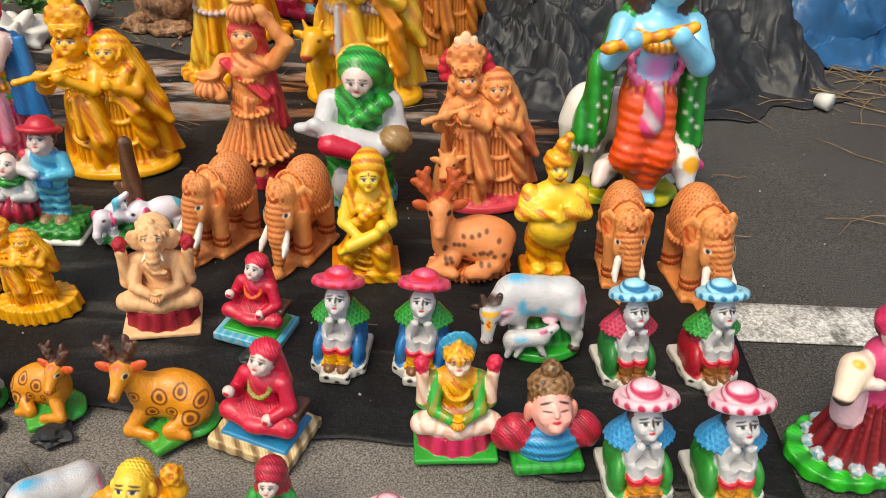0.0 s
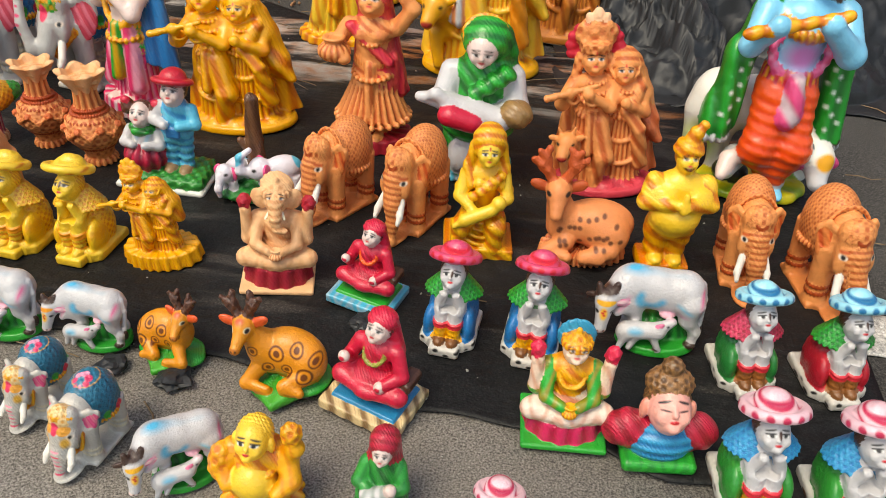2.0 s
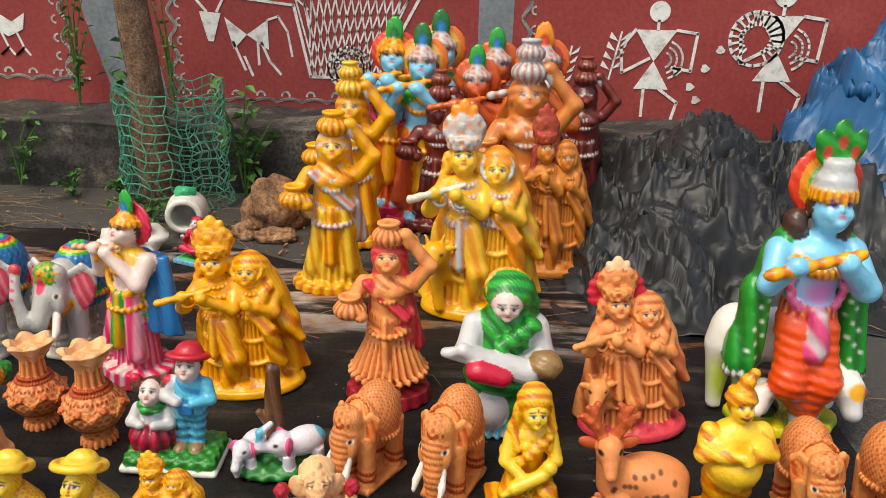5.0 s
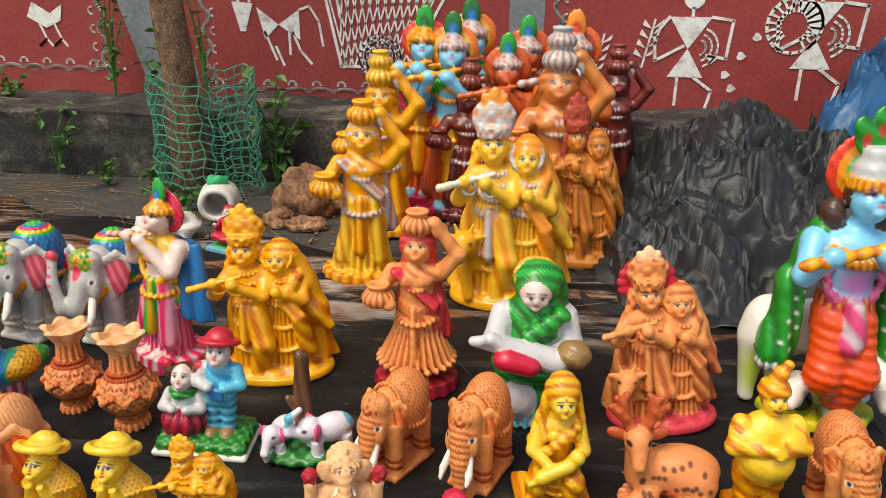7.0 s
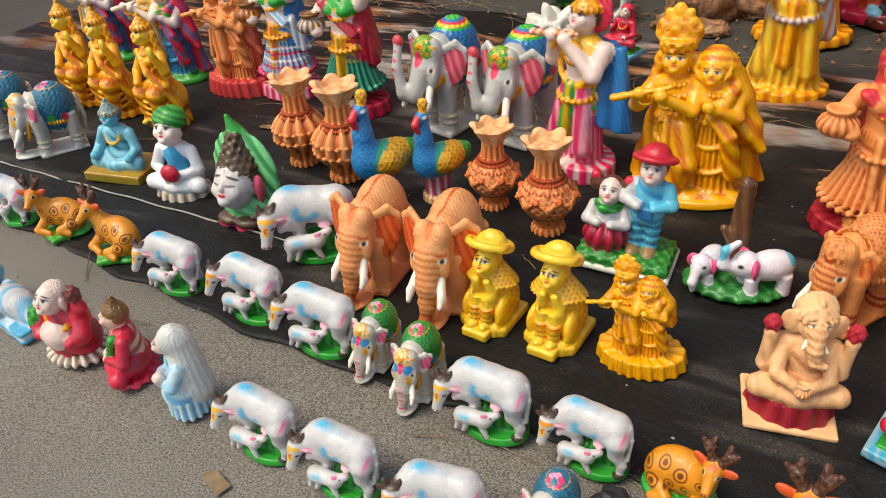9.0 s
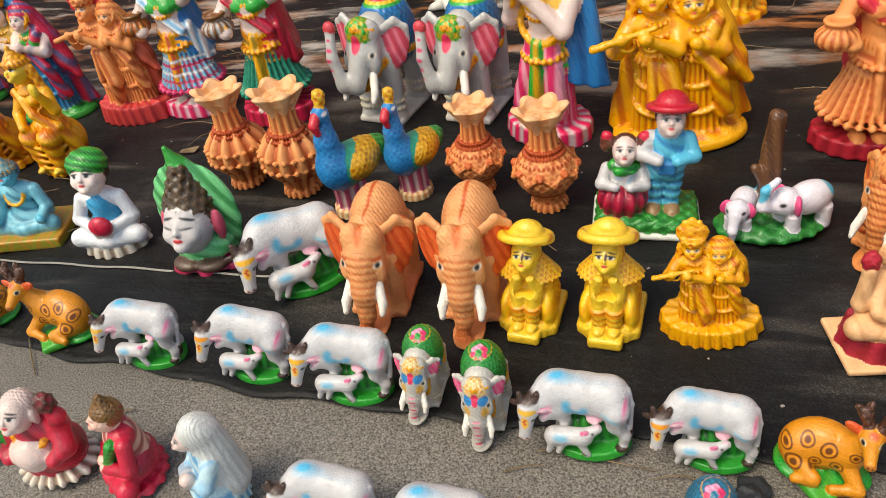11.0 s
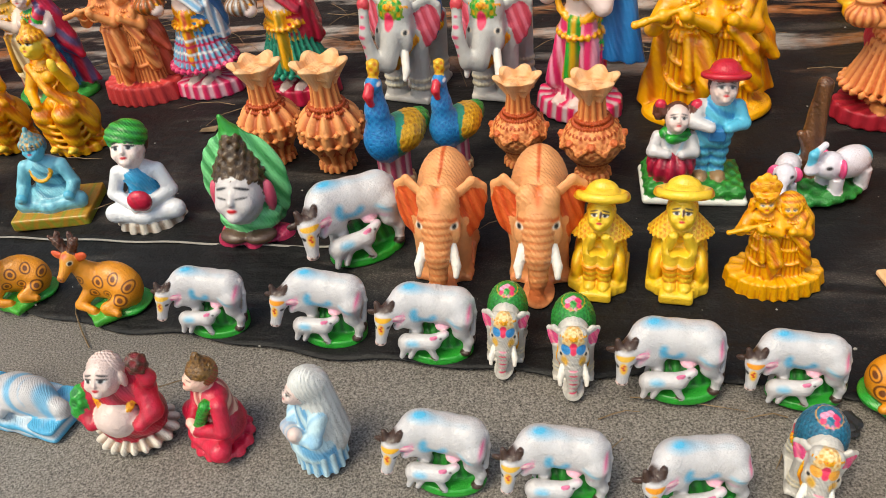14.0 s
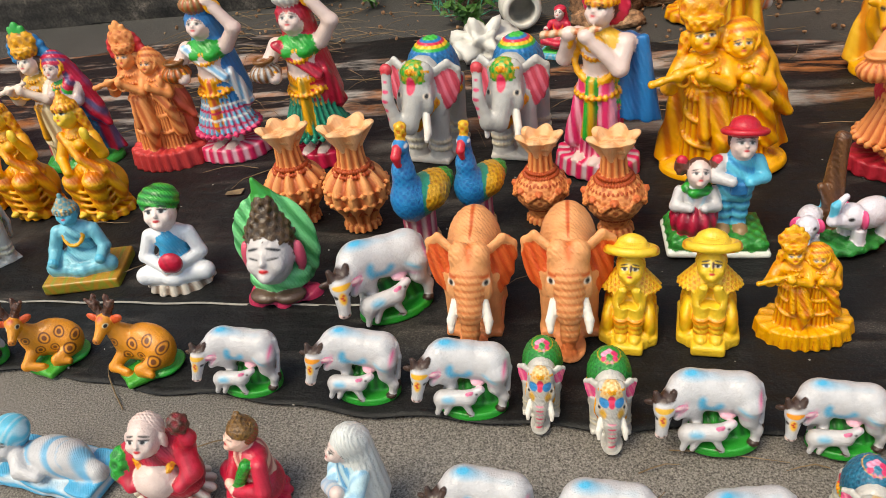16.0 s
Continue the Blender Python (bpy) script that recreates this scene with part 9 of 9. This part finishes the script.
place(M_FLUTE_SKY, "flute_player_statue", "blue-skinned flute player with a feathered halo", "statue", -0.670, 3.368, 0.890, 0, 1.7, "flute players")
place(M_FLUTE_SKY_B, "flute_player_statue", "blue-skinned flute player in green", "statue", -0.517, 3.300, 0.870, 0, 0.0, "flute players")
place(M_FLUTE_SKY_B, "flute_player_statue", "blue-skinned flute player with an orange halo", "statue", -0.450, 3.450, 0.920, 6, 0.0, "flute players")
place(M_FLUTE_ORANGE_B, "flute_player_statue", "russet flute player with a green feather", "statue", -0.281, 3.250, 0.790, 0, 0.0, "flute players")
place(M_FLUTE_ORANGE_B, "flute_player_statue", "russet flute player behind the others", "statue", -0.200, 3.450, 0.850, 0, 0.0, "flute players")
place(M_FLUTE_ORANGE, "flute_player_statue", "orange flute player with a flame-like halo", "statue", -0.010, 3.200, 0.890, 0, 0.0, "flute players")
place(lying_pot(), "lying_pot", "white clay pot lying on its side by the netting", "pot", -1.500, 3.020, 0.200, 12, 0.0)
place(M_COWHERD, "cowherd_statue", "tall blue-skinned flute player leaning on a white cow", "statue", 0.542, 1.720, 0.772, 4, 0.0)
place(M_COW_LADY, "dancer_statue", "dancer in dark red with a cow on green base", "statue", 0.751, 0.814, 0.328, 10, -4.0)
place(M_DANCE_PAIR, "couple_statue", "flute player and woman in red and green dress", "statue", -2.860, 1.950, 0.480, 4, 0.0, "dancing couples")
place(M_DANCE_PAIR, "couple_statue", "flute player and woman in red and green dress", "statue", -3.350, 2.050, 0.480, 4, 0.0, "dancing couples")
place(M_GOLD_SEATED, "golden_lady_figurine", "golden crowned lady with raised hand on a lotus base", "figurine", -2.560, 1.620, 0.378, -4, 0.0, "golden ladies")
place(M_GOLD_SEATED, "golden_lady_figurine", "golden crowned lady with raised hand on a lotus base", "figurine", -2.800, 1.630, 0.375, -4, 0.0, "golden ladies")
place(M_GOLD_SEATED, "golden_lady_figurine", "golden crowned lady with raised hand on a lotus base", "figurine", -3.020, 1.660, 0.375, -4, 0.0, "golden ladies")
